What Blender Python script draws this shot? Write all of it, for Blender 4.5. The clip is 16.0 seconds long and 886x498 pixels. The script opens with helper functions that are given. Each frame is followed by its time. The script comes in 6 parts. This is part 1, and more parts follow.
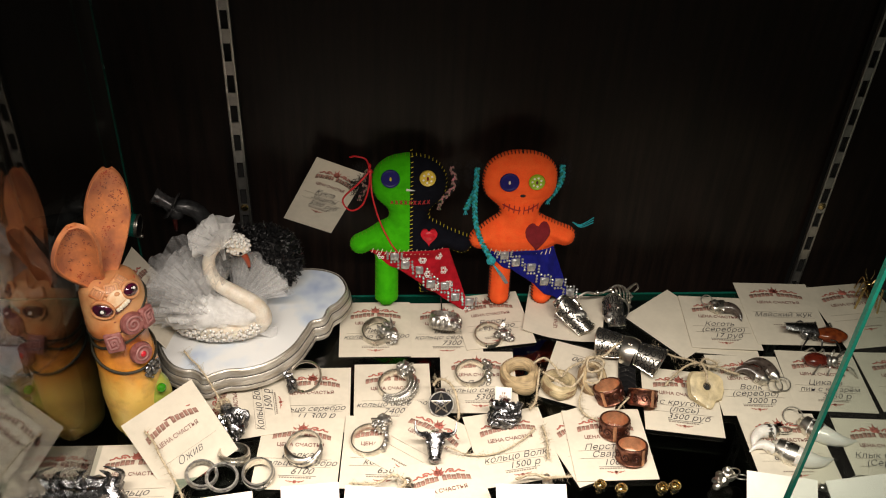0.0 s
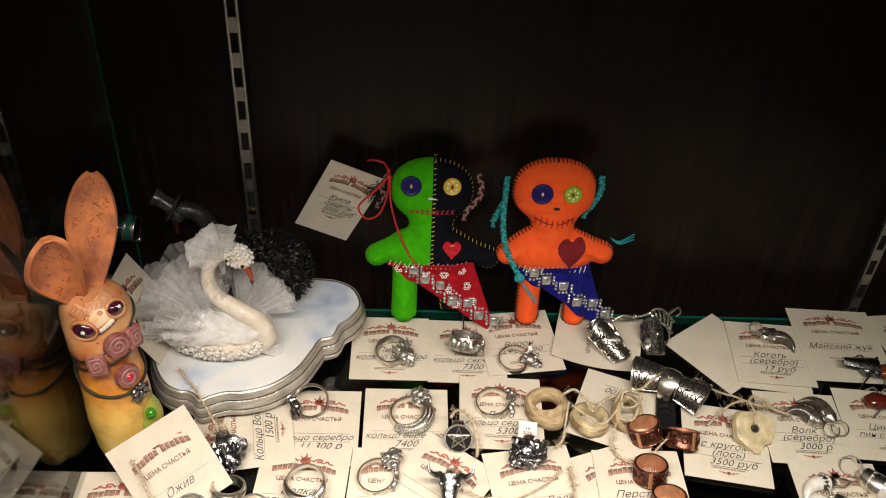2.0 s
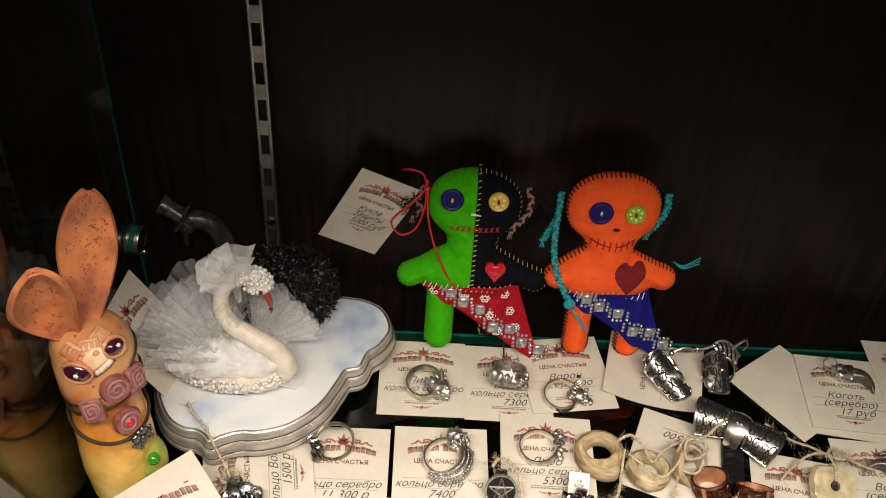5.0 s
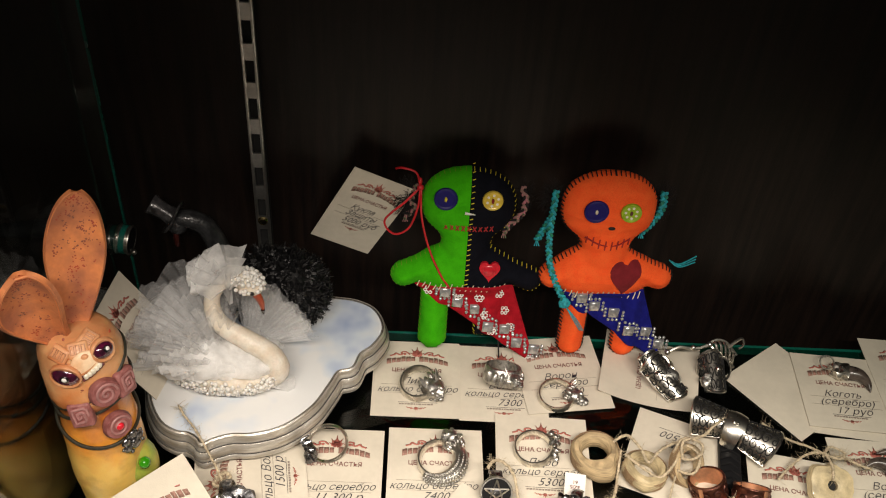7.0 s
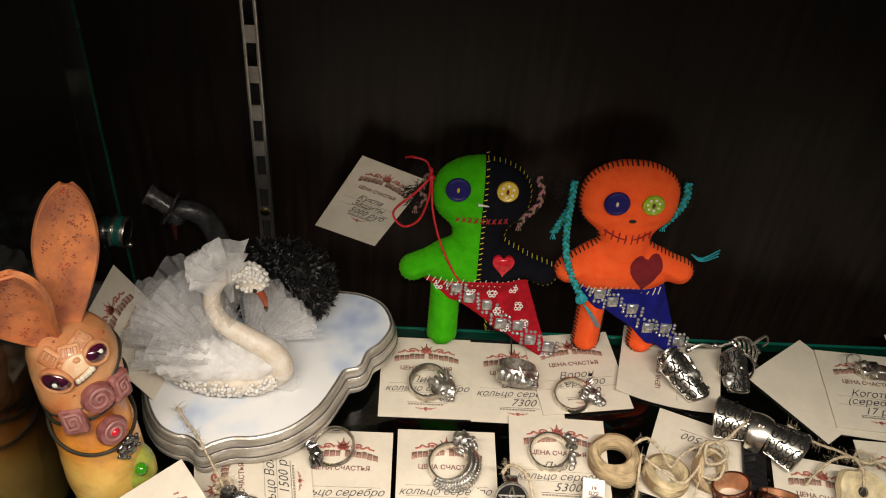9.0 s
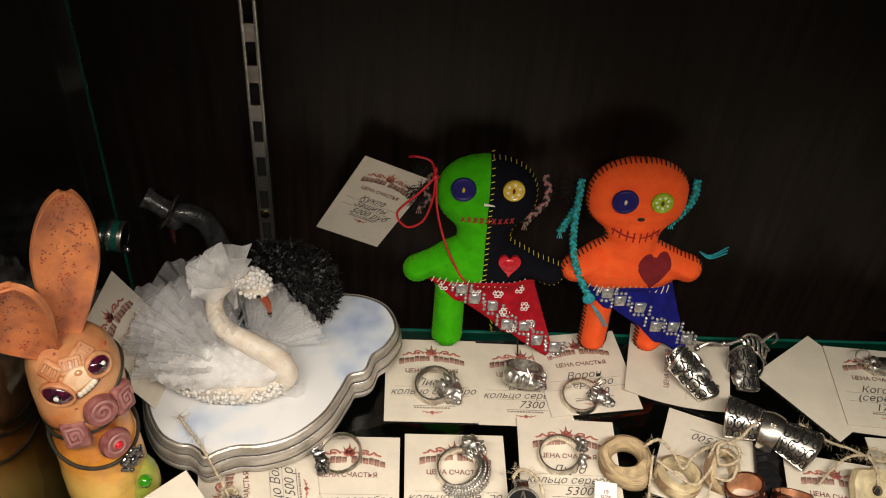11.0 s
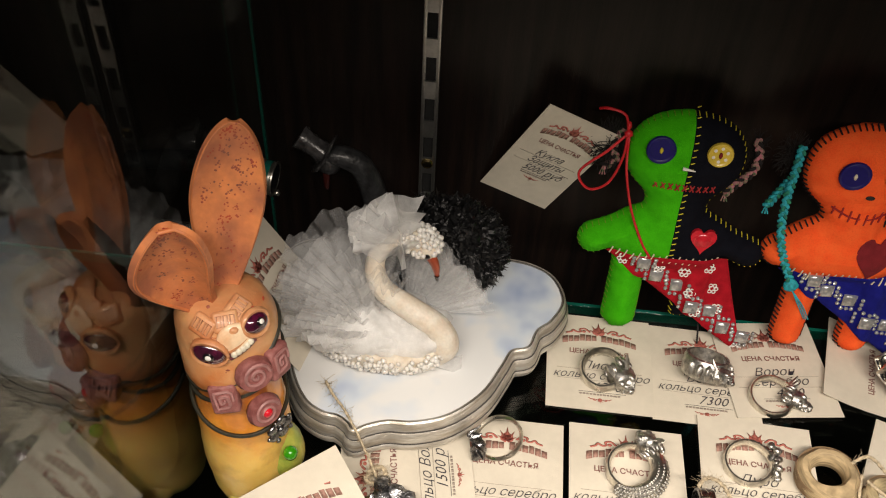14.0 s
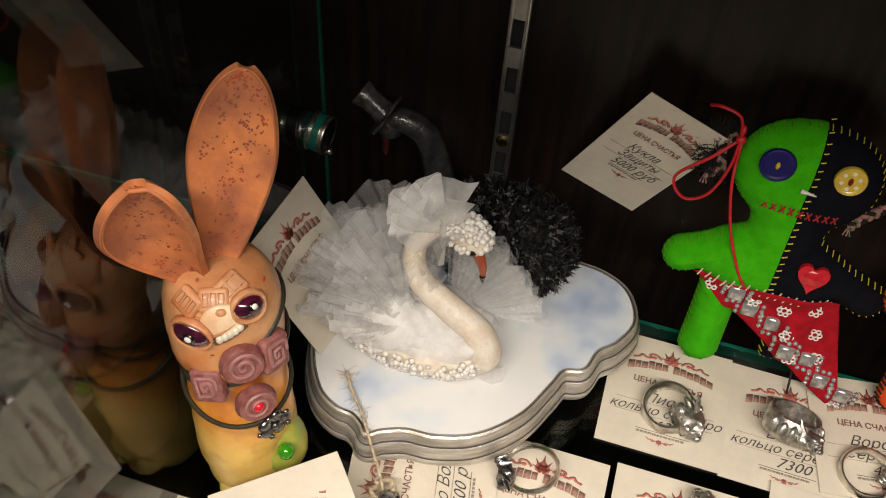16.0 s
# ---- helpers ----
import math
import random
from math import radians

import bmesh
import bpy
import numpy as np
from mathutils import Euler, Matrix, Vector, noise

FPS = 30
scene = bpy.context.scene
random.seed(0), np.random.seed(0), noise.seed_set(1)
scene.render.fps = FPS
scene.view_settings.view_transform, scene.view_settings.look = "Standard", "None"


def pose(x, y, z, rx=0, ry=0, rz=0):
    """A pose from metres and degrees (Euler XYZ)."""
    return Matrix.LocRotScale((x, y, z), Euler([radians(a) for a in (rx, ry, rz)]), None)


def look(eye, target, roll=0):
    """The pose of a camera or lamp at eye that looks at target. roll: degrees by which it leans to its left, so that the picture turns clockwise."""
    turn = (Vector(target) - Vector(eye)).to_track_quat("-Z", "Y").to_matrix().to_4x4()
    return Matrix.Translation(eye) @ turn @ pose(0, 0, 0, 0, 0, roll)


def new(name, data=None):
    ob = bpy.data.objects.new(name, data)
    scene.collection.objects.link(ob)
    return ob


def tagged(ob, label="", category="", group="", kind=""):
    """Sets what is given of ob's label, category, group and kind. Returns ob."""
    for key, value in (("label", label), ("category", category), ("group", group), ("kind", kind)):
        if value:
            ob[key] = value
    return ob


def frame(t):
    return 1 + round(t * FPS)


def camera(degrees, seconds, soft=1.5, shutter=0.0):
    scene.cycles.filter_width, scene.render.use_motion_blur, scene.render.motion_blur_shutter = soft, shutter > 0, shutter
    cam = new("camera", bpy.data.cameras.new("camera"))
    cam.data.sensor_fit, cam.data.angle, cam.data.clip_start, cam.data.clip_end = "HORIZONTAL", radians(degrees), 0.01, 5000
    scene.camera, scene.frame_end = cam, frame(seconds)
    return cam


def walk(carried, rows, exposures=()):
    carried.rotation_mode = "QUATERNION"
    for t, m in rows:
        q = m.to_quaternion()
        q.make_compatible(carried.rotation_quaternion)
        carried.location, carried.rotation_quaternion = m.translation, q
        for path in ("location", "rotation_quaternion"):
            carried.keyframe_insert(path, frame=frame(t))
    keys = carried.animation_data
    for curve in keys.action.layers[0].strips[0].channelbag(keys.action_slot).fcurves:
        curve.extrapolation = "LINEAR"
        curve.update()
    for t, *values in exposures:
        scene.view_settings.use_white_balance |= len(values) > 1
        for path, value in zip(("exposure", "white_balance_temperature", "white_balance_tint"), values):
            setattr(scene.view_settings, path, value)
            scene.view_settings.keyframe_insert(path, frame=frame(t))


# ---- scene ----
cam = camera(52.0, 16.0, soft=1.1)
PATH = [
    (0, (-0.0248, -0.0005, 0.4349), (0.1254, 1.5841, -0.7760), 2.95),
    (0.5, (-0.0226, 0.0086, 0.4310), (0.1079, 1.5885, -0.7884), 2.94),
    (1, (-0.0232, 0.0221, 0.4284), (0.0862, 1.5980, -0.7982), 3.02),
    (1.5, (-0.0215, 0.0377, 0.4264), (0.0752, 1.6107, -0.8051), 3.22),
    (2, (-0.0169, 0.0570, 0.4180), (0.0673, 1.6179, -0.8295), 3.37),
    (2.5, (-0.0191, 0.0885, 0.4017), (0.0791, 1.6165, -0.8850), 4.23),
    (3, (-0.0261, 0.1187, 0.3932), (0.0592, 1.6310, -0.9128), 3.87),
    (3.5, (-0.0340, 0.1227, 0.3984), (0.0169, 1.6426, -0.9007), 3.48),
    (4, (-0.0351, 0.1233, 0.3987), (0.0162, 1.6419, -0.9017), 4.00),
    (6.5, (-0.0352, 0.1287, 0.3982), (0.0538, 1.6484, -0.8990), 4.80),
    (7, (-0.0351, 0.1303, 0.3965), (0.0510, 1.6443, -0.9074), 4.69),
    (7.5, (-0.0335, 0.1338, 0.3950), (0.0507, 1.6434, -0.9143), 4.61),
    (8, (-0.0343, 0.1388, 0.3926), (0.0487, 1.6414, -0.9247), 4.45),
    (8.5, (-0.0356, 0.1522, 0.3823), (0.0494, 1.6409, -0.9506), 4.52),
    (9, (-0.0412, 0.1523, 0.3846), (0.0501, 1.6406, -0.9483), 5.01),
    (11.5, (-0.0498, 0.1642, 0.3790), (0.0698, 1.6311, -0.9752), 4.96),
    (12, (-0.0550, 0.1657, 0.3741), (0.0380, 1.6195, -0.9962), 4.71),
    (12.5, (-0.0752, 0.1739, 0.3622), (-0.1770, 1.6010, -1.0353), 0.75),
    (13, (-0.0827, 0.1896, 0.3486), (-0.2247, 1.6056, -1.0566), 1.68),
    (13.5, (-0.0854, 0.1931, 0.3473), (-0.1976, 1.6084, -1.0614), 2.74),
    (14, (-0.0860, 0.2007, 0.3431), (-0.1697, 1.6085, -1.0751), 3.56),
    (14.5, (-0.0894, 0.2186, 0.3339), (-0.1295, 1.6087, -1.1035), 4.60),
    (15, (-0.0849, 0.2347, 0.3260), (-0.2086, 1.5847, -1.1444), 4.30),
    (15.5, (-0.0774, 0.2456, 0.3175), (-0.3239, 1.5516, -1.1770), 4.62),
    (16, (-0.0706, 0.2498, 0.3152), (-0.3756, 1.5455, -1.1775), 4.86),
]
walk(cam, [(t, look(eye, target, roll)) for t, eye, target, roll in PATH])

# ---- light ----
world = bpy.data.worlds.new("shop_air")
scene.world = world
world.use_nodes = True
world.node_tree.nodes["Background"].inputs[0].default_value = (1.0, 0.86, 0.7, 1)
world.node_tree.nodes["Background"].inputs[1].default_value = 0.06


def strip_light(name, at, target, sx, sy, watts, colour, spread=180):
    d = bpy.data.lights.new(name, "AREA")
    d.shape, d.size, d.size_y, d.energy, d.color = "RECTANGLE", sx, sy, watts, colour
    d.spread = radians(spread)
    ob = new(name, d)
    ob.matrix_world = look(at, target)
    return ob


# LED strip under the front edge of the next shelf up
strip_light("led_strip", (0.020, 0.200, 0.365), (0.020, 0.268, 0.0), 0.50, 0.014, 1.72, (1.0, 0.885, 0.77), 96)
scene.view_settings.exposure = 0.0

# ---- materials ----
MATS = {}


def nodes_of(name):
    m = bpy.data.materials.new(name)
    m.use_nodes = True
    nt = m.node_tree
    return m, nt, nt.nodes, nt.links, nt.nodes["Principled BSDF"]


def mat(name, colour, rough=0.5, metal=0.0, vary=0.12, scale=300.0, bump=0.0, bscale=900.0, colour2=None,
        fine=0.08, sheen=0.0, coat=0.0, trans=0.0, sss=0.0, stretch=(1, 1, 1), rvary=0.12, spec=0.5):
    """Two-scale noise on colour, roughness and relief."""
    m, nt, N, L, b = nodes_of(name)
    tc = N.new("ShaderNodeTexCoord")
    mp = N.new("ShaderNodeMapping")
    mp.inputs["Scale"].default_value = stretch
    L.new(tc.outputs["Object"], mp.inputs[0])
    n1 = N.new("ShaderNodeTexNoise")
    n1.inputs["Scale"].default_value, n1.inputs["Detail"].default_value = scale, 4
    n2 = N.new("ShaderNodeTexNoise")
    n2.inputs["Scale"].default_value, n2.inputs["Detail"].default_value = scale * 7, 3
    L.new(mp.outputs[0], n1.inputs["Vector"])
    L.new(mp.outputs[0], n2.inputs["Vector"])
    ramp = N.new("ShaderNodeMix")
    ramp.data_type = "RGBA"
    c2 = colour2 or tuple(min(1, c * (1 - 2.2 * vary)) for c in colour)
    mr = N.new("ShaderNodeMapRange")
    mr.inputs[1].default_value, mr.inputs[2].default_value = 0.35, 0.68
    L.new(n1.outputs[0], mr.inputs[0])
    L.new(mr.outputs[0], ramp.inputs[0])
    ramp.inputs[6].default_value, ramp.inputs[7].default_value = (*colour, 1), (*c2, 1)
    hv = N.new("ShaderNodeHueSaturation")
    mv = N.new("ShaderNodeMapRange")
    mv.inputs[3].default_value, mv.inputs[4].default_value = 1 - fine * 2, 1 + fine * 2
    L.new(n2.outputs[0], mv.inputs[0])
    L.new(mv.outputs[0], hv.inputs["Value"])
    L.new(ramp.outputs[2], hv.inputs["Color"])
    L.new(hv.outputs[0], b.inputs["Base Color"])
    rr = N.new("ShaderNodeMapRange")
    rr.inputs[3].default_value, rr.inputs[4].default_value = max(0.02, rough - rvary), min(1, rough + rvary)
    L.new(n1.outputs[0], rr.inputs[0])
    L.new(rr.outputs[0], b.inputs["Roughness"])
    b.inputs["Metallic"].default_value = metal
    b.inputs["Specular IOR Level"].default_value = spec
    if bump:
        n3 = N.new("ShaderNodeTexNoise")
        n3.inputs["Scale"].default_value, n3.inputs["Detail"].default_value = bscale, 5
        L.new(mp.outputs[0], n3.inputs["Vector"])
        bp = N.new("ShaderNodeBump")
        bp.inputs["Strength"].default_value, bp.inputs["Distance"].default_value = bump, 0.001
        L.new(n3.outputs[0], bp.inputs["Height"])
        L.new(bp.outputs[0], b.inputs["Normal"])
    if sheen:
        b.inputs["Sheen Weight"].default_value, b.inputs["Sheen Roughness"].default_value = sheen, 0.6
        b.inputs["Sheen Tint"].default_value = (*[min(1, c * 1.5 + 0.05) for c in colour], 1)
    if coat:
        b.inputs["Coat Weight"].default_value, b.inputs["Coat Roughness"].default_value = coat, 0.08
    if trans:
        b.inputs["Transmission Weight"].default_value = trans
    if sss:
        b.inputs["Subsurface Weight"].default_value, b.inputs["Subsurface Scale"].default_value = sss, 0.004
        b.inputs["Subsurface Radius"].default_value = (1.0, 0.6, 0.4)
    MATS[name] = m
    return m


def clear_glass(name, tint, gloss=1.0, rough=0.01):
    """Thin pane: what passes straight through, plus a mirror share that grows towards grazing angles."""
    m, nt, N, L, b = nodes_of(name)
    N.remove(b)
    t = N.new("ShaderNodeBsdfTransparent")
    t.inputs[0].default_value = (*tint, 1)
    g = N.new("ShaderNodeBsdfGlossy")
    g.inputs["Roughness"].default_value = rough
    g.inputs["Color"].default_value = (gloss, gloss, gloss, 1)
    lw = N.new("ShaderNodeLayerWeight")
    pw = N.new("ShaderNodeMath")
    pw.operation, pw.inputs[1].default_value = "POWER", 4.0
    L.new(lw.outputs["Facing"], pw.inputs[0])
    f = N.new("ShaderNodeMath")
    f.operation = "MULTIPLY_ADD"
    f.inputs[1].default_value, f.inputs[2].default_value = 0.95, 0.045
    L.new(pw.outputs[0], f.inputs[0])
    mx = N.new("ShaderNodeMixShader")
    L.new(f.outputs[0], mx.inputs[0])
    L.new(t.outputs[0], mx.inputs[1])
    L.new(g.outputs[0], mx.inputs[2])
    L.new(mx.outputs[0], N["Material Output"].inputs[0])
    MATS[name] = m
    return m


def veil(name, colour, cover, mesh_scale=2600.0):
    """Tulle: a fine net, partly open."""
    m, nt, N, L, b = nodes_of(name)
    b.inputs["Base Color"].default_value = (*colour, 1)
    b.inputs["Roughness"].default_value = 0.6
    b.inputs["Sheen Weight"].default_value = 0.3
    tl = N.new("ShaderNodeBsdfTranslucent")
    tl.inputs[0].default_value = (*colour, 1)
    m1 = N.new("ShaderNodeMixShader")
    m1.inputs[0].default_value = 0.40
    L.new(b.outputs[0], m1.inputs[1])
    L.new(tl.outputs[0], m1.inputs[2])
    tr = N.new("ShaderNodeBsdfTransparent")
    mx = N.new("ShaderNodeMixShader")
    tc = N.new("ShaderNodeTexCoord")
    n = N.new("ShaderNodeTexNoise")
    n.inputs["Scale"].default_value, n.inputs["Detail"].default_value = 90.0, 5
    v = N.new("ShaderNodeTexVoronoi")
    v.inputs["Scale"].default_value = mesh_scale
    L.new(tc.outputs["Object"], n.inputs["Vector"])
    L.new(tc.outputs["Object"], v.inputs["Vector"])
    a = N.new("ShaderNodeMapRange")
    a.inputs[1].default_value, a.inputs[2].default_value = 0.3, 0.7
    a.inputs[3].default_value, a.inputs[4].default_value = cover * 0.55, min(1, cover * 1.5)
    L.new(n.outputs[0], a.inputs[0])
    s = N.new("ShaderNodeMath")
    s.operation = "MULTIPLY_ADD"
    s.inputs[1].default_value = 0.12
    L.new(v.outputs["Distance"], s.inputs[0])
    L.new(a.outputs[0], s.inputs[2])
    s.use_clamp = True
    L.new(s.outputs[0], mx.inputs[0])
    L.new(tr.outputs[0], mx.inputs[1])
    L.new(m1.outputs[0], mx.inputs[2])
    L.new(mx.outputs[0], N["Material Output"].inputs[0])
    MATS[name] = m
    return m


mat("laminate", (0.0135, 0.0083, 0.0064), 0.36, colour2=(0.0045, 0.0032, 0.0028), scale=22, stretch=(9, 9, 0.5), bump=0.09, bscale=260, fine=0.22, spec=0.22)
mat("side_wood", (0.085, 0.042, 0.022), 0.45, vary=0.3, scale=18, stretch=(8, 8, 0.6), bump=0.05, bscale=200)
mat("base_black", (0.006, 0.006, 0.007), 0.5, vary=0.1, scale=40)
mat("zinc", (0.60, 0.60, 0.58), 0.40, metal=1.0, vary=0.12, scale=120, bump=0.04)
# near-black that paints the shade in slots, holes, piercings and sockets
mat("shade_black", (0.006, 0.006, 0.006), 0.8)
mat("glass_green", (0.006, 0.12, 0.085), 0.2, vary=0.1, scale=60, spec=0.5)
mat("glass_dark", (0.010, 0.13, 0.10), 0.25, vary=0.1, scale=60)
clear_glass("pane", (0.93, 0.97, 0.95))
clear_glass("side_pane", (0.93, 0.97, 0.95), 0.66, 0.02)
clear_glass("shelf_pane", (0.6, 0.68, 0.65))
mat("paper", (0.66, 0.605, 0.50), 0.75, vary=0.05, scale=45, bump=0.10, bscale=1500, fine=0.03, spec=0.2)
mat("paper_white", (0.84, 0.80, 0.74), 0.7, vary=0.04, scale=60, bump=0.08, bscale=1500, fine=0.02, spec=0.2)
mat("print_red", (0.56, 0.17, 0.13), 0.7, vary=0.15, scale=500)
mat("print_mark", (0.40, 0.22, 0.17), 0.7, vary=0.2, scale=900, fine=0.2)
mat("print_dark", (0.24, 0.10, 0.085), 0.7, vary=0.15, scale=500)
mat("pen_ink", (0.045, 0.042, 0.055), 0.6, vary=0.2, scale=800)
mat("rule_ink", (0.36, 0.30, 0.25), 0.7)
mat("silver", (0.86, 0.82, 0.74), 0.30, metal=1.0, vary=0.20, scale=220, bump=0.05, bscale=500, fine=0.08)
mat("old_silver", (0.72, 0.70, 0.65), 0.40, metal=1.0, colour2=(0.26, 0.25, 0.24), scale=420, bump=0.28, bscale=650, fine=0.12)
mat("dark_silver", (0.36, 0.36, 0.37), 0.28, metal=1.0, colour2=(0.06, 0.06, 0.065), scale=420, bump=0.3, bscale=700)
mat("gold", (0.78, 0.60, 0.28), 0.22, metal=1.0, vary=0.2, scale=300, bump=0.15)
mat("copper", (0.34, 0.15, 0.10), 0.36, metal=1.0, colour2=(0.12, 0.05, 0.04), scale=420, bump=0.25, bscale=900)
mat("copper_in", (0.72, 0.36, 0.20), 0.35, metal=0.7, vary=0.12, scale=300)
mat("horn", (0.60, 0.49, 0.29), 0.45, vary=0.2, scale=160, stretch=(1, 1, 6), bump=0.15, bscale=500, coat=0.15)
mat("horn_wood", (0.62, 0.47, 0.27), 0.5, vary=0.25, scale=120, stretch=(1, 1, 9), bump=0.2, bscale=400)
mat("twine", (0.70, 0.585, 0.41), 0.9, vary=0.22, scale=700, bump=0.6, bscale=2500, fine=0.15, spec=0.1)
mat("black_enamel", (0.006, 0.006, 0.007), 0.5, spec=0.25)
mat("amber", (0.10, 0.018, 0.007), 0.14, colour2=(0.22, 0.05, 0.012), scale=260, coat=0.5)
mat("dark_red_stone", (0.07, 0.009, 0.006), 0.1, colour2=(0.14, 0.02, 0.01), scale=300, coat=0.6)
mat("pearl_white", (0.78, 0.75, 0.70), 0.22, vary=0.08, scale=160, coat=0.3, sss=0.1)
mat("claw_horn", (0.035, 0.026, 0.022), 0.3, colour2=(0.11, 0.085, 0.07), scale=200, coat=0.3)
mat("feather_black", (0.010, 0.010, 0.011), 0.42, vary=0.3, scale=500, bump=0.4, bscale=1400, spec=0.5)
mat("felt_green", (0.055, 0.46, 0.004), 0.95, colour2=(0.040, 0.38, 0.003), scale=190, bump=0.5, bscale=2300, sheen=0.10, spec=0.1)
mat("felt_black", (0.0045, 0.005, 0.009), 0.92, scale=220, bump=0.3, bscale=2300, sheen=0.02, spec=0.1)
mat("felt_orange", (1.0, 0.135, 0.030), 0.95, colour2=(0.98, 0.105, 0.022), scale=190, bump=0.5, bscale=2300, sheen=0.10, spec=0.1)
mat("felt_red", (0.40, 0.008, 0.018), 0.9, scale=260, bump=0.35, bscale=2300, sheen=0.12, spec=0.12)
mat("felt_blue", (0.010, 0.012, 0.20), 0.9, scale=260, bump=0.4, bscale=2300, sheen=0.12, spec=0.12)
mat("felt_wine", (0.20, 0.006, 0.012), 0.95, scale=260, bump=0.4, bscale=2300)
mat("thread_yellow", (0.72, 0.60, 0.03), 0.7, scale=800)
mat("thread_green", (0.16, 0.36, 0.01), 0.7, scale=800)
mat("thread_black", (0.008, 0.007, 0.008), 0.7, scale=800)
mat("thread_cream", (0.74, 0.66, 0.48), 0.7, scale=800)
mat("thread_red", (0.34, 0.012, 0.012), 0.7, scale=800)
mat("ribbon_red", (0.62, 0.012, 0.02), 0.5, scale=500)
mat("yarn_turquoise", (0.015, 0.42, 0.50), 0.6, colour2=(0.01, 0.22, 0.26), scale=600, bump=0.5, bscale=2600)
mat("yarn_teal", (0.006, 0.12, 0.11), 0.7, colour2=(0.015, 0.26, 0.14), scale=600, bump=0.5, bscale=2600)
mat("crystal_facet", (0.62, 0.64, 0.66), 0.05, metal=0.9, vary=0.25, scale=260)
mat("yarn_pink", (0.48, 0.16, 0.2), 0.8, colour2=(0.07, 0.14, 0.06), scale=600, bump=0.5, bscale=2600)
mat("yarn_dark", (0.006, 0.0035, 0.0035), 0.85, scale=700, bump=0.5, bscale=2600)
mat("button_blue", (0.010, 0.007, 0.125), 0.45, scale=300, coat=0.06, spec=0.3)
mat("button_yellow", (0.72, 0.52, 0.06), 0.35, scale=300, coat=0.25)
mat("button_lime", (0.34, 0.52, 0.02), 0.35, scale=300, coat=0.25)
mat("button_heart", (0.62, 0.015, 0.03), 0.2, scale=300, coat=0.5)
mat("white_paint_and_glint", (0.80, 0.78, 0.74), 0.5, vary=0.06, scale=300)
mat("crystal", (0.66, 0.67, 0.68), 0.16, metal=0.7, vary=0.15, scale=500, fine=0.1)
mat("cream_clay", (0.80, 0.75, 0.66), 0.42, colour2=(0.66, 0.56, 0.44), scale=120, bump=0.35, bscale=420, coat=0.15, sss=0.1)
mat("beak_red", (0.34, 0.06, 0.025), 0.3, scale=300, coat=0.3)
mat("eye_dark", (0.022, 0.003, 0.011), 0.08, colour2=(0.085, 0.006, 0.03), scale=350, coat=1.0)
mat("eye_black", (0.006, 0.005, 0.006), 0.1, coat=0.6)
mat("tooth", (0.74, 0.68, 0.54), 0.35, scale=300)
mat("rose_clay", (0.19, 0.055, 0.05), 0.5, colour2=(0.31, 0.12, 0.11), scale=330, bump=0.4, bscale=1300)
mat("rose_deep", (0.14, 0.035, 0.04), 0.5, scale=300)
mat("cord_dark", (0.03, 0.028, 0.018), 0.5, scale=600, bump=0.3)
mat("ear_clay", (0.72, 0.25, 0.085), 0.55, colour2=(0.36, 0.12, 0.06), scale=70, bump=0.25, bscale=500, sss=0.08)
mat("ear_rim", (0.70, 0.22, 0.07), 0.55, colour2=(0.46, 0.15, 0.06), scale=120, bump=0.2, bscale=600, sss=0.08)
mat("ear_spots", (0.20, 0.085, 0.055), 0.65, colour2=(0.46, 0.07, 0.03), scale=110)
mat("green_glass", (0.03, 0.26, 0.004), 0.06, scale=300, coat=1.0)
mat("skin_clay", (0.64, 0.33, 0.16), 0.45, colour2=(0.42, 0.13, 0.04), scale=85, bump=0.3, bscale=600, coat=0.2, sss=0.08)
veil("tulle_white", (0.98, 0.985, 0.99), 0.15)
veil("tulle_mid", (0.98, 0.985, 0.99), 0.27)
veil("tulle_dense", (0.98, 0.98, 0.975), 0.50)


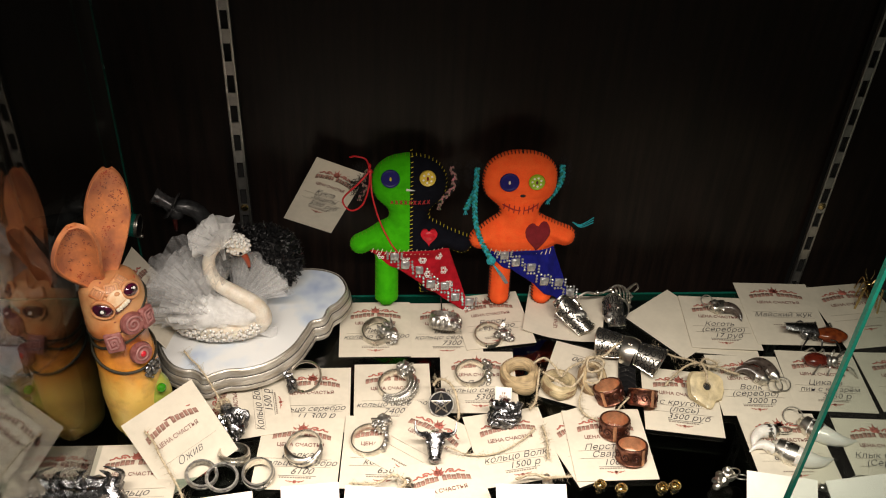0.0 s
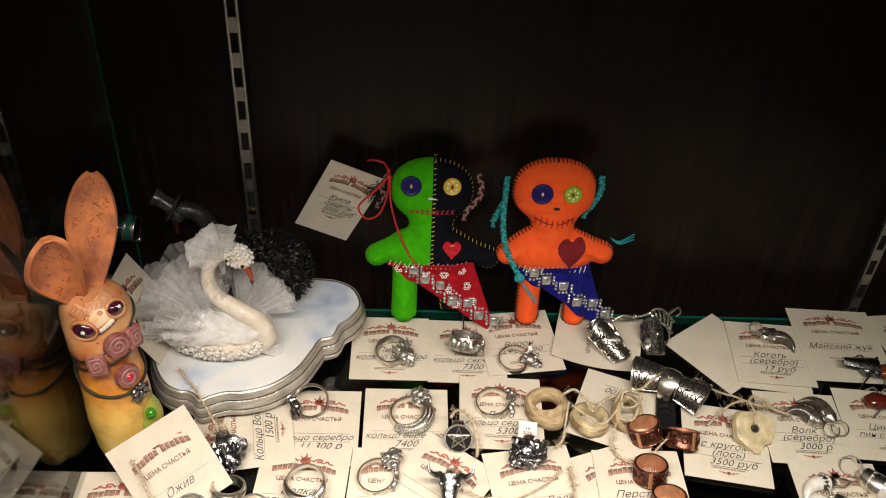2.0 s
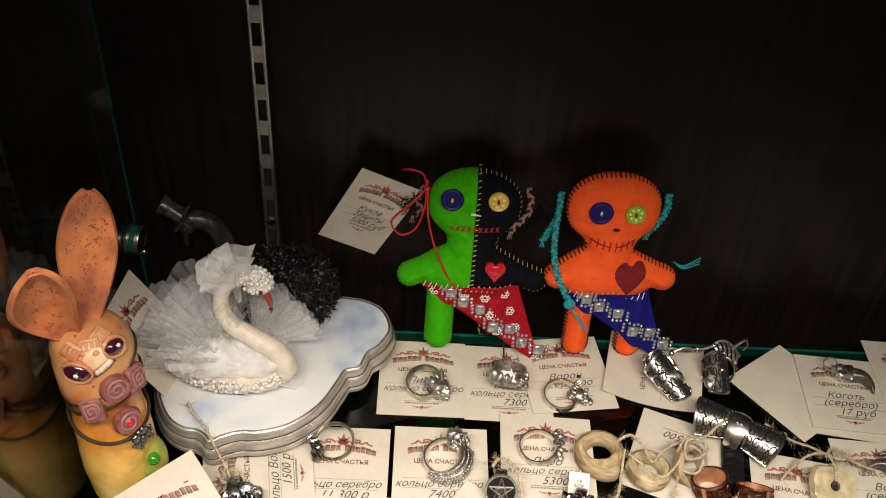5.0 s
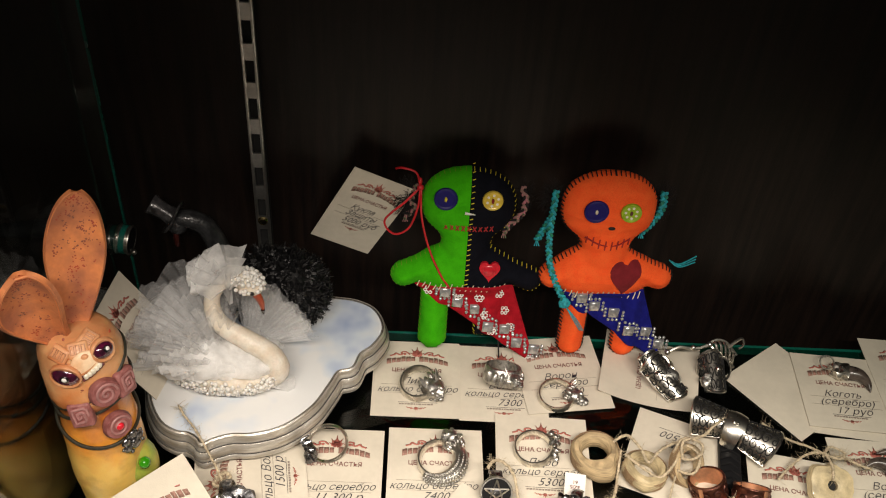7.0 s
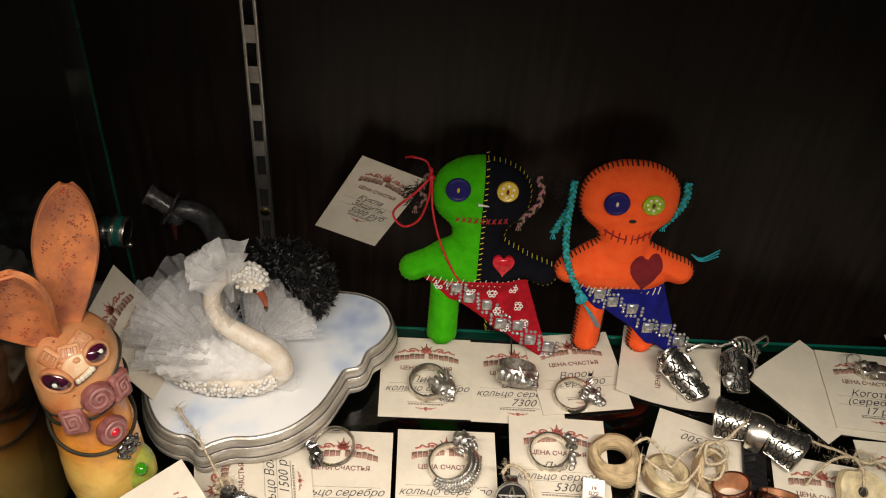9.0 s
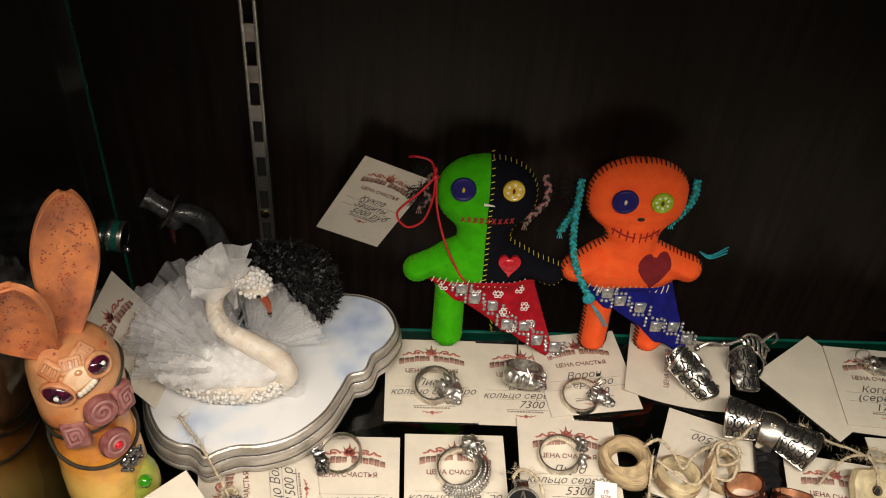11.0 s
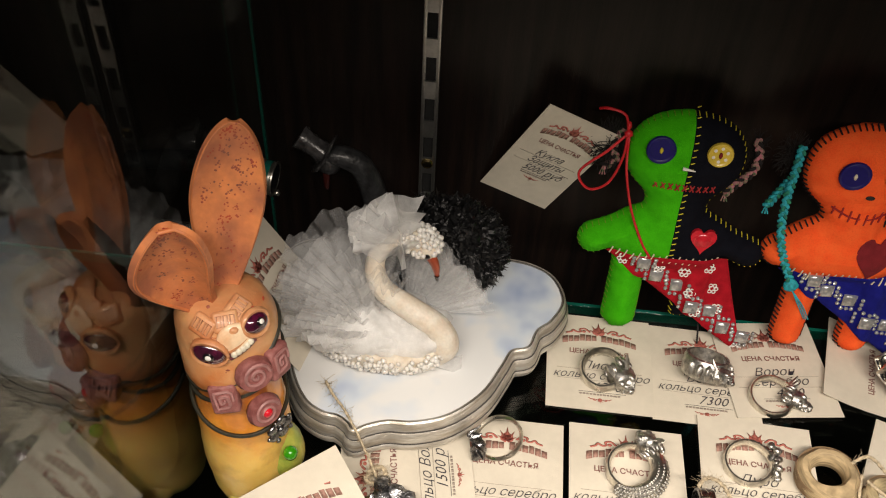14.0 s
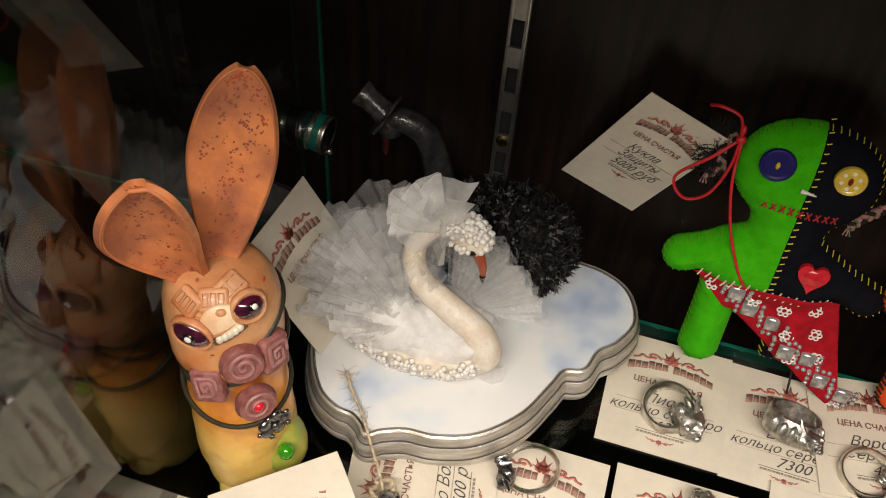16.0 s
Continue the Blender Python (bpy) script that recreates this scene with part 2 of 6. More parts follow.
def graded(name, stops, rough, coat, scale=110.0, bump=0.25):
    """Hand-painted clay whose glaze changes colour from foot to head, with blotches."""
    m, nt, N, L, b = nodes_of(name)
    tc = N.new("ShaderNodeTexCoord")
    sp = N.new("ShaderNodeSeparateXYZ")
    n = N.new("ShaderNodeTexNoise")
    n.inputs["Scale"].default_value, n.inputs["Detail"].default_value = scale, 4
    L.new(tc.outputs["Object"], sp.inputs[0])
    L.new(tc.outputs["Object"], n.inputs["Vector"])
    ad = N.new("ShaderNodeMath")
    ad.operation = "MULTIPLY_ADD"
    ad.inputs[1].default_value = 0.03
    L.new(n.outputs[0], ad.inputs[0])
    L.new(sp.outputs[2], ad.inputs[2])
    mr = N.new("ShaderNodeMapRange")
    mr.inputs[1].default_value, mr.inputs[2].default_value = 0.012, 0.135
    L.new(ad.outputs[0], mr.inputs[0])
    r = N.new("ShaderNodeValToRGB")
    els = r.color_ramp.elements
    while len(els) < len(stops):
        els.new(0.5)
    for e, (p, c) in zip(els, stops):
        e.position, e.color = p, (*c, 1)
    L.new(mr.outputs[0], r.inputs[0])
    wash = N.new("ShaderNodeTexNoise")
    wash.inputs["Scale"].default_value, wash.inputs["Detail"].default_value = 62, 6
    L.new(tc.outputs["Object"], wash.inputs["Vector"])
    wr = N.new("ShaderNodeMapRange")
    wr.inputs[1].default_value, wr.inputs[2].default_value, wr.inputs[4].default_value = 0.52, 0.72, 0.55
    L.new(wash.outputs[0], wr.inputs[0])
    wm = N.new("ShaderNodeMix")
    wm.data_type = "RGBA"
    wm.inputs[7].default_value = (0.24, 0.075, 0.02, 1)
    L.new(wr.outputs[0], wm.inputs[0])
    L.new(r.outputs[0], wm.inputs[6])
    L.new(wm.outputs[2], b.inputs["Base Color"])
    b.inputs["Roughness"].default_value = rough
    b.inputs["Coat Weight"].default_value, b.inputs["Coat Roughness"].default_value = coat, 0.15
    b.inputs["Subsurface Weight"].default_value, b.inputs["Subsurface Scale"].default_value = 0.1, 0.004
    bp = N.new("ShaderNodeBump")
    bp.inputs["Strength"].default_value, bp.inputs["Distance"].default_value = bump, 0.001
    n3 = N.new("ShaderNodeTexNoise")
    n3.inputs["Scale"].default_value, n3.inputs["Detail"].default_value = 420, 5
    L.new(tc.outputs["Object"], n3.inputs["Vector"])
    L.new(n3.outputs[0], bp.inputs["Height"])
    L.new(bp.outputs[0], b.inputs["Normal"])
    MATS[name] = m
    return m


graded("glaze", [(0.0, (0.34, 0.30, 0.10)), (0.12, (0.74, 0.52, 0.13)), (0.35, (0.82, 0.52, 0.12)), (0.52, (0.78, 0.30, 0.035)),
                 (0.66, (0.36, 0.10, 0.022)), (0.73, (0.54, 0.18, 0.05)), (0.86, (0.64, 0.34, 0.15)), (1.0, (0.46, 0.18, 0.07))], 0.42, 0.35)


def plaque_paint():
    m, nt, N, L, b = nodes_of("plaque_paint")
    tc = N.new("ShaderNodeTexCoord")
    n = N.new("ShaderNodeTexNoise")
    n.inputs["Scale"].default_value, n.inputs["Detail"].default_value = 26, 3
    L.new(tc.outputs["Object"], n.inputs["Vector"])
    r = N.new("ShaderNodeValToRGB")
    els = r.color_ramp.elements
    els.new(0.5)
    for e, (p, c) in zip(els, [(0.50, (0.74, 0.75, 0.75)), (0.60, (0.58, 0.65, 0.74)), (0.74, (0.27, 0.35, 0.56))]):
        e.position, e.color = p, (*c, 1)
    L.new(n.outputs[0], r.inputs[0])
    L.new(r.outputs[0], b.inputs["Base Color"])
    b.inputs["Roughness"].default_value = 0.28
    b.inputs["Coat Weight"].default_value = 0.4
    MATS["plaque_paint"] = m


plaque_paint()
mat("plaque_silver", (0.74, 0.72, 0.67), 0.36, metal=0.6, colour2=(0.42, 0.37, 0.30), scale=60, stretch=(1, 1, 9), bump=0.3, bscale=380, fine=0.12)
mat("plaque_line", (0.06, 0.055, 0.05), 0.6)

# ---- building helpers ----


def join(pieces):
    """One mesh out of (bmesh, material name) pairs."""
    me = bpy.data.meshes.new("mesh")
    out = bmesh.new()
    names = []
    for bm, mname in pieces:
        if mname not in names:
            names.append(mname)
            me.materials.append(MATS[mname])
        k = names.index(mname)
        for f in bm.faces:
            f.material_index = k
            f.smooth = True
        tmp = bpy.data.meshes.new("tmp")
        bm.to_mesh(tmp)
        bm.free()
        out.from_mesh(tmp)
        bpy.data.meshes.remove(tmp)
    out.to_mesh(me)
    out.free()
    return me


def finish(bm, mname, flat=False):
    me = bpy.data.meshes.new("mesh")
    me.materials.append(MATS[mname])
    for f in bm.faces:
        f.smooth = not flat
    bm.to_mesh(me)
    bm.free()
    return me


def sharpen(me, deg=35):
    me.set_sharp_from_angle(angle=radians(deg))
    return me


def part(name, bm, mname, parent, label="", flat=False):
    me = bm if isinstance(bm, bpy.types.Mesh) else finish(bm, mname, flat)
    if not flat:
        sharpen(me)
    ob = new(name, me)
    ob.parent = parent
    return tagged(ob, label)


def root(name, m, label, category, group="", kind=""):
    ob = new(name)
    ob.empty_display_size = 0.01
    ob.matrix_world = m
    return tagged(ob, label, category, group, kind)


def solid(name, pieces, m, label, category, group="", kind="", deg=40):
    ob = new(name, sharpen(join(pieces), deg))
    ob.matrix_world = m
    return tagged(ob, label, category, group, kind)


def box(x0, x1, y0, y1, z0, z1, bevel=0.0):
    bm = bmesh.new()
    bmesh.ops.create_cube(bm, size=1.0)
    for v in bm.verts:
        v.co = Vector(((x0, x1)[v.co.x > 0], (y0, y1)[v.co.y > 0], (z0, z1)[v.co.z > 0]))
    if bevel:
        bmesh.ops.bevel(bm, geom=bm.edges[:], offset=bevel, segments=2, affect="EDGES", profile=0.5)
    return bm


def xf(bm, m):
    bmesh.ops.transform(bm, matrix=m, verts=bm.verts[:])
    return bm


def merge(*bms):
    out = bmesh.new()
    for bm in bms:
        tmp = bpy.data.meshes.new("tmp")
        bm.to_mesh(tmp)
        bm.free()
        out.from_mesh(tmp)
        bpy.data.meshes.remove(tmp)
    return out


def spline(pts, n, closed=False):
    """Catmull-Rom through pts, n samples a span."""
    P = [Vector(p) for p in pts]
    out = []
    k = len(P)
    for i in range(k if closed else k - 1):
        a, b = P[(i - 1) % k] if closed or i else P[0] * 2 - P[1], P[i]
        c = P[(i + 1) % k]
        d = P[(i + 2) % k] if closed or i + 2 < k else P[-1] * 2 - P[-2]
        for j in range(n):
            t = j / n
            out.append(0.5 * ((2 * b) + (c - a) * t + (2 * a - 5 * b + 4 * c - d) * t * t + (3 * b - a - 3 * c + d) * t ** 3))
    if not closed:
        out.append(P[-1])
    return out


def tube(pts, radius, seg=8, closed=False, flat=1.0, up=None):
    """Sweep of a round or flattened section; radius a number or a list."""
    P = [Vector(p) for p in pts]
    n = len(P)
    R = radius if isinstance(radius, (list, tuple)) else [radius] * n
    bm = bmesh.new()
    tang = []
    for i in range(n):
        a, b = (P[(i - 1) % n], P[(i + 1) % n]) if closed else (P[max(i - 1, 0)], P[min(i + 1, n - 1)])
        tang.append((b - a).normalized() if (b - a).length > 1e-9 else Vector((0, 0, 1)))
    nrm = Vector(up) if up else tang[0].orthogonal()
    rings = []
    for i in range(n):
        t = tang[i]
        nrm = (nrm - t * nrm.dot(t))
        nrm = nrm.normalized() if nrm.length > 1e-6 else t.orthogonal().normalized()
        bi = t.cross(nrm)
        rings.append([bm.verts.new(P[i] + R[i] * (math.cos(q) * nrm * flat + math.sin(q) * bi)) for q in (2 * math.pi * s / seg for s in range(seg))])
    for i in range(n if closed else n - 1):
        a, b = rings[i], rings[(i + 1) % n]
        for s in range(seg):
            bm.faces.new((a[s], a[(s + 1) % seg], b[(s + 1) % seg], b[s]))
    if not closed:
        bm.faces.new(rings[0][::-1])
        bm.faces.new(rings[-1])
    return bm


def twisted(pts, radius, strands=3, turns=900.0, seg=5, fluff=0.0):
    """A laid cord: strands wound round the line pts; turns per metre."""
    P = [Vector(p) for p in pts]
    rng = random.Random(int(abs(P[0].x * 1e5) + len(P)))
    out = []
    for k in range(strands):
        q = []
        dist = 0.0
        for i, p in enumerate(P):
            t = (P[min(i + 1, len(P) - 1)] - P[max(i - 1, 0)]).normalized()
            a = t.cross(Vector((0.3, 0.2, 1))).normalized()
            b = t.cross(a)
            if i:
                dist += (p - P[i - 1]).length
            w = 2 * math.pi * (dist * turns + k / strands)
            q.append(p + radius * 0.55 * (math.cos(w) * a + math.sin(w) * b) + fluff * Vector([rng.uniform(-1, 1) for _ in range(3)]))
        out.append(tube(q, radius * 0.62, seg))
    return merge(*out)


def lathe(profile, seg=24):
    """Round form about z from (radius, height) pairs."""
    bm = bmesh.new()
    rings = [[bm.verts.new((r * math.cos(2 * math.pi * s / seg), r * math.sin(2 * math.pi * s / seg), z)) for s in range(seg)] for r, z in profile]
    for a, b in zip(rings, rings[1:]):
        for s in range(seg):
            bm.faces.new((a[s], a[(s + 1) % seg], b[(s + 1) % seg], b[s]))
    bm.faces.new(rings[0][::-1])
    bm.faces.new(rings[-1])
    return bm


def blob(at, r, sub=2, amp=0.0, freq=150.0, rot=(0, 0, 0), seed=0.0):
    bm = bmesh.new()
    bmesh.ops.create_icosphere(bm, subdivisions=sub, radius=1.0)
    m = Euler([radians(a) for a in rot]).to_matrix()
    for v in bm.verts:
        p = Vector((v.co.x * r[0], v.co.y * r[1], v.co.z * r[2]))
        if amp:
            p += v.co * amp * noise.noise(p * freq + Vector((seed, seed * 1.7, 0)))
        v.co = m @ p + Vector(at)
    return bm


def sheet(fn, nu, nv, thick=0.0, wrap=False):
    """A surface from fn(u, v), u and v in 0..1, given a thickness along its normals."""
    bm = bmesh.new()
    g = [[bm.verts.new(fn(i / nu, j / nv)) for j in range(nv + 1)] for i in range(nu + (0 if wrap else 1))]
    for i in range(nu):
        for j in range(nv):
            a, b = g[i], g[(i + 1) % len(g)]
            bm.faces.new((a[j], b[j], b[j + 1], a[j + 1]))
    if thick:
        bm.normal_update()
        bmesh.ops.solidify(bm, geom=bm.faces[:], thickness=thick)
    bmesh.ops.recalc_face_normals(bm, faces=bm.faces[:])
    return bm


def band_ring(R, prof, seg=40, wob=0.0, seed=0):
    """A finger ring about z: prof gives (dr, z) pairs of its closed section."""
    bm = bmesh.new()
    k = len(prof)
    rings = []
    for s in range(seg):
        q = 2 * math.pi * s / seg
        w = 1 + wob * noise.noise(Vector((math.cos(q) * 2, math.sin(q) * 2, seed)))
        rings.append([bm.verts.new(((R + dr * w) * math.cos(q), (R + dr * w) * math.sin(q), z)) for dr, z in prof])
    for s in range(seg):
        a, b = rings[s], rings[(s + 1) % seg]
        for j in range(k):
            bm.faces.new((a[j], b[j], b[(j + 1) % k], a[(j + 1) % k]))
    bmesh.ops.recalc_face_normals(bm, faces=bm.faces[:])
    return bm


def round_prof(w, t):
    return [(t / 2 + t / 2 * math.cos(a), w / 2 * math.sin(a)) for a in (2 * math.pi * i / 10 for i in range(10))]


def text_mesh(body, size, mname, align="CENTER", shear=0.0, offset=0.0, extrude=0.00006):
    c = bpy.data.curves.new("writing", "FONT")
    c.body, c.size, c.align_x, c.shear, c.offset, c.resolution_u, c.extrude = body, size, align, shear, offset, 2, extrude
    ob = bpy.data.objects.new("writing", c)
    scene.collection.objects.link(ob)
    bpy.context.view_layer.update()
    me = bpy.data.meshes.new_from_object(ob.evaluated_get(bpy.context.evaluated_depsgraph_get()))
    bpy.data.objects.remove(ob)
    bpy.data.curves.remove(c)
    bm = bmesh.new()
    bm.from_mesh(me)
    bpy.data.meshes.remove(me)
    return bm


def outline_solid(pts, z0, z1):
    """A flat plate from an outline."""
    bm = bmesh.new()
    vs = [bm.verts.new((x, y, z0)) for x, y in pts]
    f = bm.faces.new(vs)
    ex = bmesh.ops.extrude_face_region(bm, geom=[f])
    for v in ex["geom"]:
        if isinstance(v, bmesh.types.BMVert):
            v.co.z = z1
    bmesh.ops.recalc_face_normals(bm, faces=bm.faces[:])
    return bm

# ---- the case ----
BACK, GLASS_X, SHELF_BACK = 0.541, -0.1885, 0.5125


def plain(name, bm, mname, label, category, kind="structure"):
    return tagged(new(name, sharpen(finish(bm, mname))), label, category, kind=kind)


plain("wall_back", box(-1.2, 1.5, BACK, BACK + 0.02, -0.6, 1.1), "laminate", "nearly black wood-grain laminate back panel", "wall")
plain("wall_left", box(-1.22, -1.2, -0.2, BACK + 0.02, -0.6, 1.1), "side_wood", "dark brown wooden side panel beyond the glass", "wall")
plain("wall_right", box(1.5, 1.52, -0.2, BACK + 0.02, -0.6, 1.1), "side_wood", "dark brown wooden side panel", "wall")
plain("ceiling", box(-1.22, 1.52, 0.2, BACK + 0.02, 1.1, 1.12), "side_wood", "dark cabinet top", "ceiling")
plain("floor", box(-1.22, 1.52, -0.2, BACK + 0.02, -0.62, -0.6), "base_black", "black cabinet floor under the shelf", "floor")

side = root("glass_side_panel", Matrix(), "clear glass side panel with a green cut edge", "glass panel", kind="structure")
part("pane", box(GLASS_X - 0.006, GLASS_X, 0.05, 0.518, -0.006, 0.75), "side_pane", side, flat=True)
part("edge", box(GLASS_X - 0.0011, GLASS_X, 0.518, 0.5195, -0.006, 0.75), "glass_dark", side, "dark green cut glass edge", flat=True)

shelf = root("glass_shelf", Matrix(), "clear glass shelf with a green edge over a black void", "shelf", kind="structure")
part("pane", box(-0.60, 0.9, 0.255, SHELF_BACK - 0.0015, -0.006, 0.0), "shelf_pane", shelf, flat=True)
part("edge", box(-0.60, 0.9, SHELF_BACK - 0.0015, SHELF_BACK, -0.006, 0.0005), "glass_green", shelf, "green cut glass edge", flat=True)

door = root("sliding_glass_door", Matrix(), "clear sliding glass door with a thick green edge", "glass door", kind="structure")
part("pane", box(0.1722, 0.9, 0.2600, 0.2630, -0.03, 0.6), "pane", door, flat=True)
part("edge", box(0.1706, 0.1722, 0.2602, 0.2628, -0.03, 0.6), "glass_green", door, "polished green glass edge", flat=True)


def upright(x):
    """Slotted shelf standard: a steel channel with a row of slots, and a screw."""
    ob = root("slotted_upright", Matrix.Translation((x, 0.533, 0)), "galvanised steel shelf upright with a row of slots", "shelf upright", "shelf uprights", "structure")
    w, pitch, slot_h, z0, n = 0.0031, 0.0217, 0.0125, 0.0965 - 0.0217 * 9, 40
    bms = []
    for s in (-1, 1):
        bms.append(box(s * w - 0.0007, s * w + 0.0007, -0.0012, 0.002, z0, z0 + n * pitch, 0.0003))
        bms.append(box(min(s * 0.0023, s * w), max(s * 0.0023, s * w), -0.0010, 0.0002, z0, z0 + n * pitch))
    for i in range(n):
        bms.append(box(-0.0023, 0.0023, -0.0010, 0.0002, z0 + i * pitch + slot_h / 2, z0 + (i + 1) * pitch - slot_h / 2))
    part("channel", merge(*bms), "zinc", ob)
    part("screw", merge(lathe([(0.001, 0.0014), (0.0023, 0.0010), (0.003, 0.0)], 12)), "gold", ob, "brass screw head").matrix_local = pose(0, -0.001, 0.0655 + 0.0, 90, 0, 0)
    # black block stands in for the shade behind the slots
    part("recess_shade", box(-0.0036, 0.0036, 0.0022, 0.0080, z0, z0 + n * pitch), "shade_black", ob, "black block standing for the shade inside the channel")
    return ob


upright(-0.1158)
upright(0.3045)

# ---- price cards ----
CW, CH = 0.050, 0.056


def flame():
    """Maple-flame ornament with two scrolls, printed in red."""
    bms = []
    for a, ln, wd in ((0, 7.2, 1.5), (28, 5.8, 1.3), (-28, 5.8, 1.3), (56, 4.4, 1.1), (-56, 4.4, 1.1)):
        pts = [(-wd, 0.0), (-wd * 1.2, ln * 0.45), (-wd * 0.35, ln * 0.62), (0, ln), (wd * 0.35, ln * 0.62), (wd * 1.2, ln * 0.45), (wd, 0.0)]
        bms.append(xf(outline_solid([(x * 0.80, y) for x, y in pts], 0, 0.08), Matrix.Rotation(radians(a), 4, "Z")))
    for s in (-1, 1):
        c = spline([(s * 3.4, 1.0, 0.04), (s * 5.4, 2.8, 0.04), (s * 7.4, 2.4, 0.04), (s * 7.2, 1.0, 0.04), (s * 8.6, 0.6, 0.04), (s * 10.2, 1.6, 0.04), (s * 11.0, 0.4, 0.04), (s * 13.0, -0.4, 0.04)], 4)
        bms.append(tube(c, 0.46, 4, flat=0.1, up=(0, 0, 1)))
        bms.append(xf(lathe([(0.8, 0.0), (0.8, 0.08)], 8), Matrix.Translation((s * 5.9, 1.2, 0))))
    return xf(merge(*bms), Matrix.Scale(0.001, 4))


def arch(bm, rise, half):
    for v in bm.verts:
        v.co.y += rise * (1 - (v.co.x / half) ** 2)
    return bm


def bars(n, w, h, gap, y, rng):
    """Short dashes in place of small print that cannot be made out."""
    bms, x = [], -w / 2
    while x < w / 2:
        ln = rng.uniform(0.0009, 0.0016)
        bms.append(box(x, min(x + ln, w / 2), y, y + h, 0, 0.00006))
        x += ln + gap
    return merge(*bms)


def printed():
    rng = random.Random(3)
    red = merge(xf(flame(), Matrix.Translation((0, 0.0165, 0)) @ Matrix.Diagonal((1.22, 1.05, 1, 1))),
                xf(flame(), Matrix.Translation((0, -0.0216, 0)) @ Matrix.Diagonal((0.42, -0.40, 1, 1))))
    # the shop's mark: two words as plain blocks on an arch
    blocks, x = [], -0.0176
    for k in range(12):
        lw, h = (0.0026, 0.0022, 0.0025, 0.0024)[k % 4], 0.0041 - 0.0003 * (k % 3)
        blocks.append(box(x, x + lw, 0.0002 * (k % 2), h, 0, 0.00005))
        x += lw + 0.0004 + (0.0020 if k == 5 else 0)
    a = arch(merge(*blocks), 0.0040, 0.021)
    xf(a, Matrix.Translation((0, 0.0083, 0)))
    b = xf(text_mesh("ЦЕНА СЧАСТЬЯ", 0.0037, "print_dark", offset=0.00004), Matrix.Translation((0, 0.0042, 0)))
    rule = merge(bars(1, 0.019, 0.0009, 0.0004, -0.0198, rng), box(-0.020, 0.020, -0.0055, -0.00535, 0, 0.00005), box(-0.020, 0.020, -0.0115, -0.01135, 0, 0.00005))
    return join([(red, "print_red"), (a, "print_mark"), (b, "print_dark"), (rule, "rule_ink")])


PRINT = printed()
INK = {}


def ink(lines):
    """Handwritten lines on a card."""
    if lines not in INK:
        bms = []
        ys = (-0.0046, -0.0104, -0.0168) if len(lines) > 2 else (-0.0104, -0.0168)
        for i, (s, y) in enumerate(zip(lines, ys)):
            big = any(c.isdigit() for c in s)
            bms.append(xf(text_mesh(s, 0.0068 if big else (0.0058 if len(s) > 11 else 0.0066), "pen_ink", shear=0.42, offset=-0.00007), Matrix.Translation(((0.003 if big else -0.001 + 0.0015 * i), y, 0)) @ Matrix.Rotation(radians(1.2), 4, "Z")))
            if big:
                bms.append(xf(box(-0.010, 0.012, -0.0014, -0.0012, 0, 0.00005), Matrix.Translation((0, y, 0))))
        INK[lines] = finish(merge(*bms), "pen_ink", True)
    return INK[lines]


def card_sheet(w, h, curl=0.0, fold=0.0):
    def f(u, v):
        x, y = (u - 0.5) * w, (v - 0.5) * h
        return Vector((x, y, curl * (2 * (v - 0.5)) ** 2 + fold * (2 * (u - 0.5)) ** 2 * (v - 0.2)))
    return sheet(f, 6, 8, 0.00035)


SHEETS = {}


def card(m, label, lines=(), w=CW, h=CH, curl=0.0, fold=0.0, show=True, white=False, hole=False):
    ob = root("price_card", m, label, "price card", "price cards")
    key = (w, h, curl, fold, white)
    if key not in SHEETS:
        SHEETS[key] = sharpen(finish(card_sheet(w, h, curl, fold), "paper_white" if white else "paper"))
    part("paper_sheet", SHEETS[key], "", ob, flat=True)
    if show:
        p = part("print", PRINT, "", ob, "red flame ornament over dark lettering", flat=True)
        p.matrix_local = Matrix.Translation((0, (h - CH) * 0.5, 0.0004)) @ Matrix.Diagonal((w / CW, 1, 1, 1))
    if lines:
        p = part("handwriting", ink(tuple(lines)), "", ob, "dark pen handwriting", flat=True)
        p.matrix_local = Matrix.Translation((0, (h - CH) * 0.5, 0.00045)) @ Matrix.Diagonal((min(1, w / CW), 1, 1, 1))
    if hole:
        # black disc on whole paper, painted as the hole's shade
        part("punched_hole_shade", lathe([(0.0016, 0.0), (0.0016, 0.0003)], 14), "shade_black", ob).matrix_local = Matrix.Translation((-w / 2 + 0.006, h / 2 - 0.007, 0.0003))
    return ob


def flat_card(x, y, ang, lvl, lines=(), note="lying on the glass shelf", **kw):
    what = "cream price card" + (", handwritten " + lines[-1] if lines else (", blank side up" if not kw.get("show", True) else ", printed")) + ", " + note
    foot = 0.0 if "h" in kw else -0.0035
    return card(pose(x, y, 0.0004 + 0.0006 * lvl, random.uniform(-0.3, 0.3), random.uniform(-0.3, 0.3), ang) @ Matrix.Translation((0, foot, 0)), what, lines, **kw)


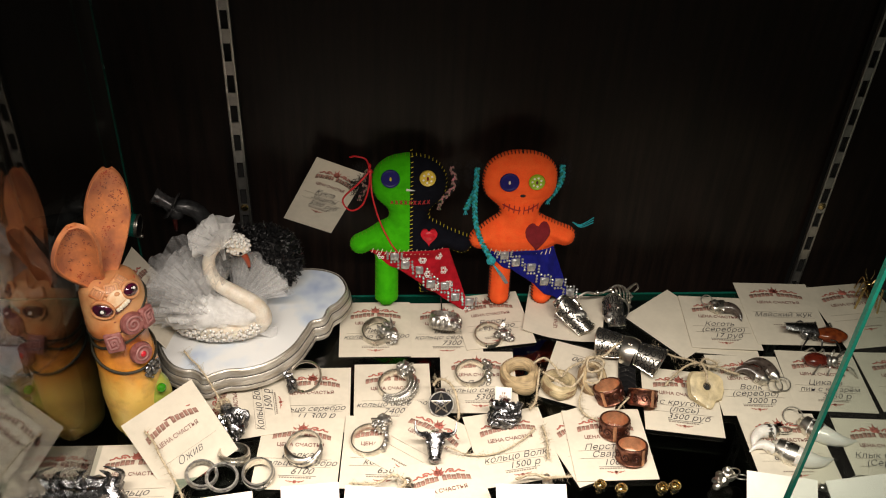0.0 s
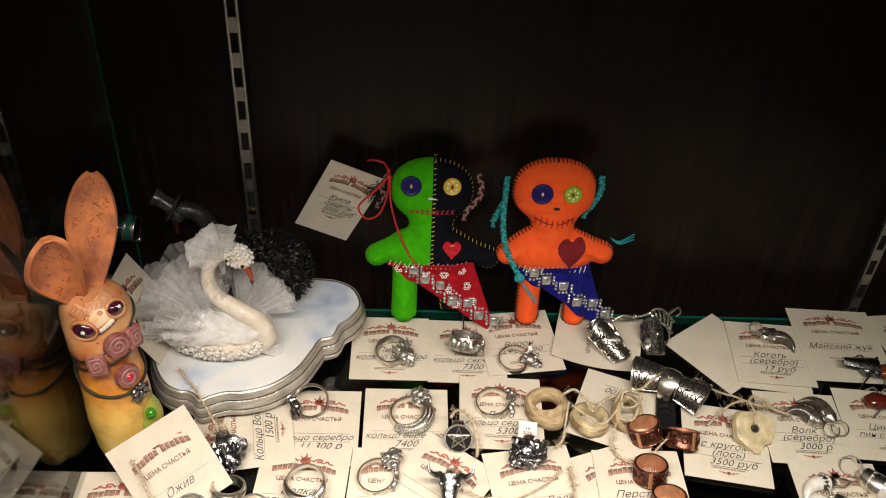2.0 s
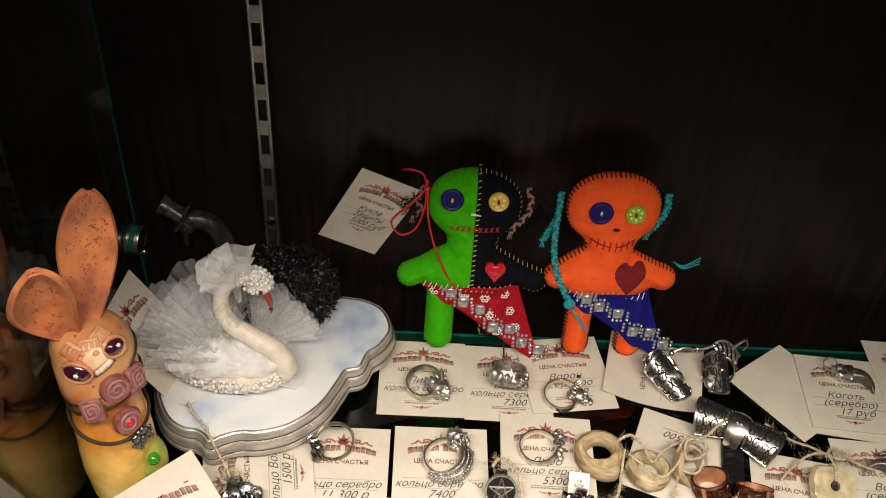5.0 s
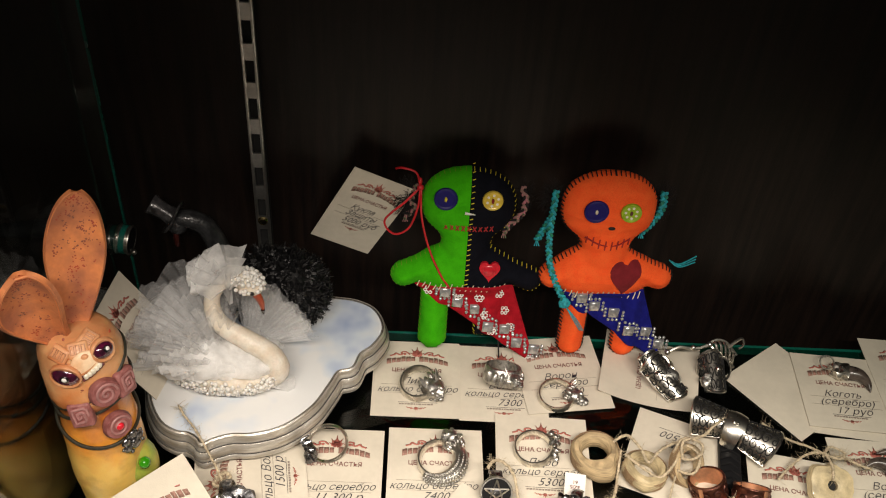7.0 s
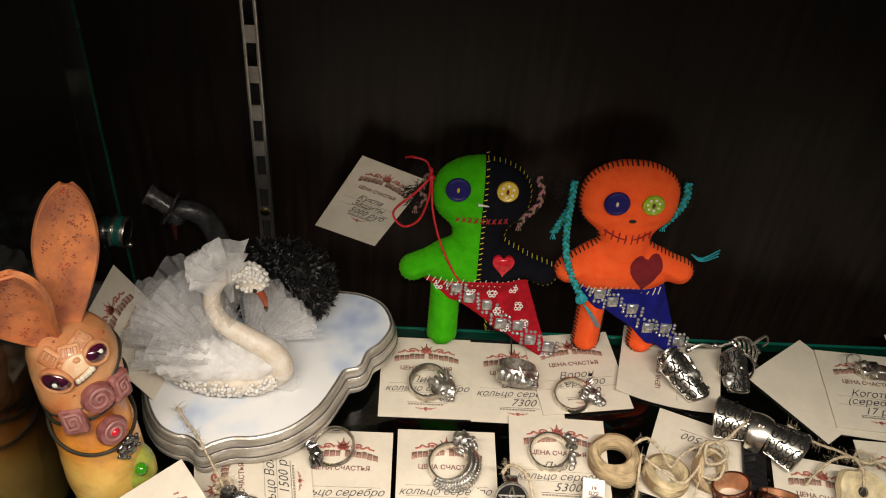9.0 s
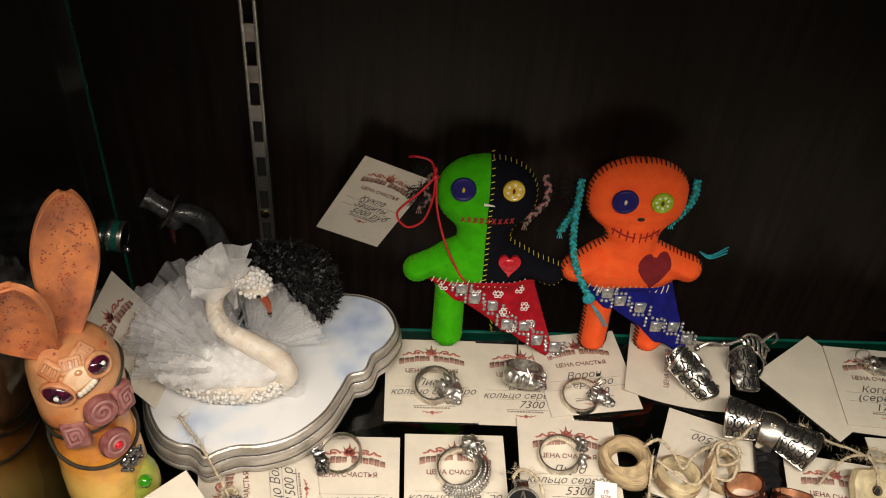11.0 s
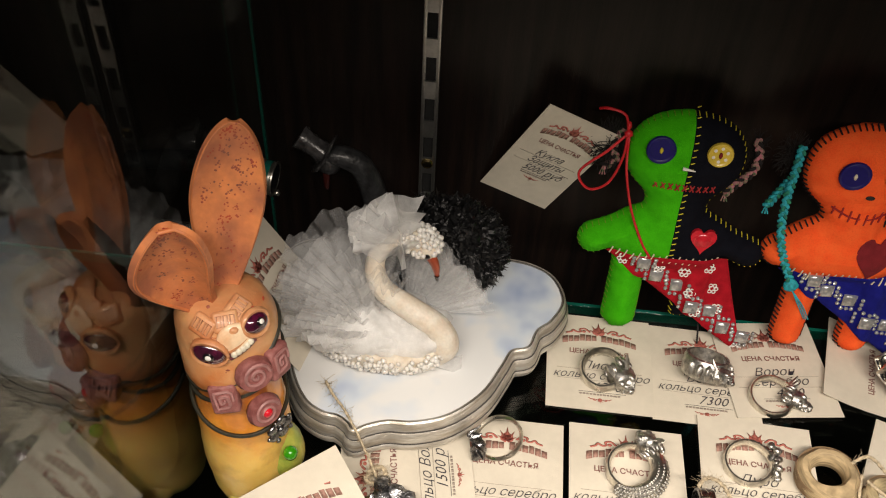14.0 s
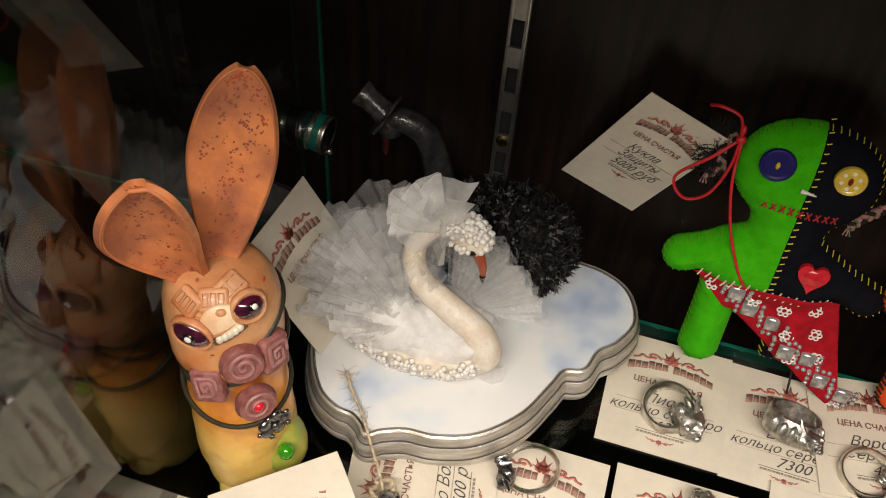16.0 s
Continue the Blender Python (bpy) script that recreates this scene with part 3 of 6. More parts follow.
flat_card(-0.0245, 0.4790, 0, 1, ("Лиса", "кольцо серебро", "6300"), "by the plush dolls")
flat_card(0.0250, 0.4780, -1, 0, ("\"Волк\"", "кольцо серебро", "7300"), "by the plush dolls")
flat_card(0.0585, 0.4864, 8, 2, ("Ворон", "серебро", "4300"), "by the plush dolls")
flat_card(0.0435, 0.4250, -2, 3, ("Дуро", "кольцо серебро", "5300"), "under a cluster ring")
flat_card(-0.0136, 0.4147, 0, 2, ("кольцо серебро", "7400 р"), "under a scaled ring")
flat_card(-0.0660, 0.4130, 0, 0, ("кольцо серебро", "11 300 р"), "partly under the plaque")
flat_card(-0.0706, 0.3687, -3.8, 2, ("Белка", "кольцо серебро", "6100"), "under a ribbed ring")
flat_card(-0.0197, 0.3669, -3.4, 4, ("кольцо", "6300"), "under a feathered ring")
flat_card(0.0060, 0.3700, -36, 5, (), "turned aslant under a signet ring")
flat_card(0.0583, 0.3680, 9, 6, ("кольцо Волк", "1500 р"), "under a knotted ring")
flat_card(0.0150, 0.3300, 12, 7, (), "under a bull ring")
flat_card(0.1080, 0.3720, 20, 2, (), "beneath another card")
flat_card(0.1190, 0.3690, 0, 4, ("Перстень", "Сварога", "1060 р"), "under copper rings")
flat_card(0.1130, 0.4206, 157.6, 3, ("сер", "1500"), "upside down", show=False)
flat_card(0.1755, 0.4040, -10, 3, ("с кругом", "(лось)", "3500 руб"), "under a bone pendant")
flat_card(0.1905, 0.4805, 36.6, 1, (), "folded at a slant", show=False)
flat_card(0.2220, 0.4760, -8, 0, (), "beneath another card", show=False)
flat_card(0.2245, 0.4800, -5, 3, ("Коготь", "(серебро)", "17 руб"), "under a claw pendant")
flat_card(0.2745, 0.4850, -3, 4, ("Майский жук",), "by the steel upright", w=0.056, h=0.068)
flat_card(0.3320, 0.4830, 6, 3, (), "under a brass grasshopper", w=0.056, h=0.068)
flat_card(0.2255, 0.4160, -3.7, 5, ("Волк", "(серебро)", "3000 р"), "under claw pendants")
flat_card(0.2790, 0.4200, -5, 3, ("Цикада", "пин с янтарём", "3750 р"), "under an amber insect pin", w=0.054)
flat_card(0.3350, 0.4170, -3, 4, ("серебро", "2500 р"), "behind the glass door", w=0.054)
flat_card(0.2310, 0.3620, -2, 6, ("Оберег",), "under pearl pendants")
flat_card(0.2905, 0.3550, -4, 7, ("Клык моржа", "(Серебро)", "9800 р"), "behind the glass door")
flat_card(0.3450, 0.3500, 3, 6, ("серебро", "4200 р"), "behind the glass door")
flat_card(-0.1105, 0.4010, 100, 3, ("Кольцо Волк", "1500 р"), "turned sideways beside the plaque")
flat_card(-0.1660, 0.3500, 1, 1, ("Кольцо", "7"), "under a hanging tag")
flat_card(-0.1700, 0.3000, -2, 2, (), "at the shelf's front")
flat_card(0.1085, 0.4870, 76, 1, ("1500",), "curling, beside the orange doll", curl=0.004)


def axes_pose(at, wdir, down):
    """The pose of a card whose width runs along wdir and whose foot points along down; at: its upper right corner."""
    x = Vector(wdir).normalized()
    y = -Vector(down)
    y = (y - x * y.dot(x)).normalized()
    z = x.cross(y)
    return x, y, z


def corner_card(tr, wdir, down, w, h, label, lines, **kw):
    x, y, z = axes_pose(tr, wdir, down)
    c = Vector(tr) - x * w / 2 - y * h / 2
    m = Matrix((x, y, z)).transposed().to_4x4()
    m.translation = c
    return card(m, label, lines, w=w, h=h, **kw)


corner_card((-0.1340, 0.3900, 0.0400), (0.0385, 0.022, 0.015), (0.020, -0.0275, -0.032), 0.047, 0.050,
            "cream price tag with a punched hole, tied to the clay creature", ("Ожив", "4800 р"), hole=True, curl=0.0015)
corner_card((-0.1812, 0.4780, 0.0725), (0.006, 0.041, 0.003), (0.029, -0.002, -0.048), 0.043, 0.056,
            "cream price tag leaning behind the clay creature on the plaque", ("Два", "Сон", "(пара)"))
corner_card((-0.0296, 0.5250, 0.0975), (0.915, 0.03, -0.40), (-0.0405, 0.0145, -0.0535), 0.0365, 0.0680,
            "cream price tag hanging by the green plush doll", ("Кукла", "Защиты", "5000 руб"))

# loose white tags standing up along the shelf's front
for x, y, a, tl, w in ((-0.060, 0.303, 4, 24, 0.032), (-0.019, 0.300, -5, 20, 0.050), (0.062, 0.300, -2, 18, 0.040), (0.205, 0.302, -12, 20, 0.040), (0.262, 0.300, 6, 16, 0.050), (-0.115, 0.298, 8, 12, 0.050)):
    card(pose(x, y, 0.010, tl, 0, a), "white price tag tilted up at the shelf's front", (), w=w, h=0.050, curl=0.002, white=True, show=x == -0.019)

# ---- plush dolls ----


def sdf_caps(a, b, r):
    a, b = np.array(a, float), np.array(b, float)

    def f(p):
        ab = b - a
        t = np.clip(((p - a) @ ab) / max(ab @ ab, 1e-9), 0, 1)
        return np.linalg.norm(p - a - t[..., None] * ab, axis=-1) - r
    return f


def sdf_ellipse(c, rx, ry, e=2.0):
    c = np.array(c, float)

    def f(p):
        q = np.abs(p - c) / np.array([rx, ry])
        k = (q[..., 0] ** e + q[..., 1] ** e) ** (1 / e)
        return (k - 1) * min(rx, ry)
    return f


def sdf_poly(pts, r=0.0):
    P = np.array(pts, float)

    def f(p):
        d = np.full(p.shape[:-1], 1e9)
        sgn = np.ones(p.shape[:-1])
        for i in range(len(P)):
            a, b = P[i], P[i - 1]
            e, w = b - a, p - a
            q = w - e * np.clip((w @ e) / (e @ e), 0, 1)[..., None]
            d = np.minimum(d, (q ** 2).sum(-1))
            c1, c2 = p[..., 1] >= a[1], p[..., 1] < b[1]
            c3 = e[0] * w[..., 1] > e[1] * w[..., 0]
            flip = (c1 & c2 & c3) | (~c1 & ~c2 & ~c3)
            sgn = np.where(flip, -sgn, sgn)
        return sgn * np.sqrt(d) - r
    return f


def union(fs, k=4.0):
    def f(p):
        d = fs[0](p)
        for g in fs[1:]:
            e = g(p)
            h = np.clip(0.5 + 0.5 * (e - d) / k, 0, 1)
            d = d * h + e * (1 - h) - k * h * (1 - h)
        return d
    return f


def grad(f, p, e=0.05):
    dx = (f(p + [e, 0]) - f(p - [e, 0])) / (2 * e)
    dy = (f(p + [0, e]) - f(p - [0, e])) / (2 * e)
    g = np.stack([dx, dy], -1)
    return g / np.maximum(np.linalg.norm(g, axis=-1, keepdims=True), 1e-6)


def puff_height(s, T, R):
    return T * math.sqrt(max(0.0, 1 - (1 - min(max(s, 0) / R, 1)) ** 2))


def cushion(f, lo, hi, res, T, R, back=1.0, lift=None, wrinkle=0.0):
    """A stuffed flat shape (mm): f is its outline's distance, T its half thickness. Front faces +z before standing it up."""
    nx, ny = int((hi[0] - lo[0]) / res) + 2, int((hi[1] - lo[1]) / res) + 2
    X, Y = np.meshgrid(lo[0] + res * np.arange(nx), lo[1] + res * np.arange(ny), indexing="ij")
    P = np.stack([X, Y], -1)
    D = f(P)
    for _ in range(3):
        out = (D > 0)[..., None]
        P = np.where(out, P - D[..., None] * grad(f, P), P)
        D2 = f(P)
        D = np.where(out[..., 0], np.where(np.abs(D2) < 0.02, 1e-4, D2), D)
    inside = f(np.stack([X, Y], -1)) < 0
    bm = bmesh.new()
    V = {}

    def vert(i, j, side):
        s = max(0.0, -float(f(P[i, j])))
        edge = not inside[i, j]
        key = (i, j, 0 if edge else side)
        if key not in V:
            x, y = P[i, j]
            h = 0.0 if edge else puff_height(s, T, R) * (1 if side > 0 else -back)
            if wrinkle and not edge:
                h += wrinkle * noise.noise(Vector((x * 0.09, y * 0.22, side)))
            V[key] = bm.verts.new((x, y, h + (lift(x, y) if lift else 0.0)))
        return V[key]
    for i in range(nx - 1):
        for j in range(ny - 1):
            if inside[i:i + 2, j:j + 2].sum() >= 1:
                q = [(i, j), (i + 1, j), (i + 1, j + 1), (i, j + 1)]
                for side in (1, -1):
                    vs = []
                    for a in q:
                        v = vert(*a, side)
                        if v not in vs:
                            vs.append(v)
                    if len(vs) > 2:
                        try:
                            bm.faces.new(vs if side > 0 else vs[::-1])
                        except ValueError:
                            pass
    bmesh.ops.remove_doubles(bm, verts=bm.verts[:], dist=0.02)
    return bm


def outline_points(f, seeds, step):
    """Points spread along an outline, in walking order from a seed, with outward normals."""
    p = np.array(seeds, float)
    out = []
    start = None
    for i in range(900):
        for _ in range(4):
            p = p - f(p[None])[0] * grad(f, p[None])[0]
        n = grad(f, p[None])[0]
        out.append((p.copy(), n))
        if start is None:
            start = p.copy()
        elif i > 8 and np.linalg.norm(p - start) < step * 0.8:
            break
        p = p + step * np.array([-n[1], n[0]])
    return out


def stitch(a, b, r):
    return tube([a, ((Vector(a) + Vector(b)) / 2 + Vector((0, 0, r * 0.8))), b], r, 4)


def button(c, r, z, colour, dots=None, thread="thread_yellow"):
    o = [(xf(lathe([(r * 0.72, 0.9), (r * 0.80, 1.5), (r * 0.95, 1.5), (r, 1.0), (r, 0.0)][::-1], 22), Matrix.Translation((c[0], c[1], z))), colour),
         (xf(lathe([(r * 0.78, 0.0), (r * 0.75, 1.0)], 22), Matrix.Translation((c[0], c[1], z))), colour),
         (blob((c[0], c[1], z + 1.3), (0.9, 1.7, 0.6), 1), thread)]
    for k in range(dots or 0):
        q = 2 * math.pi * k / dots + 0.4
        o.append((xf(lathe([(r * 0.14, 0.0), (r * 0.13, 0.12)], 8), Matrix.Translation((c[0] + r * 0.55 * math.cos(q), c[1] + r * 0.55 * math.sin(q), z + 1.0))), "white_paint_and_glint"))
    return o


def heart_outline(r, n=28):
    pts = []
    for i in range(n):
        t = 2 * math.pi * i / n
        pts.append((r * math.sin(t) ** 3, r * (13 * math.cos(t) - 5 * math.cos(2 * t) - 2 * math.cos(3 * t) - math.cos(4 * t)) / 15))
    return pts


def gem(x, y, z, s, rot):
    bm = lathe([(s * 0.78, 0.0), (s * 0.78, 1.1), (s * 0.50, 2.0)], 4)
    return xf(bm, Matrix.Translation((x, y, z)) @ Matrix.Rotation(radians(45 + rot), 4, "Z"))


def gem_band(p, q, n, z, off=7.4):
    """Square stones zigzagging down a hem with round beads between them."""
    a, b = Vector((*p, 0)), Vector((*q, 0))
    d = (b - a) / (n - 1)
    nrm = Vector((-d.y, d.x, 0)).normalized()
    if nrm.y < 0:
        nrm = -nrm
    o = []
    rng = random.Random(n)
    for i in range(n):
        c = a + d * i + nrm * (off + (2.0 if i % 2 == 0 else -0.6))
        o.append((gem(c.x, c.y, z(c.x, c.y), 5.6, rng.uniform(-4, 4)), "crystal"))
        o.append((xf(lathe([(3.1, 0.0), (3.1, 0.25), (1.6, 0.5)], 4), Matrix.Translation((c.x, c.y, z(c.x, c.y) + 1.1)) @ Matrix.Rotation(radians(45), 4, "Z")), "crystal_facet"))
        side = -1 if i % 2 == 0 else 1
        for u, w in ((-4.9, -2.3), (-4.9, 0.1), (-4.9, 2.5), (4.9, -2.3), (4.9, 0.1), (4.9, 2.5), (-2.4, 4.9 * side), (0.0, 4.9 * side), (2.4, 4.9 * side)):
            e = c + Vector((u, w, 0))
            o.append((blob((e.x, e.y, z(e.x, e.y) + 0.5), (1.15, 1.15, 1.0), 1), "crystal"))
    return o


def flower(x, y, z, r=1.9):
    bms = []
    for k in range(6):
        q = 2 * math.pi * k / 6
        c = Vector((x + r * math.cos(q), y + r * math.sin(q), z))
        loop = [c + Vector((0.85 * math.cos(a), 0.85 * math.sin(a), 0)) for a in (2 * math.pi * j / 8 for j in range(8))]
        bms.append(tube(loop, 0.34, 4, closed=True))
    return merge(*bms)


def braid(pts, r, m1, m2=None):
    p = spline(pts, 14)
    o = []
    for k in range(3):
        q, dist = [], 0.0
        for i, c in enumerate(p):
            t = (p[min(i + 1, len(p) - 1)] - p[max(i - 1, 0)]).normalized()
            if i:
                dist += (c - p[i - 1]).length
            a = t.cross(Vector((0, 0, 1))).normalized()
            w = 2 * math.pi * (dist / 7.6 + k / 3)
            q.append(c + a * r * 0.95 * math.sin(w) + Vector((0, 0, r * 0.75 * math.sin(2 * w))))
        o.append((tube(q, r * 0.66, 6), (m2 or m1) if k == 1 else m1))
    end = p[-1]
    o.append((merge(*[tube(spline([end, end + Vector((0.8 * math.sin(k), -1.8, 0.5 * math.cos(k * 2))), end + Vector((1.6 * math.sin(k), -3.8, 0.6))], 3), 0.3, 4) for k in range(5)]), m1))
    return o


def tuft(at, size, n, seed):
    """A soft bunch of curly dark wool."""
    rng = random.Random(seed)
    bms = []
    for _ in range(n):
        d = Vector([rng.gauss(0, 1) for _ in range(3)]).normalized()
        p = Vector(at)
        pts = [p]
        for k in range(4):
            d = (d + 0.7 * Vector([rng.uniform(-1, 1) for _ in range(3)])).normalized()
            p = p + Vector((d.x * size[0], d.y * size[1], d.z * size[2])) * 0.36
            pts.append(p)
        bms.append(tube(spline(pts, 3), 0.13, 4))
    return [(merge(*bms), "yarn_dark")]


MM = Matrix.Scale(0.001, 4)


def stand(x, y, lean):
    """Stands a shape drawn in the xy plane (mm) upright, its front to -y, leaning back."""
    return Matrix.Translation((x, y, 0.001)) @ Matrix.Rotation(radians(90 - lean), 4, "X") @ MM


def baked(pieces, m):
    return [(xf(bm, m), n) for bm, n in pieces]


def split_at(bm, x0, left, right):
    """Two bmeshes, by which side of x0 each face lies on."""
    a, b = bm, bm.copy()
    bmesh.ops.delete(a, geom=[f for f in a.faces if f.calc_center_median().x > x0], context="FACES")
    bmesh.ops.delete(b, geom=[f for f in b.faces if f.calc_center_median().x <= x0], context="FACES")
    return [(a, left), (b, right)]


def green_doll():
    T, R = 11.5, 16.5
    f = union([sdf_ellipse((-1.5, 95.0), 26.0, 20.8, 2.2), sdf_caps((-1.5, 80), (-1.2, 58), 14.0), sdf_caps((-13, 53), (11, 53), 14.5),
               sdf_caps((-18, 58.5), (-35.5, 49.5), 7.4), sdf_caps((14, 58.5), (36, 50), 7.4), sdf_poly([(-22.5, 40), (-23, 8), (-19.5, 4.5), (-15, 4.5), (-11.5, 8), (-11.5, 40)], 2.6), sdf_poly([(8, 40), (8, 14), (20, 14), (20, 40)], 1.8)], 5.0)
    body = cushion(f, (-48, 0), (48, 122), 1.5, T, R, 0.9, wrinkle=0.9)
    P = split_at(body, -1.0, "felt_green", "felt_black")

    def top(x, y):
        return puff_height(max(0.0, -float(f(np.array([[x, y]]))[0])), T, R)
    pts = outline_points(f, (-1.5, 117), 3.0)
    yel, grn = [], []
    for p, n in pts:
        i = p - n * 0.9
        (yel if p[0] > -1 else grn).append(stitch((p[0], p[1], 0.3), (i[0], i[1], top(*i) + 0.2), 0.25))
    P += [(merge(*yel), "thread_yellow"), (merge(*grn), "thread_green")]
    P.append((merge(*[stitch((-1.4 + 0.02 * i, 46 + i * 3.1, top(-1.4, 46 + i * 3.1) + 0.1), (0.6, 46.6 + i * 3.1, top(0.6, 46 + i * 3.1) + 0.1), 0.26) for i in range(24)]), "thread_yellow"))
    P += button((-14.7, 101.0), 6.4, top(-10.5, 99) + 0.2, "button_blue")
    P += button((10.4, 101.3), 5.6, top(7.5, 99.5) + 0.2, "button_yellow", 6, "felt_wine")
    P.append((xf(outline_solid([(x, y * 1.12) for x, y in heart_outline(5.8)], 0, 2.0), Matrix.Translation((12.0, 59.0, top(12, 59) - 0.3))), "button_heart"))
    P.append((blob((12.0, 59.0, top(12, 59) + 1.2), (4.2, 4.0, 1.2), 2), "button_heart"))
    m = []
    for i in range(9):
        x = -14.5 + i * 3.1
        z = top(x, 83.5) + 0.25
        m += [stitch((x, 82.2, z), (x + 1.8, 85.2, z), 0.42), stitch((x + 1.8, 82.2, z), (x, 85.2, z), 0.42)]
    P.append((merge(*m), "thread_red"))
    P.append((tube([(-4, 93.2, top(-4, 93) + 0.4), (1.6, 92.6, top(1, 93) + 0.7)], [0.9, 0.25], 6), "white_paint_and_glint"))
    sk = sdf_poly([(-29.5, 46.5), (26, 48.5), (44.5, -5.5)], 0.2)

    def over(x, y):
        return max(top(x, y), 4.5) + 0.9 + (0.8 * math.sin(y * 0.18) if x > 22 else 0)
    P.append((cushion(sk, (-31, -7), (46, 50), 1.6, 0.7, 1.2, 1.0, over), "felt_red"))
    P += gem_band((-17, 36), (37, -1.5), 7, lambda x, y: over(x, y) + 0.5)
    P.append((merge(*[flower(x, y, over(x, y) + 1.15) for x, y in ((-21, 43.5), (-4, 41), (8, 40), (19, 42.5), (12, 30), (23, 31), (27, 20), (41, -1.0), (16, 20))]), "white_paint_and_glint"))
    P.append((merge(*[stitch((x, 48.5 - 0.5 * math.sin(x), over(x, 46) + 0.3), (x - 1.6, 45.0, over(x, 45) + 0.7), 0.34) for x in range(-26, 25, 3)]), "thread_cream"))
    P += braid([(27, 106, 2), (29, 99, 4), (27.5, 91, 4), (22, 84, 3), (19, 79, 2)], 1.3, "yarn_pink", "yarn_dark")
    P += braid([(-30, 103, -2), (-33, 95, -1), (-31, 88, -2), (-36, 84, -3)], 1.2, "yarn_pink", "yarn_dark")
    P += tuft((-34, 93, -4), (8, 11, 4), 240, 5) + tuft((29, 100, -2), (5, 8, 3), 90, 6)
    rib = [tube(spline(c, 8), 0.62, 6) for c in (
        [(-28, 104, 3), (-36, 96, 6), (-47, 84, 5), (-42, 76, 5), (-34, 80, 6), (-29.5, 92, 6), (-28.5, 103, 4)],
        [(-28.5, 104, 4), (-31, 112, 4), (-38, 114, 3), (-42, 112.5, 0)],
        [(-28, 103, 4), (-27, 88, 8), (-22, 70, 10), (-15, 55, 11), (-10, 47.5, 11)])]
    P.append((merge(*rib, blob((-28.3, 103.5, 4), (2.0, 1.8, 1.6), 2, 0.4, 0.6), blob((-28.6, 107, 3.5), (1.2, 2.6, 1.2), 1)), "ribbon_red"))
    P.append((tube(spline([(22, 8, 2), (23, -4, 6), (24, -10, 8)], 4), 0.5, 5), "thread_black"))
    return solid("plush_doll", baked(P, stand(0.0008, 0.4995, 14.5)), Matrix(), "half green, half black felt doll with button eyes and red skirt", "doll", "plush dolls", deg=60)


def orange_doll():
    T, R, u0 = 11.5, 16.5, 75.0
    f = union([sdf_ellipse((-1.5, 99.5), 26.0, 21.0, 2.3), sdf_caps((-0.5, 84), (0, 60), 14.0), sdf_caps((-12, 56.5), (12, 56.5), 14.0),
               sdf_caps((-14, 63), (-27, 54), 7.8), sdf_caps((15, 63.5), (33.5, 56), 7.6), sdf_caps((-11.0, 44), (-11.0, 7.5), 7.6), sdf_caps((20, 42), (20.5, 8.0), 7.6)], 5.0)

    def top(x, y):
        return puff_height(max(0.0, -float(f(np.array([[x, y]]))[0])), T, R)
    P = [(cushion(f, (-40, -2), (46, 128), 1.5, T, R, 0.9, wrinkle=0.9), "felt_orange")]
    st = []
    for p, n in outline_points(f, (-1.5, 122), 2.5):
        i = p - n * 0.85
        e = p + n * 0.7
        st.append(stitch((e[0], e[1], 0.2), (i[0], i[1], top(*i) + 0.2), 0.36))
    P.append((merge(*st), "thread_black"))
    P += button((-10.5, 102.0), 6.6, top(-7.5, 101) + 0.2, "button_blue", None, "thread_cream")
    P += button((8.0, 102.2), 5.6, top(5.5, 101) + 0.2, "button_lime", 7, "rose_deep")
    P.append((blob((-0.6, 91.6, top(0, 91) + 0.1), (2.0, 1.1, 0.6), 2), "thread_black"))
    m = [tube(spline([(-13.5, 83.5, top(-13, 83) + 0.3), (-5, 80.8, top(-5, 81) + 0.3), (4, 81, top(4, 81) + 0.3), (11, 84, top(11, 84) + 0.3)], 5), 0.42, 4)]
    for i in range(8):
        x = -12.5 + i * 3.3
        y = 80.8 + 0.016 * (x + 1) ** 2
        m.append(stitch((x, y - 2.8, top(x, y) + 0.3), (x + 0.3, y + 2.6, top(x, y) + 0.3), 0.42))
    P.append((merge(*m), "thread_red"))
    hp = [(x * 0.86, y * 1.12) for x, y in heart_outline(10.5)]
    hs = sdf_poly([(x + 12.0, y + 60.5) for x, y in hp], 0.0)
    P.append((cushion(hs, (-1, 46), (25, 76), 1.2, 0.25, 0.8, 1.0, lambda x, y: top(x, y) + 0.35), "felt_wine"))
    sk = sdf_poly([(-25.5, 46.5), (25, 49.5), (39, 12), (44.5, -1.5), (36, 3)], 0.2)

    def over(x, y):
        return max(top(x, y), 4.0) + 0.9
    P.append((cushion(sk, (-27, -3), (46, 52), 1.6, 0.7, 1.2, 1.0, over), "felt_blue"))
    P += gem_band((-15, 37.5), (37, 6), 6, lambda x, y: over(x, y) + 0.5)
    P.append((merge(*[stitch((x, 49.2, over(x, 47) + 0.3), (x - 1.2, 45.4, over(x, 45) + 0.7), 0.34) for x in range(-22, 25, 3)]), "thread_cream"))
    P += braid([(-31.5, 108, 2), (-32, 98, 4), (-32.5, 84, 6), (-31, 68, 8), (-26, 54, 9), (-19, 41, 9)], 1.35, "yarn_turquoise", "yarn_teal")
    P += braid([(-32, 92, 2), (-35, 84, 1), (-38, 76, 0)], 1.35, "yarn_turquoise", "yarn_teal")
    P += braid([(26.5, 110, 2), (27, 101, 2), (24, 92, 1), (19, 84, 0)], 1.45, "yarn_turquoise", "yarn_teal")
    P.append((blob((-19, 40.5, 9.5), (3.6, 3.2, 2.4), 2, 0.9, 0.5), "yarn_turquoise"))
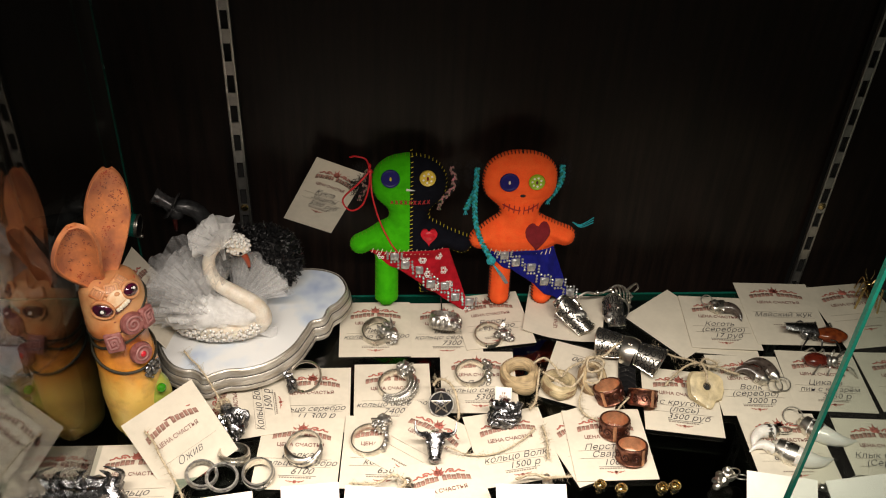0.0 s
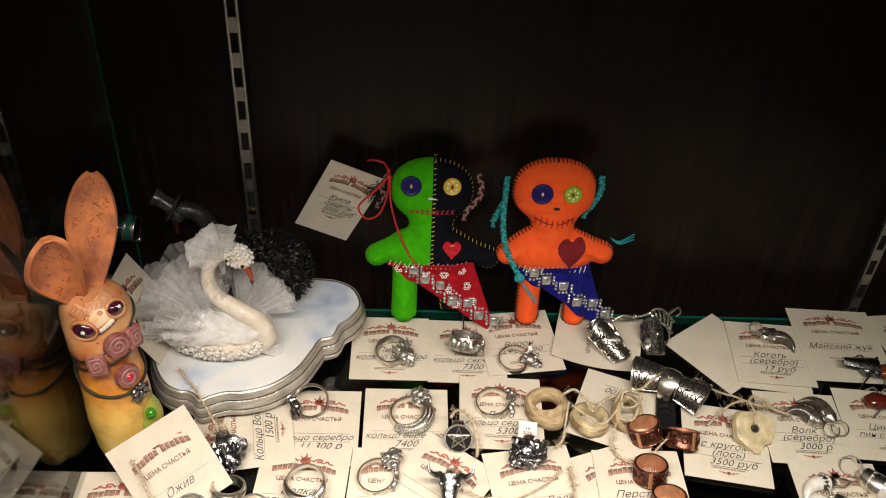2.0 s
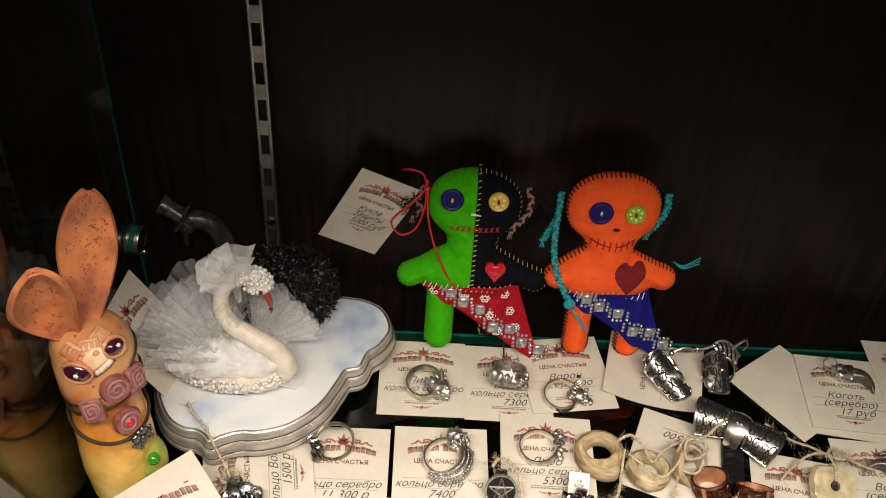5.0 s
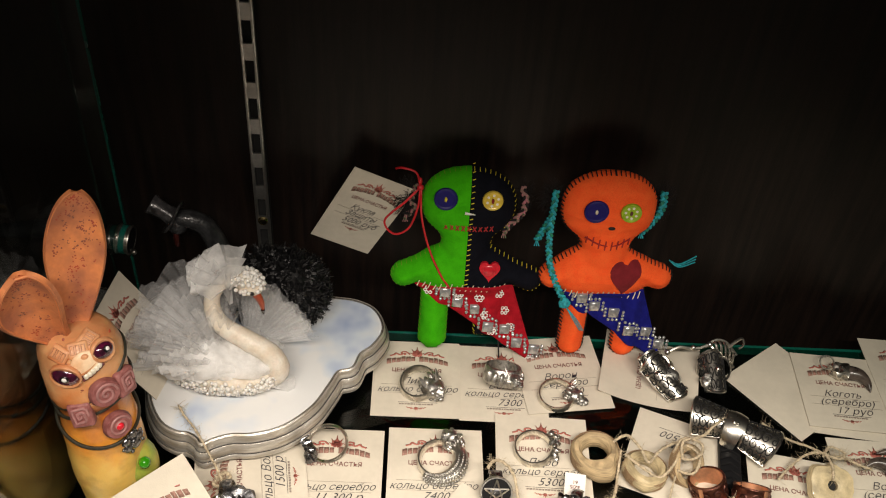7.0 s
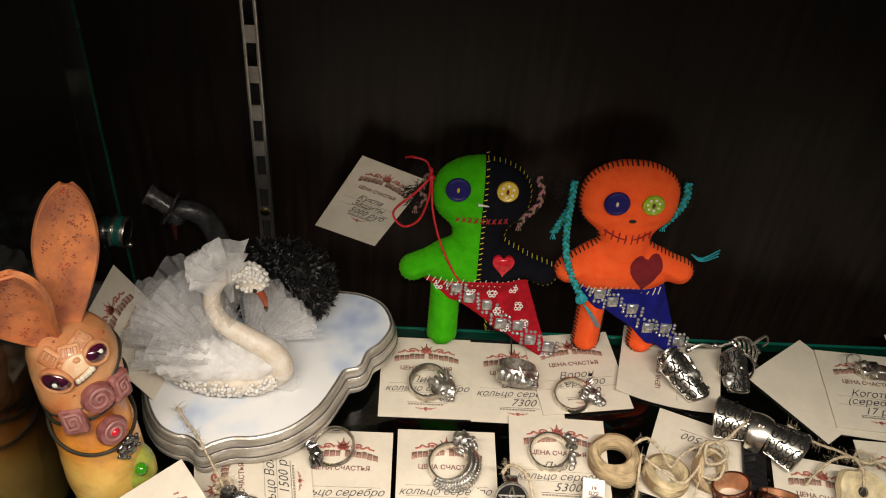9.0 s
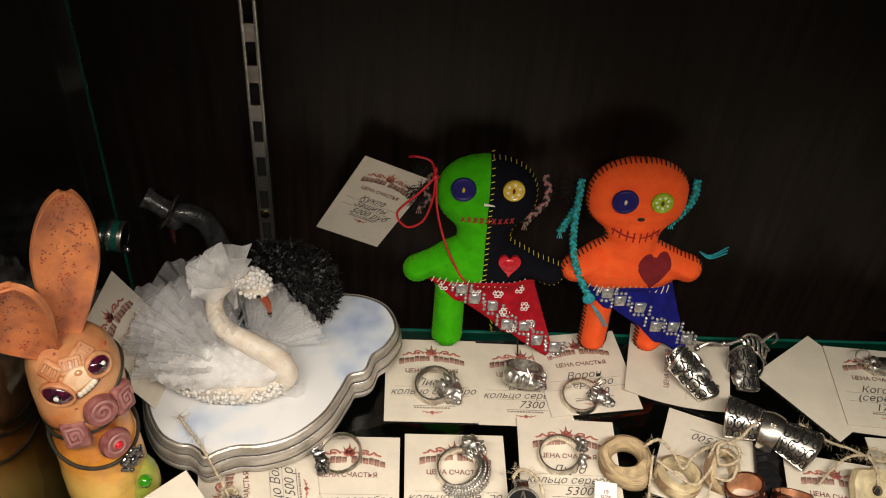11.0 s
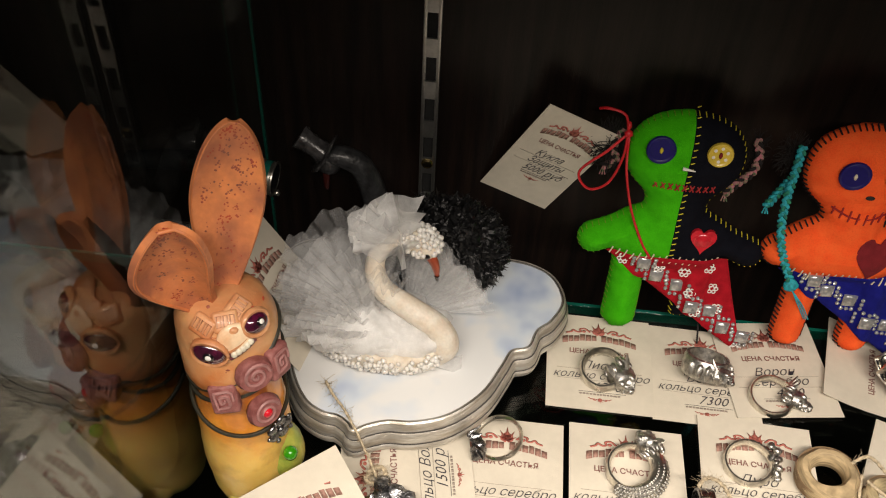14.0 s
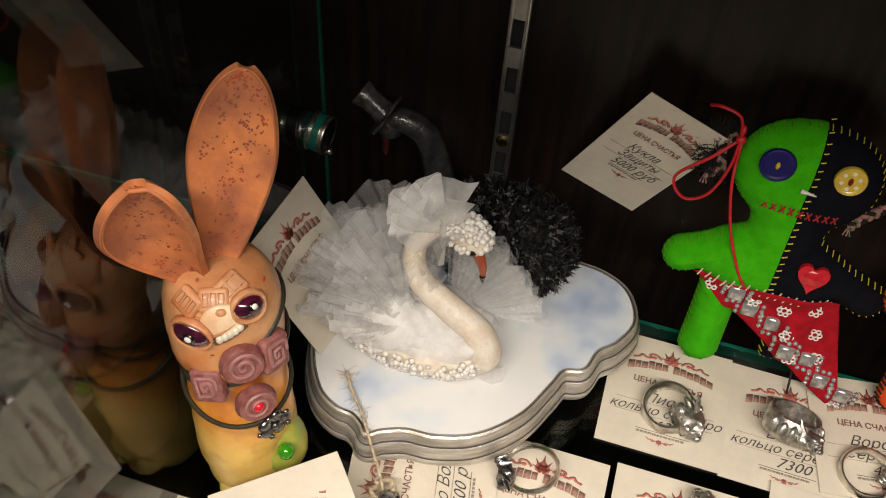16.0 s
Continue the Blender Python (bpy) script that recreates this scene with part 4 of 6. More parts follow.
    P.append((merge(*[tube(spline([(-18, 38, 9.5), (-13 + k, 30, 10), (-8 + k, 22, 9.5)], 5), 0.34, 4) for k in range(3)]), "yarn_turquoise"))
    P.append((merge(*[tube(spline([(39, 64.5, -3), (45, 61 + k, -2), (54, 64 + 2 * k, -3)], 5), 0.4, 4) for k in range(3)]), "yarn_turquoise"))
    P += tuft((-33, 101, -3), (6, 9, 3), 140, 9) + tuft((28, 102, -3), (6, 10, 3), 140, 10)
    return solid("plush_doll", baked(P, stand(u0 / 1000 + 0.0012, 0.5020, 9)), Matrix(), "orange felt doll with button eyes, wine heart and blue skirt", "doll", "plush dolls", deg=60)


green_doll()
orange_doll()

# ---- painted plaque ----
PZ0, PZ1 = 0.008, 0.0235


def plaque():
    # half outline of the painted field, from the front middle to the far middle; mirrored about its own axis
    half = [(0.0, 0.4090), (0.0045, 0.4118), (0.013, 0.4150), (0.024, 0.4160), (0.038, 0.4215), (0.0510, 0.4345), (0.0585, 0.4500), (0.0625, 0.4590), (0.0700, 0.4625), (0.0735, 0.4725),
            (0.0800, 0.4795), (0.0850, 0.4920), (0.0800, 0.5060), (0.0690, 0.5130), (0.0540, 0.5150), (0.030, 0.5165), (0.0, 0.5170)]
    axis = -0.1305
    right = [(axis + x, y, 0) for x, y in half]
    left = [(axis - x * 0.60, y, 0) for x, y in half[-2:0:-1]]
    ring = spline(right + left, 6, True)
    n = len(ring)
    # section of the moulding: outward offset, height
    sec = [(0.0, PZ1), (0.0006, PZ1 - 0.0012), (0.0014, PZ1 - 0.0012), (0.0020, PZ1 + 0.0002), (0.0034, PZ1 - 0.0004), (0.0042, PZ1 - 0.0030), (0.0048, PZ1 - 0.0050), (0.0056, PZ1 - 0.0054),
           (0.0072, PZ1 - 0.0070), (0.0078, PZ1 - 0.0100), (0.0074, PZ1 - 0.0118), (0.0084, PZ1 - 0.0124), (0.0088, PZ0 + 0.002), (0.0080, PZ0), (0.0, PZ0)]
    nr = []
    for i in range(n):
        t = (ring[(i + 1) % n] - ring[i - 1]).normalized()
        nr.append(Vector((t.y, -t.x, 0)))
    for _ in range(2):
        nr = [(nr[i - 1] + nr[i] * 2 + nr[(i + 1) % n]).normalized() for i in range(n)]
    ob = root("painted_plaque", Matrix(), "sky-painted plaque with an antiqued silver scalloped moulding", "plaque")
    bm = bmesh.new()
    rows = [[bm.verts.new(ring[i] + nr[i] * (o * 0.55) + Vector((0, 0, z))) for o, z in sec] for i in range(n)]
    for i in range(n):
        a, b = rows[i], rows[(i + 1) % n]
        for j in range(len(sec) - 1):
            bm.faces.new((a[j], b[j], b[j + 1], a[j + 1]))
    bmesh.ops.recalc_face_normals(bm, faces=bm.faces[:])
    part("moulding", bm, "plaque_silver", ob, "antiqued silver stepped moulding")
    bm = bmesh.new()
    f = bm.faces.new([bm.verts.new(p + Vector((0, 0, PZ1 - 0.0006))) for p in ring])
    bmesh.ops.triangulate(bm, faces=[f])
    ex = bmesh.ops.extrude_face_region(bm, geom=bm.faces[:])
    for v in ex["geom"]:
        if isinstance(v, bmesh.types.BMVert):
            v.co.z = PZ1 - 0.004
    bmesh.ops.recalc_face_normals(bm, faces=bm.faces[:])
    part("painted_field", bm, "plaque_paint", ob, "glossy white and blue cloud painting", flat=True)
    part("painted_line", tube([p + nr[i] * 0.0009 + Vector((0, 0, PZ1 - 0.0007)) for i, p in enumerate(ring)], 0.00045, 5, True), "plaque_line", ob, "thin dark line round the painting")
    part("antique_line", merge(*[tube([p + nr[i] * (o * 0.55 + 0.00005) + Vector((0, 0, z)) for i, p in enumerate(ring)], 0.00032, 4, True) for o, z in ((0.0052, PZ1 - 0.0050), (0.0076, PZ1 - 0.0116))]), "plaque_line", ob, "dark antiquing in the grooves")
    for x, y in ((-0.066, 0.478), (-0.095, 0.437), (-0.160, 0.432), (-0.165, 0.495)):
        ft = merge(*[xf(lathe([(0.0052 - 0.0004 * (k % 2), 0.0014 * k), (0.0052 - 0.0004 * (k % 2), 0.0014 * (k + 1))], 14), Matrix()) for k in range(4)], lathe([(0.004, 0.0), (0.004, PZ0 + 0.0005)], 12))
        part("foot", ft, "feather_black", ob, "black ribbed rubber foot").matrix_local = Matrix.Translation((x, y, 0.0003))
    return ob


plaque()

# ---- swans ----


def pearls(pts, r, rng, jitter=0.0006):
    out = bmesh.new()
    for p in pts:
        q = Vector(p) + Vector([rng.uniform(-jitter, jitter) for _ in range(3)])
        s = r * rng.uniform(0.75, 1.2)
        bmesh.ops.create_icosphere(out, subdivisions=1, radius=s, matrix=Matrix.Translation(q))
    return out


def net_fan(at, a0, a1, tilt, r0, r1, pleats, seed, yaw=0.0, layers_wave=0.0008, edge_wave=0.011):
    """A pleated fan of tulle that opens from a point; angles in degrees in its own plane."""
    rng = random.Random(seed)
    ph = [rng.uniform(0, 6.28) for _ in range(4)]

    def f(u, v):
        a = radians(a0 + (a1 - a0) * u)
        r = r0 + (r1 + edge_wave * noise.noise(Vector((u * 5, seed * 3.1, 0))) - r0) * v
        d = layers_wave * (0.35 + v) * math.sin(u * pleats * 6.283 + ph[0] + 1.5 * math.sin(u * 9 + ph[1])) + 0.002 * v * math.sin(u * 7 + ph[2])
        p = Vector((math.cos(a) * r, d, math.sin(a) * r))
        return p
    m = Matrix.Translation(at) @ Matrix.Rotation(radians(yaw), 4, "Z") @ Matrix.Rotation(radians(tilt), 4, "X")
    return xf(sheet(f, pleats * 8, 8), m)


def white_swan():
    rng = random.Random(21)
    P = []
    c, r = Vector((-0.1270, 0.4490, 0.0360)), (0.0310, 0.0155, 0.0130)
    P.append((blob(c, r, 3, 0.002, 90, (0, 4, -8)), "cream_clay"))
    pts = []
    for i in range(760):
        a, b = rng.uniform(0, 6.283), rng.uniform(-1.25, 0.30)
        p = Vector((math.cos(a) * math.cos(b) * (r[0] + 0.001), math.sin(a) * math.cos(b) * (r[1] + 0.001), math.sin(b) * (r[2] - 0.001)))
        pts.append(c + Matrix.Rotation(radians(-8), 3, "Z") @ p)
    P.append((pearls(pts, 0.0013, rng), "pearl_white"))
    neck = spline([(-0.1010, 0.4470, 0.0330), (-0.0975, 0.4450, 0.0400), (-0.1010, 0.4450, 0.0500), (-0.1130, 0.4465, 0.0590), (-0.1235, 0.4475, 0.0670),
                   (-0.1275, 0.4490, 0.0770), (-0.1255, 0.4500, 0.0880), (-0.1180, 0.4510, 0.0955), (-0.1090, 0.4510, 0.0945)], 6)
    k = len(neck)
    rad = [0.0042 * (1 - i / k) ** 1.5 + 0.0031 for i in range(k)]
    P.append((tube(neck, rad, 14), "cream_clay"))
    P.append((blob((-0.1085, 0.4500, 0.0935), (0.0072, 0.0056, 0.0058), 3, 0.0006, 300, (0, 35, 0)), "cream_clay"))
    hp = []
    for i in range(120):
        a, b = rng.uniform(0, 6.283), rng.uniform(-0.2, 1.5)
        p = Vector((math.cos(a) * math.cos(b) * 0.0080, math.sin(a) * math.cos(b) * 0.0064, math.sin(b) * 0.0066))
        hp.append(Vector((-0.1095, 0.4502, 0.0940)) + Matrix.Rotation(radians(20), 3, "Y") @ p)
    P.append((pearls(hp, 0.00125, rng), "pearl_white"))
    P.append((tube(spline([(-0.1065, 0.4490, 0.0905), (-0.1035, 0.4478, 0.0850), (-0.1022, 0.4470, 0.0785)], 4), [0.0030, 0.0029, 0.0027, 0.0025, 0.0022, 0.0020, 0.0016, 0.0012, 0.0006], 8, flat=0.75), "beak_red"))
    P.append((tube([(-0.1024, 0.4466, 0.0800), (-0.1020, 0.4464, 0.0776)], [0.0012, 0.0006], 6), "eye_black"))
    P += [(blob((-0.1065, 0.4447, 0.0920), (0.0013, 0.0008, 0.0013), 2), "eye_black")]
    # tutu: pleated layers of net that stand round the back and sides, the longest behind
    for i in range(7):
        w = i / 6
        P.append((net_fan((-0.1270 - 0.002 * w, 0.4640 - 0.012 * w, 0.0370), 78 + 6 * math.sin(i * 2.2), 158 + 6 * math.sin(i * 3.7), -14 + 40 * w, 0.004, 0.0520 - 0.006 * w, 9 + i % 3, i + 3, 4 * w, 0.0013, 0.007), "tulle_white"))
    for i in range(6):
        w = i / 5
        P.append((net_fan((-0.1290, 0.4610 - 0.012 * w, 0.0365), 92 + 8 * math.sin(i * 1.9), 166 + 5 * math.sin(i * 2.9), -6 + 44 * w, 0.004, 0.0430 - 0.004 * w, 8 + i % 3, i + 23, 5 * w, 0.0013, 0.006), "tulle_mid"))
    for i in range(4):
        w = i / 3
        P.append((net_fan((-0.1300, 0.4580 - 0.010 * w, 0.0360), 96 + 8 * math.sin(i * 2.6), 174, 8 + 40 * w, 0.004, 0.0300, 7 + i % 3, i + 43, 5 * w, 0.0012, 0.006), "tulle_dense"))
    for i in range(6):
        w = i / 5
        P.append((net_fan((-0.1160, 0.4600 + 0.004 * w, 0.0360), 22 - 6 * w + 5 * math.sin(i * 2.1), 92 + 6 * math.sin(i * 1.3), -6 - 22 * w, 0.004, 0.0400 - 0.006 * w, 7 + i % 3, 60 + i, -6, 0.0012, 0.007), "tulle_white" if i < 4 else "tulle_mid"))
    # crumpled net draped over the body
    for i in range(3):
        g = 1.06 + 0.09 * i

        def drape(u, v, g=g, i=i):
            a, e = 2 * math.pi * u, 0.30 + 0.12 * math.sin(5 * 6.283 * u + i) + 1.17 * v
            p = Vector((math.cos(a) * math.cos(e) * r[0] * g, math.sin(a) * math.cos(e) * r[1] * g, math.sin(e) * r[2] * g * 1.25))
            n = 0.0042 * noise.noise(p * 120 + Vector((i * 3.3, 0, 0))) + 0.0020 * noise.noise(p * 330 + Vector((0, i * 2.1, 0)))
            return c + Vector((-0.003, 0, 0.002)) + p * (1 + n / max(p.length, 0.004))
        P.append((sheet(drape, 60, 18, wrap=True), "tulle_dense"))
    # knot of tulle at the breast and the veil on the head
    P.append((net_fan((-0.1030, 0.4395, 0.0330), 215, 330, 40, 0.002, 0.015, 3, 71, 0, 0.003, 0.005), "tulle_dense"))
    P.append((net_fan((-0.1060, 0.4420, 0.0310), 235, 320, 62, 0.002, 0.016, 3, 72, 20, 0.003, 0.005), "tulle_dense"))
    for i in range(5):
        P.append((net_fan((-0.1165, 0.4495, 0.0945), 70 - 6 * i, 205 - 5 * i, -25 + 24 * i, 0.001, 0.0200, 3, 80 + i, -8 * i, 0.0030, 0.007), "tulle_dense" if i < 2 else "tulle_mid"))
    return solid("swan_figurine", P, Matrix(), "white swan figurine with pearls, tulle tutu and bridal veil", "figurine", deg=80)


white_swan()


def black_swan():
    rng = random.Random(4)
    P = []
    c = Vector((-0.0990, 0.4930, 0.0500))
    P.append((blob(c, (0.0205, 0.0140, 0.0205), 4, 0.007, 150, (0, 10, 0)), "feather_black"))
    P.append((blob(c + Vector((-0.018, 0.008, -0.004)), (0.022, 0.014, 0.016), 3, 0.005, 120), "feather_black"))
    bm = bmesh.new()
    for i in range(3200):
        d = Vector((rng.gauss(0, 1), rng.gauss(0, 1), rng.gauss(0.15, 0.9))).normalized()
        p = c + Vector((d.x * 0.0225 - (0.010 if rng.random() < 0.3 else 0), d.y * 0.0170, d.z * 0.0240))
        t = (d + Vector([rng.uniform(-0.8, 0.8) for _ in range(3)])).normalized()
        s = t.cross(Vector([rng.uniform(-1, 1) for _ in range(3)])).normalized()
        ln, w = rng.uniform(0.0022, 0.0060), rng.uniform(0.0004, 0.0010)
        q = p + t * ln
        cu = s.cross(t) * ln * rng.uniform(-0.9, 0.9)
        a, b, e, g, h = p - s * w, p + s * w, p + t * ln * 0.5 - s * w * 0.8 + cu, p + t * ln * 0.5 + s * w * 0.8 + cu, q + cu * 0.4
        v = [bm.verts.new(x) for x in (a, b, g, e, h)]
        bm.faces.new((v[0], v[1], v[2], v[3]))
        bm.faces.new((v[3], v[2], v[4]))
    P.append((bm, "feather_black"))
    neck = spline([(-0.1250, 0.505, 0.030), (-0.1385, 0.516, 0.046), (-0.1440, 0.520, 0.060), (-0.1490, 0.520, 0.0705), (-0.1570, 0.519, 0.0755), (-0.1630, 0.518, 0.0745)], 6)
    k = len(neck)
    P.append((tube(neck, [0.0068 - 0.0020 * i / k for i in range(k)], 14), "neck_black"))
    P.append((blob((-0.1630, 0.5175, 0.0725), (0.0062, 0.0055, 0.0058), 3, 0.0005, 200), "neck_black"))
    P.append((tube([(-0.1640, 0.5160, 0.0690), (-0.1640, 0.5150, 0.0600), (-0.1638, 0.5150, 0.0580)], [0.0024, 0.0018, 0.0007], 8, flat=0.7), "beak_dark"))
    hat = lathe([(0.0010, -0.0002), (0.0100, -0.0010), (0.0104, -0.0002), (0.0096, 0.0005), (0.0054, 0.0008), (0.0048, 0.0050), (0.0050, 0.0100), (0.0060, 0.0138), (0.0056, 0.0144), (0.0010, 0.0140)], 24)
    for v in hat.verts:
        v.co += Vector((0, 0, 0.0016 * (v.co.x / 0.01) ** 2)) + 0.0003 * Vector((noise.noise(v.co * 400), noise.noise(v.co * 400 + Vector((5, 0, 0))), 0))
    P.append((xf(hat, Matrix.Translation((-0.1640, 0.5175, 0.0770)) @ Euler((radians(-8), radians(-58), radians(0))).to_matrix().to_4x4()), "hat_black"))
    for bm, mname in P[3:]:
        bmesh.ops.translate(bm, verts=bm.verts[:], vec=(0.0030, 0.0, 0.0))
    return solid("swan_figurine", P, Matrix(), "black feathered swan figurine in a glossy black top hat", "figurine", deg=70)


mat("beak_dark", (0.06, 0.010, 0.008), 0.35, scale=300, coat=0.2)
mat("neck_black", (0.035, 0.036, 0.038), 0.32, colour2=(0.012, 0.012, 0.013), scale=260, bump=0.4, bscale=600, coat=0.25)
mat("hat_black", (0.06, 0.058, 0.06), 0.26, colour2=(0.015, 0.014, 0.015), scale=240, bump=0.35, bscale=500, coat=0.4)
black_swan()

# ring on a dark horn, lying behind the plaque
hr = root("banded_horn", pose(-0.1865, 0.5080, 0.0680, 0, 96, -4) @ Matrix.Scale(0.74, 4), "black polished horn with a silver band set with green", "horn")
part("shaft", tube(spline([(0, 0, -0.004), (0, 0, -0.03), (0.003, 0, -0.06), (0.012, 0, -0.09)], 6), [0.0092 - 0.0002 * i for i in range(19)], 18), "black_enamel", hr)
bnd = part("band", band_ring(0.0100, [(0, -0.005), (0.0012, -0.005), (0.0014, -0.0042), (0.0006, -0.0036), (0.0006, 0.0036), (0.0014, 0.0042), (0.0012, 0.005), (0, 0.005)], 36), "silver", hr, "polished silver band")
part("inlay", band_ring(0.0104, [(0, -0.0020), (0.0005, -0.0020), (0.0005, 0.0020), (0, 0.0020)], 36), "glass_dark", bnd, "dark green enamel inlay")
part("cap", lathe([(0.001, 0.0052), (0.0085, 0.0050), (0.0098, 0.0042), (0.0098, 0.0020)], 24), "black_enamel", hr)
part("stud", blob((0.0112, 0, 0.006), (0.0022, 0.0022, 0.0022), 2), "silver", bnd, "silver stud")

# ---- clay creature ----


def ear(base, tip, out, width, cup, bend, face, point=0.5, rim_r=0.0015):
    """A long flattened ear between base and tip; face: the way its hollow looks."""
    b, t = Vector(base), Vector(tip)
    ax = (t - b)
    ln = ax.length
    ax.normalize()
    fz = Vector(face)
    fz = (fz - ax * fz.dot(ax)).normalized()
    sx = ax.cross(fz)
    o = []

    def prof(v):
        return width * (0.26 + 0.74 * math.sin(min(1, v * 1.45) * math.pi / 2) ** 1.3) * (1.0 if v < 0.5 else max(0.0, 1 - ((v - 0.5) / 0.5) ** 2.4) ** point)

    def surf(d):
        def f(u, v):
            v = 0.997 - 0.997 * (1 - v) ** 1.8
            w = prof(v) * 0.5
            s = 2 * u - 1
            return b + ax * ln * v + sx * w * s + fz * (cup * (s * s) * (w / width * 2) + bend * v * v + d) + Vector(out) * math.sin(v * math.pi)
        return f
    o.append((sheet(surf(0.0), 14, 26, 0.0024), "ear_clay"))
    rim = [surf(-0.0008)(1.0 if k < 26 else 0.0, (k / 26 if k < 26 else (52 - k) / 26)) for k in range(53)]
    rim = [p for i, p in enumerate(rim) if i == 0 or (p - rim[i - 1]).length > 1e-5]
    o.append((tube(rim, rim_r, 7), "ear_rim"))
    rng = random.Random(int(ln * 1e5))
    spots = []
    for _ in range(72):
        u, v = rng.uniform(0.06, 0.94), rng.uniform(0.06, 0.95)
        c = surf(0.0001)(u, v)
        n = fz
        for k in range(rng.choice((3, 4, 5, 6))):
            q = rng.uniform(0, 6.28)
            e = c + (sx * math.cos(q) + ax * math.sin(q)) * rng.uniform(0.0007, 0.0017) + n * 0.00002
            s = rng.uniform(0.00020, 0.00048)
            spots.append(blob(e, (s, s, s), 1))
            for vv in spots[-1].verts:
                vv.co = e + (vv.co - e) - n * (vv.co - e).dot(n) * 0.86
    o.append((merge(*spots), "ear_spots"))
    return o


def creature():
    P = []
    prof = [(0.006, 0.0), (0.0130, 0.0008), (0.0154, 0.006), (0.0168, 0.016), (0.0175, 0.030), (0.0173, 0.046), (0.0166, 0.060), (0.0152, 0.072), (0.0148, 0.078), (0.0160, 0.0815), (0.0172, 0.0870),
            (0.0174, 0.095), (0.0172, 0.102), (0.0162, 0.1085), (0.0130, 0.1136), (0.0070, 0.1160), (0.002, 0.1166)]
    prof = [(p.x, p.y) for p in spline([(r, z, 0) for r, z in prof], 3)]
    body = lathe(prof, 36)
    face = Vector((0.53, -0.848, 0)).normalized()
    side_v = Vector((-face.y, face.x, 0))
    for v in body.verts:
        k = 0.0007 * noise.noise(v.co * 90) + 0.0004 * noise.noise(v.co * 260)
        d = Vector((v.co.x, v.co.y, 0))
        if d.length > 1e-6:
            d.normalize()
            f = max(0.0, d.dot(face))
            z = v.co.z
            k += 0.0016 * f * math.exp(-((z - 0.086) / 0.008) ** 2) - 0.0014 * f ** 4 * math.exp(-((z - 0.111) / 0.006) ** 2)
            v.co += d * k
    P.append((body, "glaze"))

    def on(az, z, lift=0.0):
        """A place on the body: degrees round from the face, height."""
        rr = np.interp(z, [q[1] for q in prof], [q[0] for q in prof])
        d = (Matrix.Rotation(radians(az), 3, "Z") @ face)
        return Vector((d.x * (rr + lift), d.y * (rr + lift), z)), d
    # tail and foot swellings
    q, d = on(52, 0.034)
    P.append((blob(q - d * 0.0045 + Vector((0, 0, -0.006)), (0.0095, 0.0095, 0.0150), 3, 0.001, 90), "tail_green"))
    q, d = on(31, 0.0385, 0.0045)
    P.append((blob(q, (0.0030, 0.0030, 0.0030), 2), "green_glass"))
    for a in (-30, 20):
        q, d = on(a, 0.006, -0.004)
        P.append((blob(q, (0.008, 0.008, 0.006), 3), "glaze"))
    def turn(a, z):
        """The pose of a feature on the surface: x outwards, z up along it."""
        q, d = on(a, z)
        r1, r2 = (np.interp(z + h, [p[1] for p in prof], [p[0] for p in prof]) for h in (-0.0015, 0.0015))
        return Matrix.Translation(q) @ Matrix.Rotation(math.atan2(d.y, d.x), 4, "Z") @ Matrix.Rotation(-math.atan2(float(r1 - r2), 0.003) * 0.8, 4, "Y")
    # face
    for a, z, s in ((-33, 0.1055, 1.0), (28, 0.1115, 0.84)):
        m = turn(a, z) @ Matrix.Translation((-0.0014, 0, 0)) @ Matrix.Rotation(radians(-12), 4, "X")
        P.append((xf(blob((0, 0, 0), (0.0028, 0.0068 * s, 0.0056 * s), 3), m), "skin_clay"))
        P.append((xf(blob((0.0020, 0, 0.0002), (0.0027, 0.0055 * s, 0.0044 * s), 3), m), "eye_dark"))
        P.append((xf(blob((0.0042, 0.0003, 0.0004), (0.0009, 0.0021 * s, 0.0021 * s), 2), m), "eye_black"))
        # white dot painted on as the eye's highlight
        P.append((xf(blob((0.0050, 0.0004, 0.0008), (0.0004, 0.0011 * s, 0.0011 * s), 2), m), "white_paint_and_glint"))
        for up, th in ((1, 0.0010), (-1, 0.0006)):
            lid = [m @ Vector((0.0020, 0.0062 * s * math.cos(w), up * 0.0050 * s * math.sin(w))) for w in (math.pi * k / 10 for k in range(11))]
            P.append((tube(lid, [0.0004 + th * math.sin(math.pi * k / 10) for k in range(11)], 6), "skin_clay"))
    P.append((xf(blob((0.0004, 0, 0), (0.0016, 0.0020, 0.0016), 2), turn(-2, 0.1125)), "skin_clay"))
    P.append((xf(blob((-0.0008, 0, 0), (0.0020, 0.0062, 0.0058), 3), turn(-2, 0.1095)), "pale_clay"))
    for k in range(5):
        P.append((xf(blob((0.0008, 0, 0), (0.0011, 0.0012, 0.0014), 2), turn(-7 + 5 * k, 0.1046 + 0.0007 * k)), "tooth"))
    for dz, mn, r in ((-0.0018, "rose_deep", 0.0007), (0.0016, "skin_clay", 0.0009), (0.0002, "rose_deep", 0.0008)):
        P.append((tube([on(a, 0.1052 + dz + 0.00014 * (a + 6), 0.0003)[0] for a in range(-12, 22, 4)], r, 6), mn))
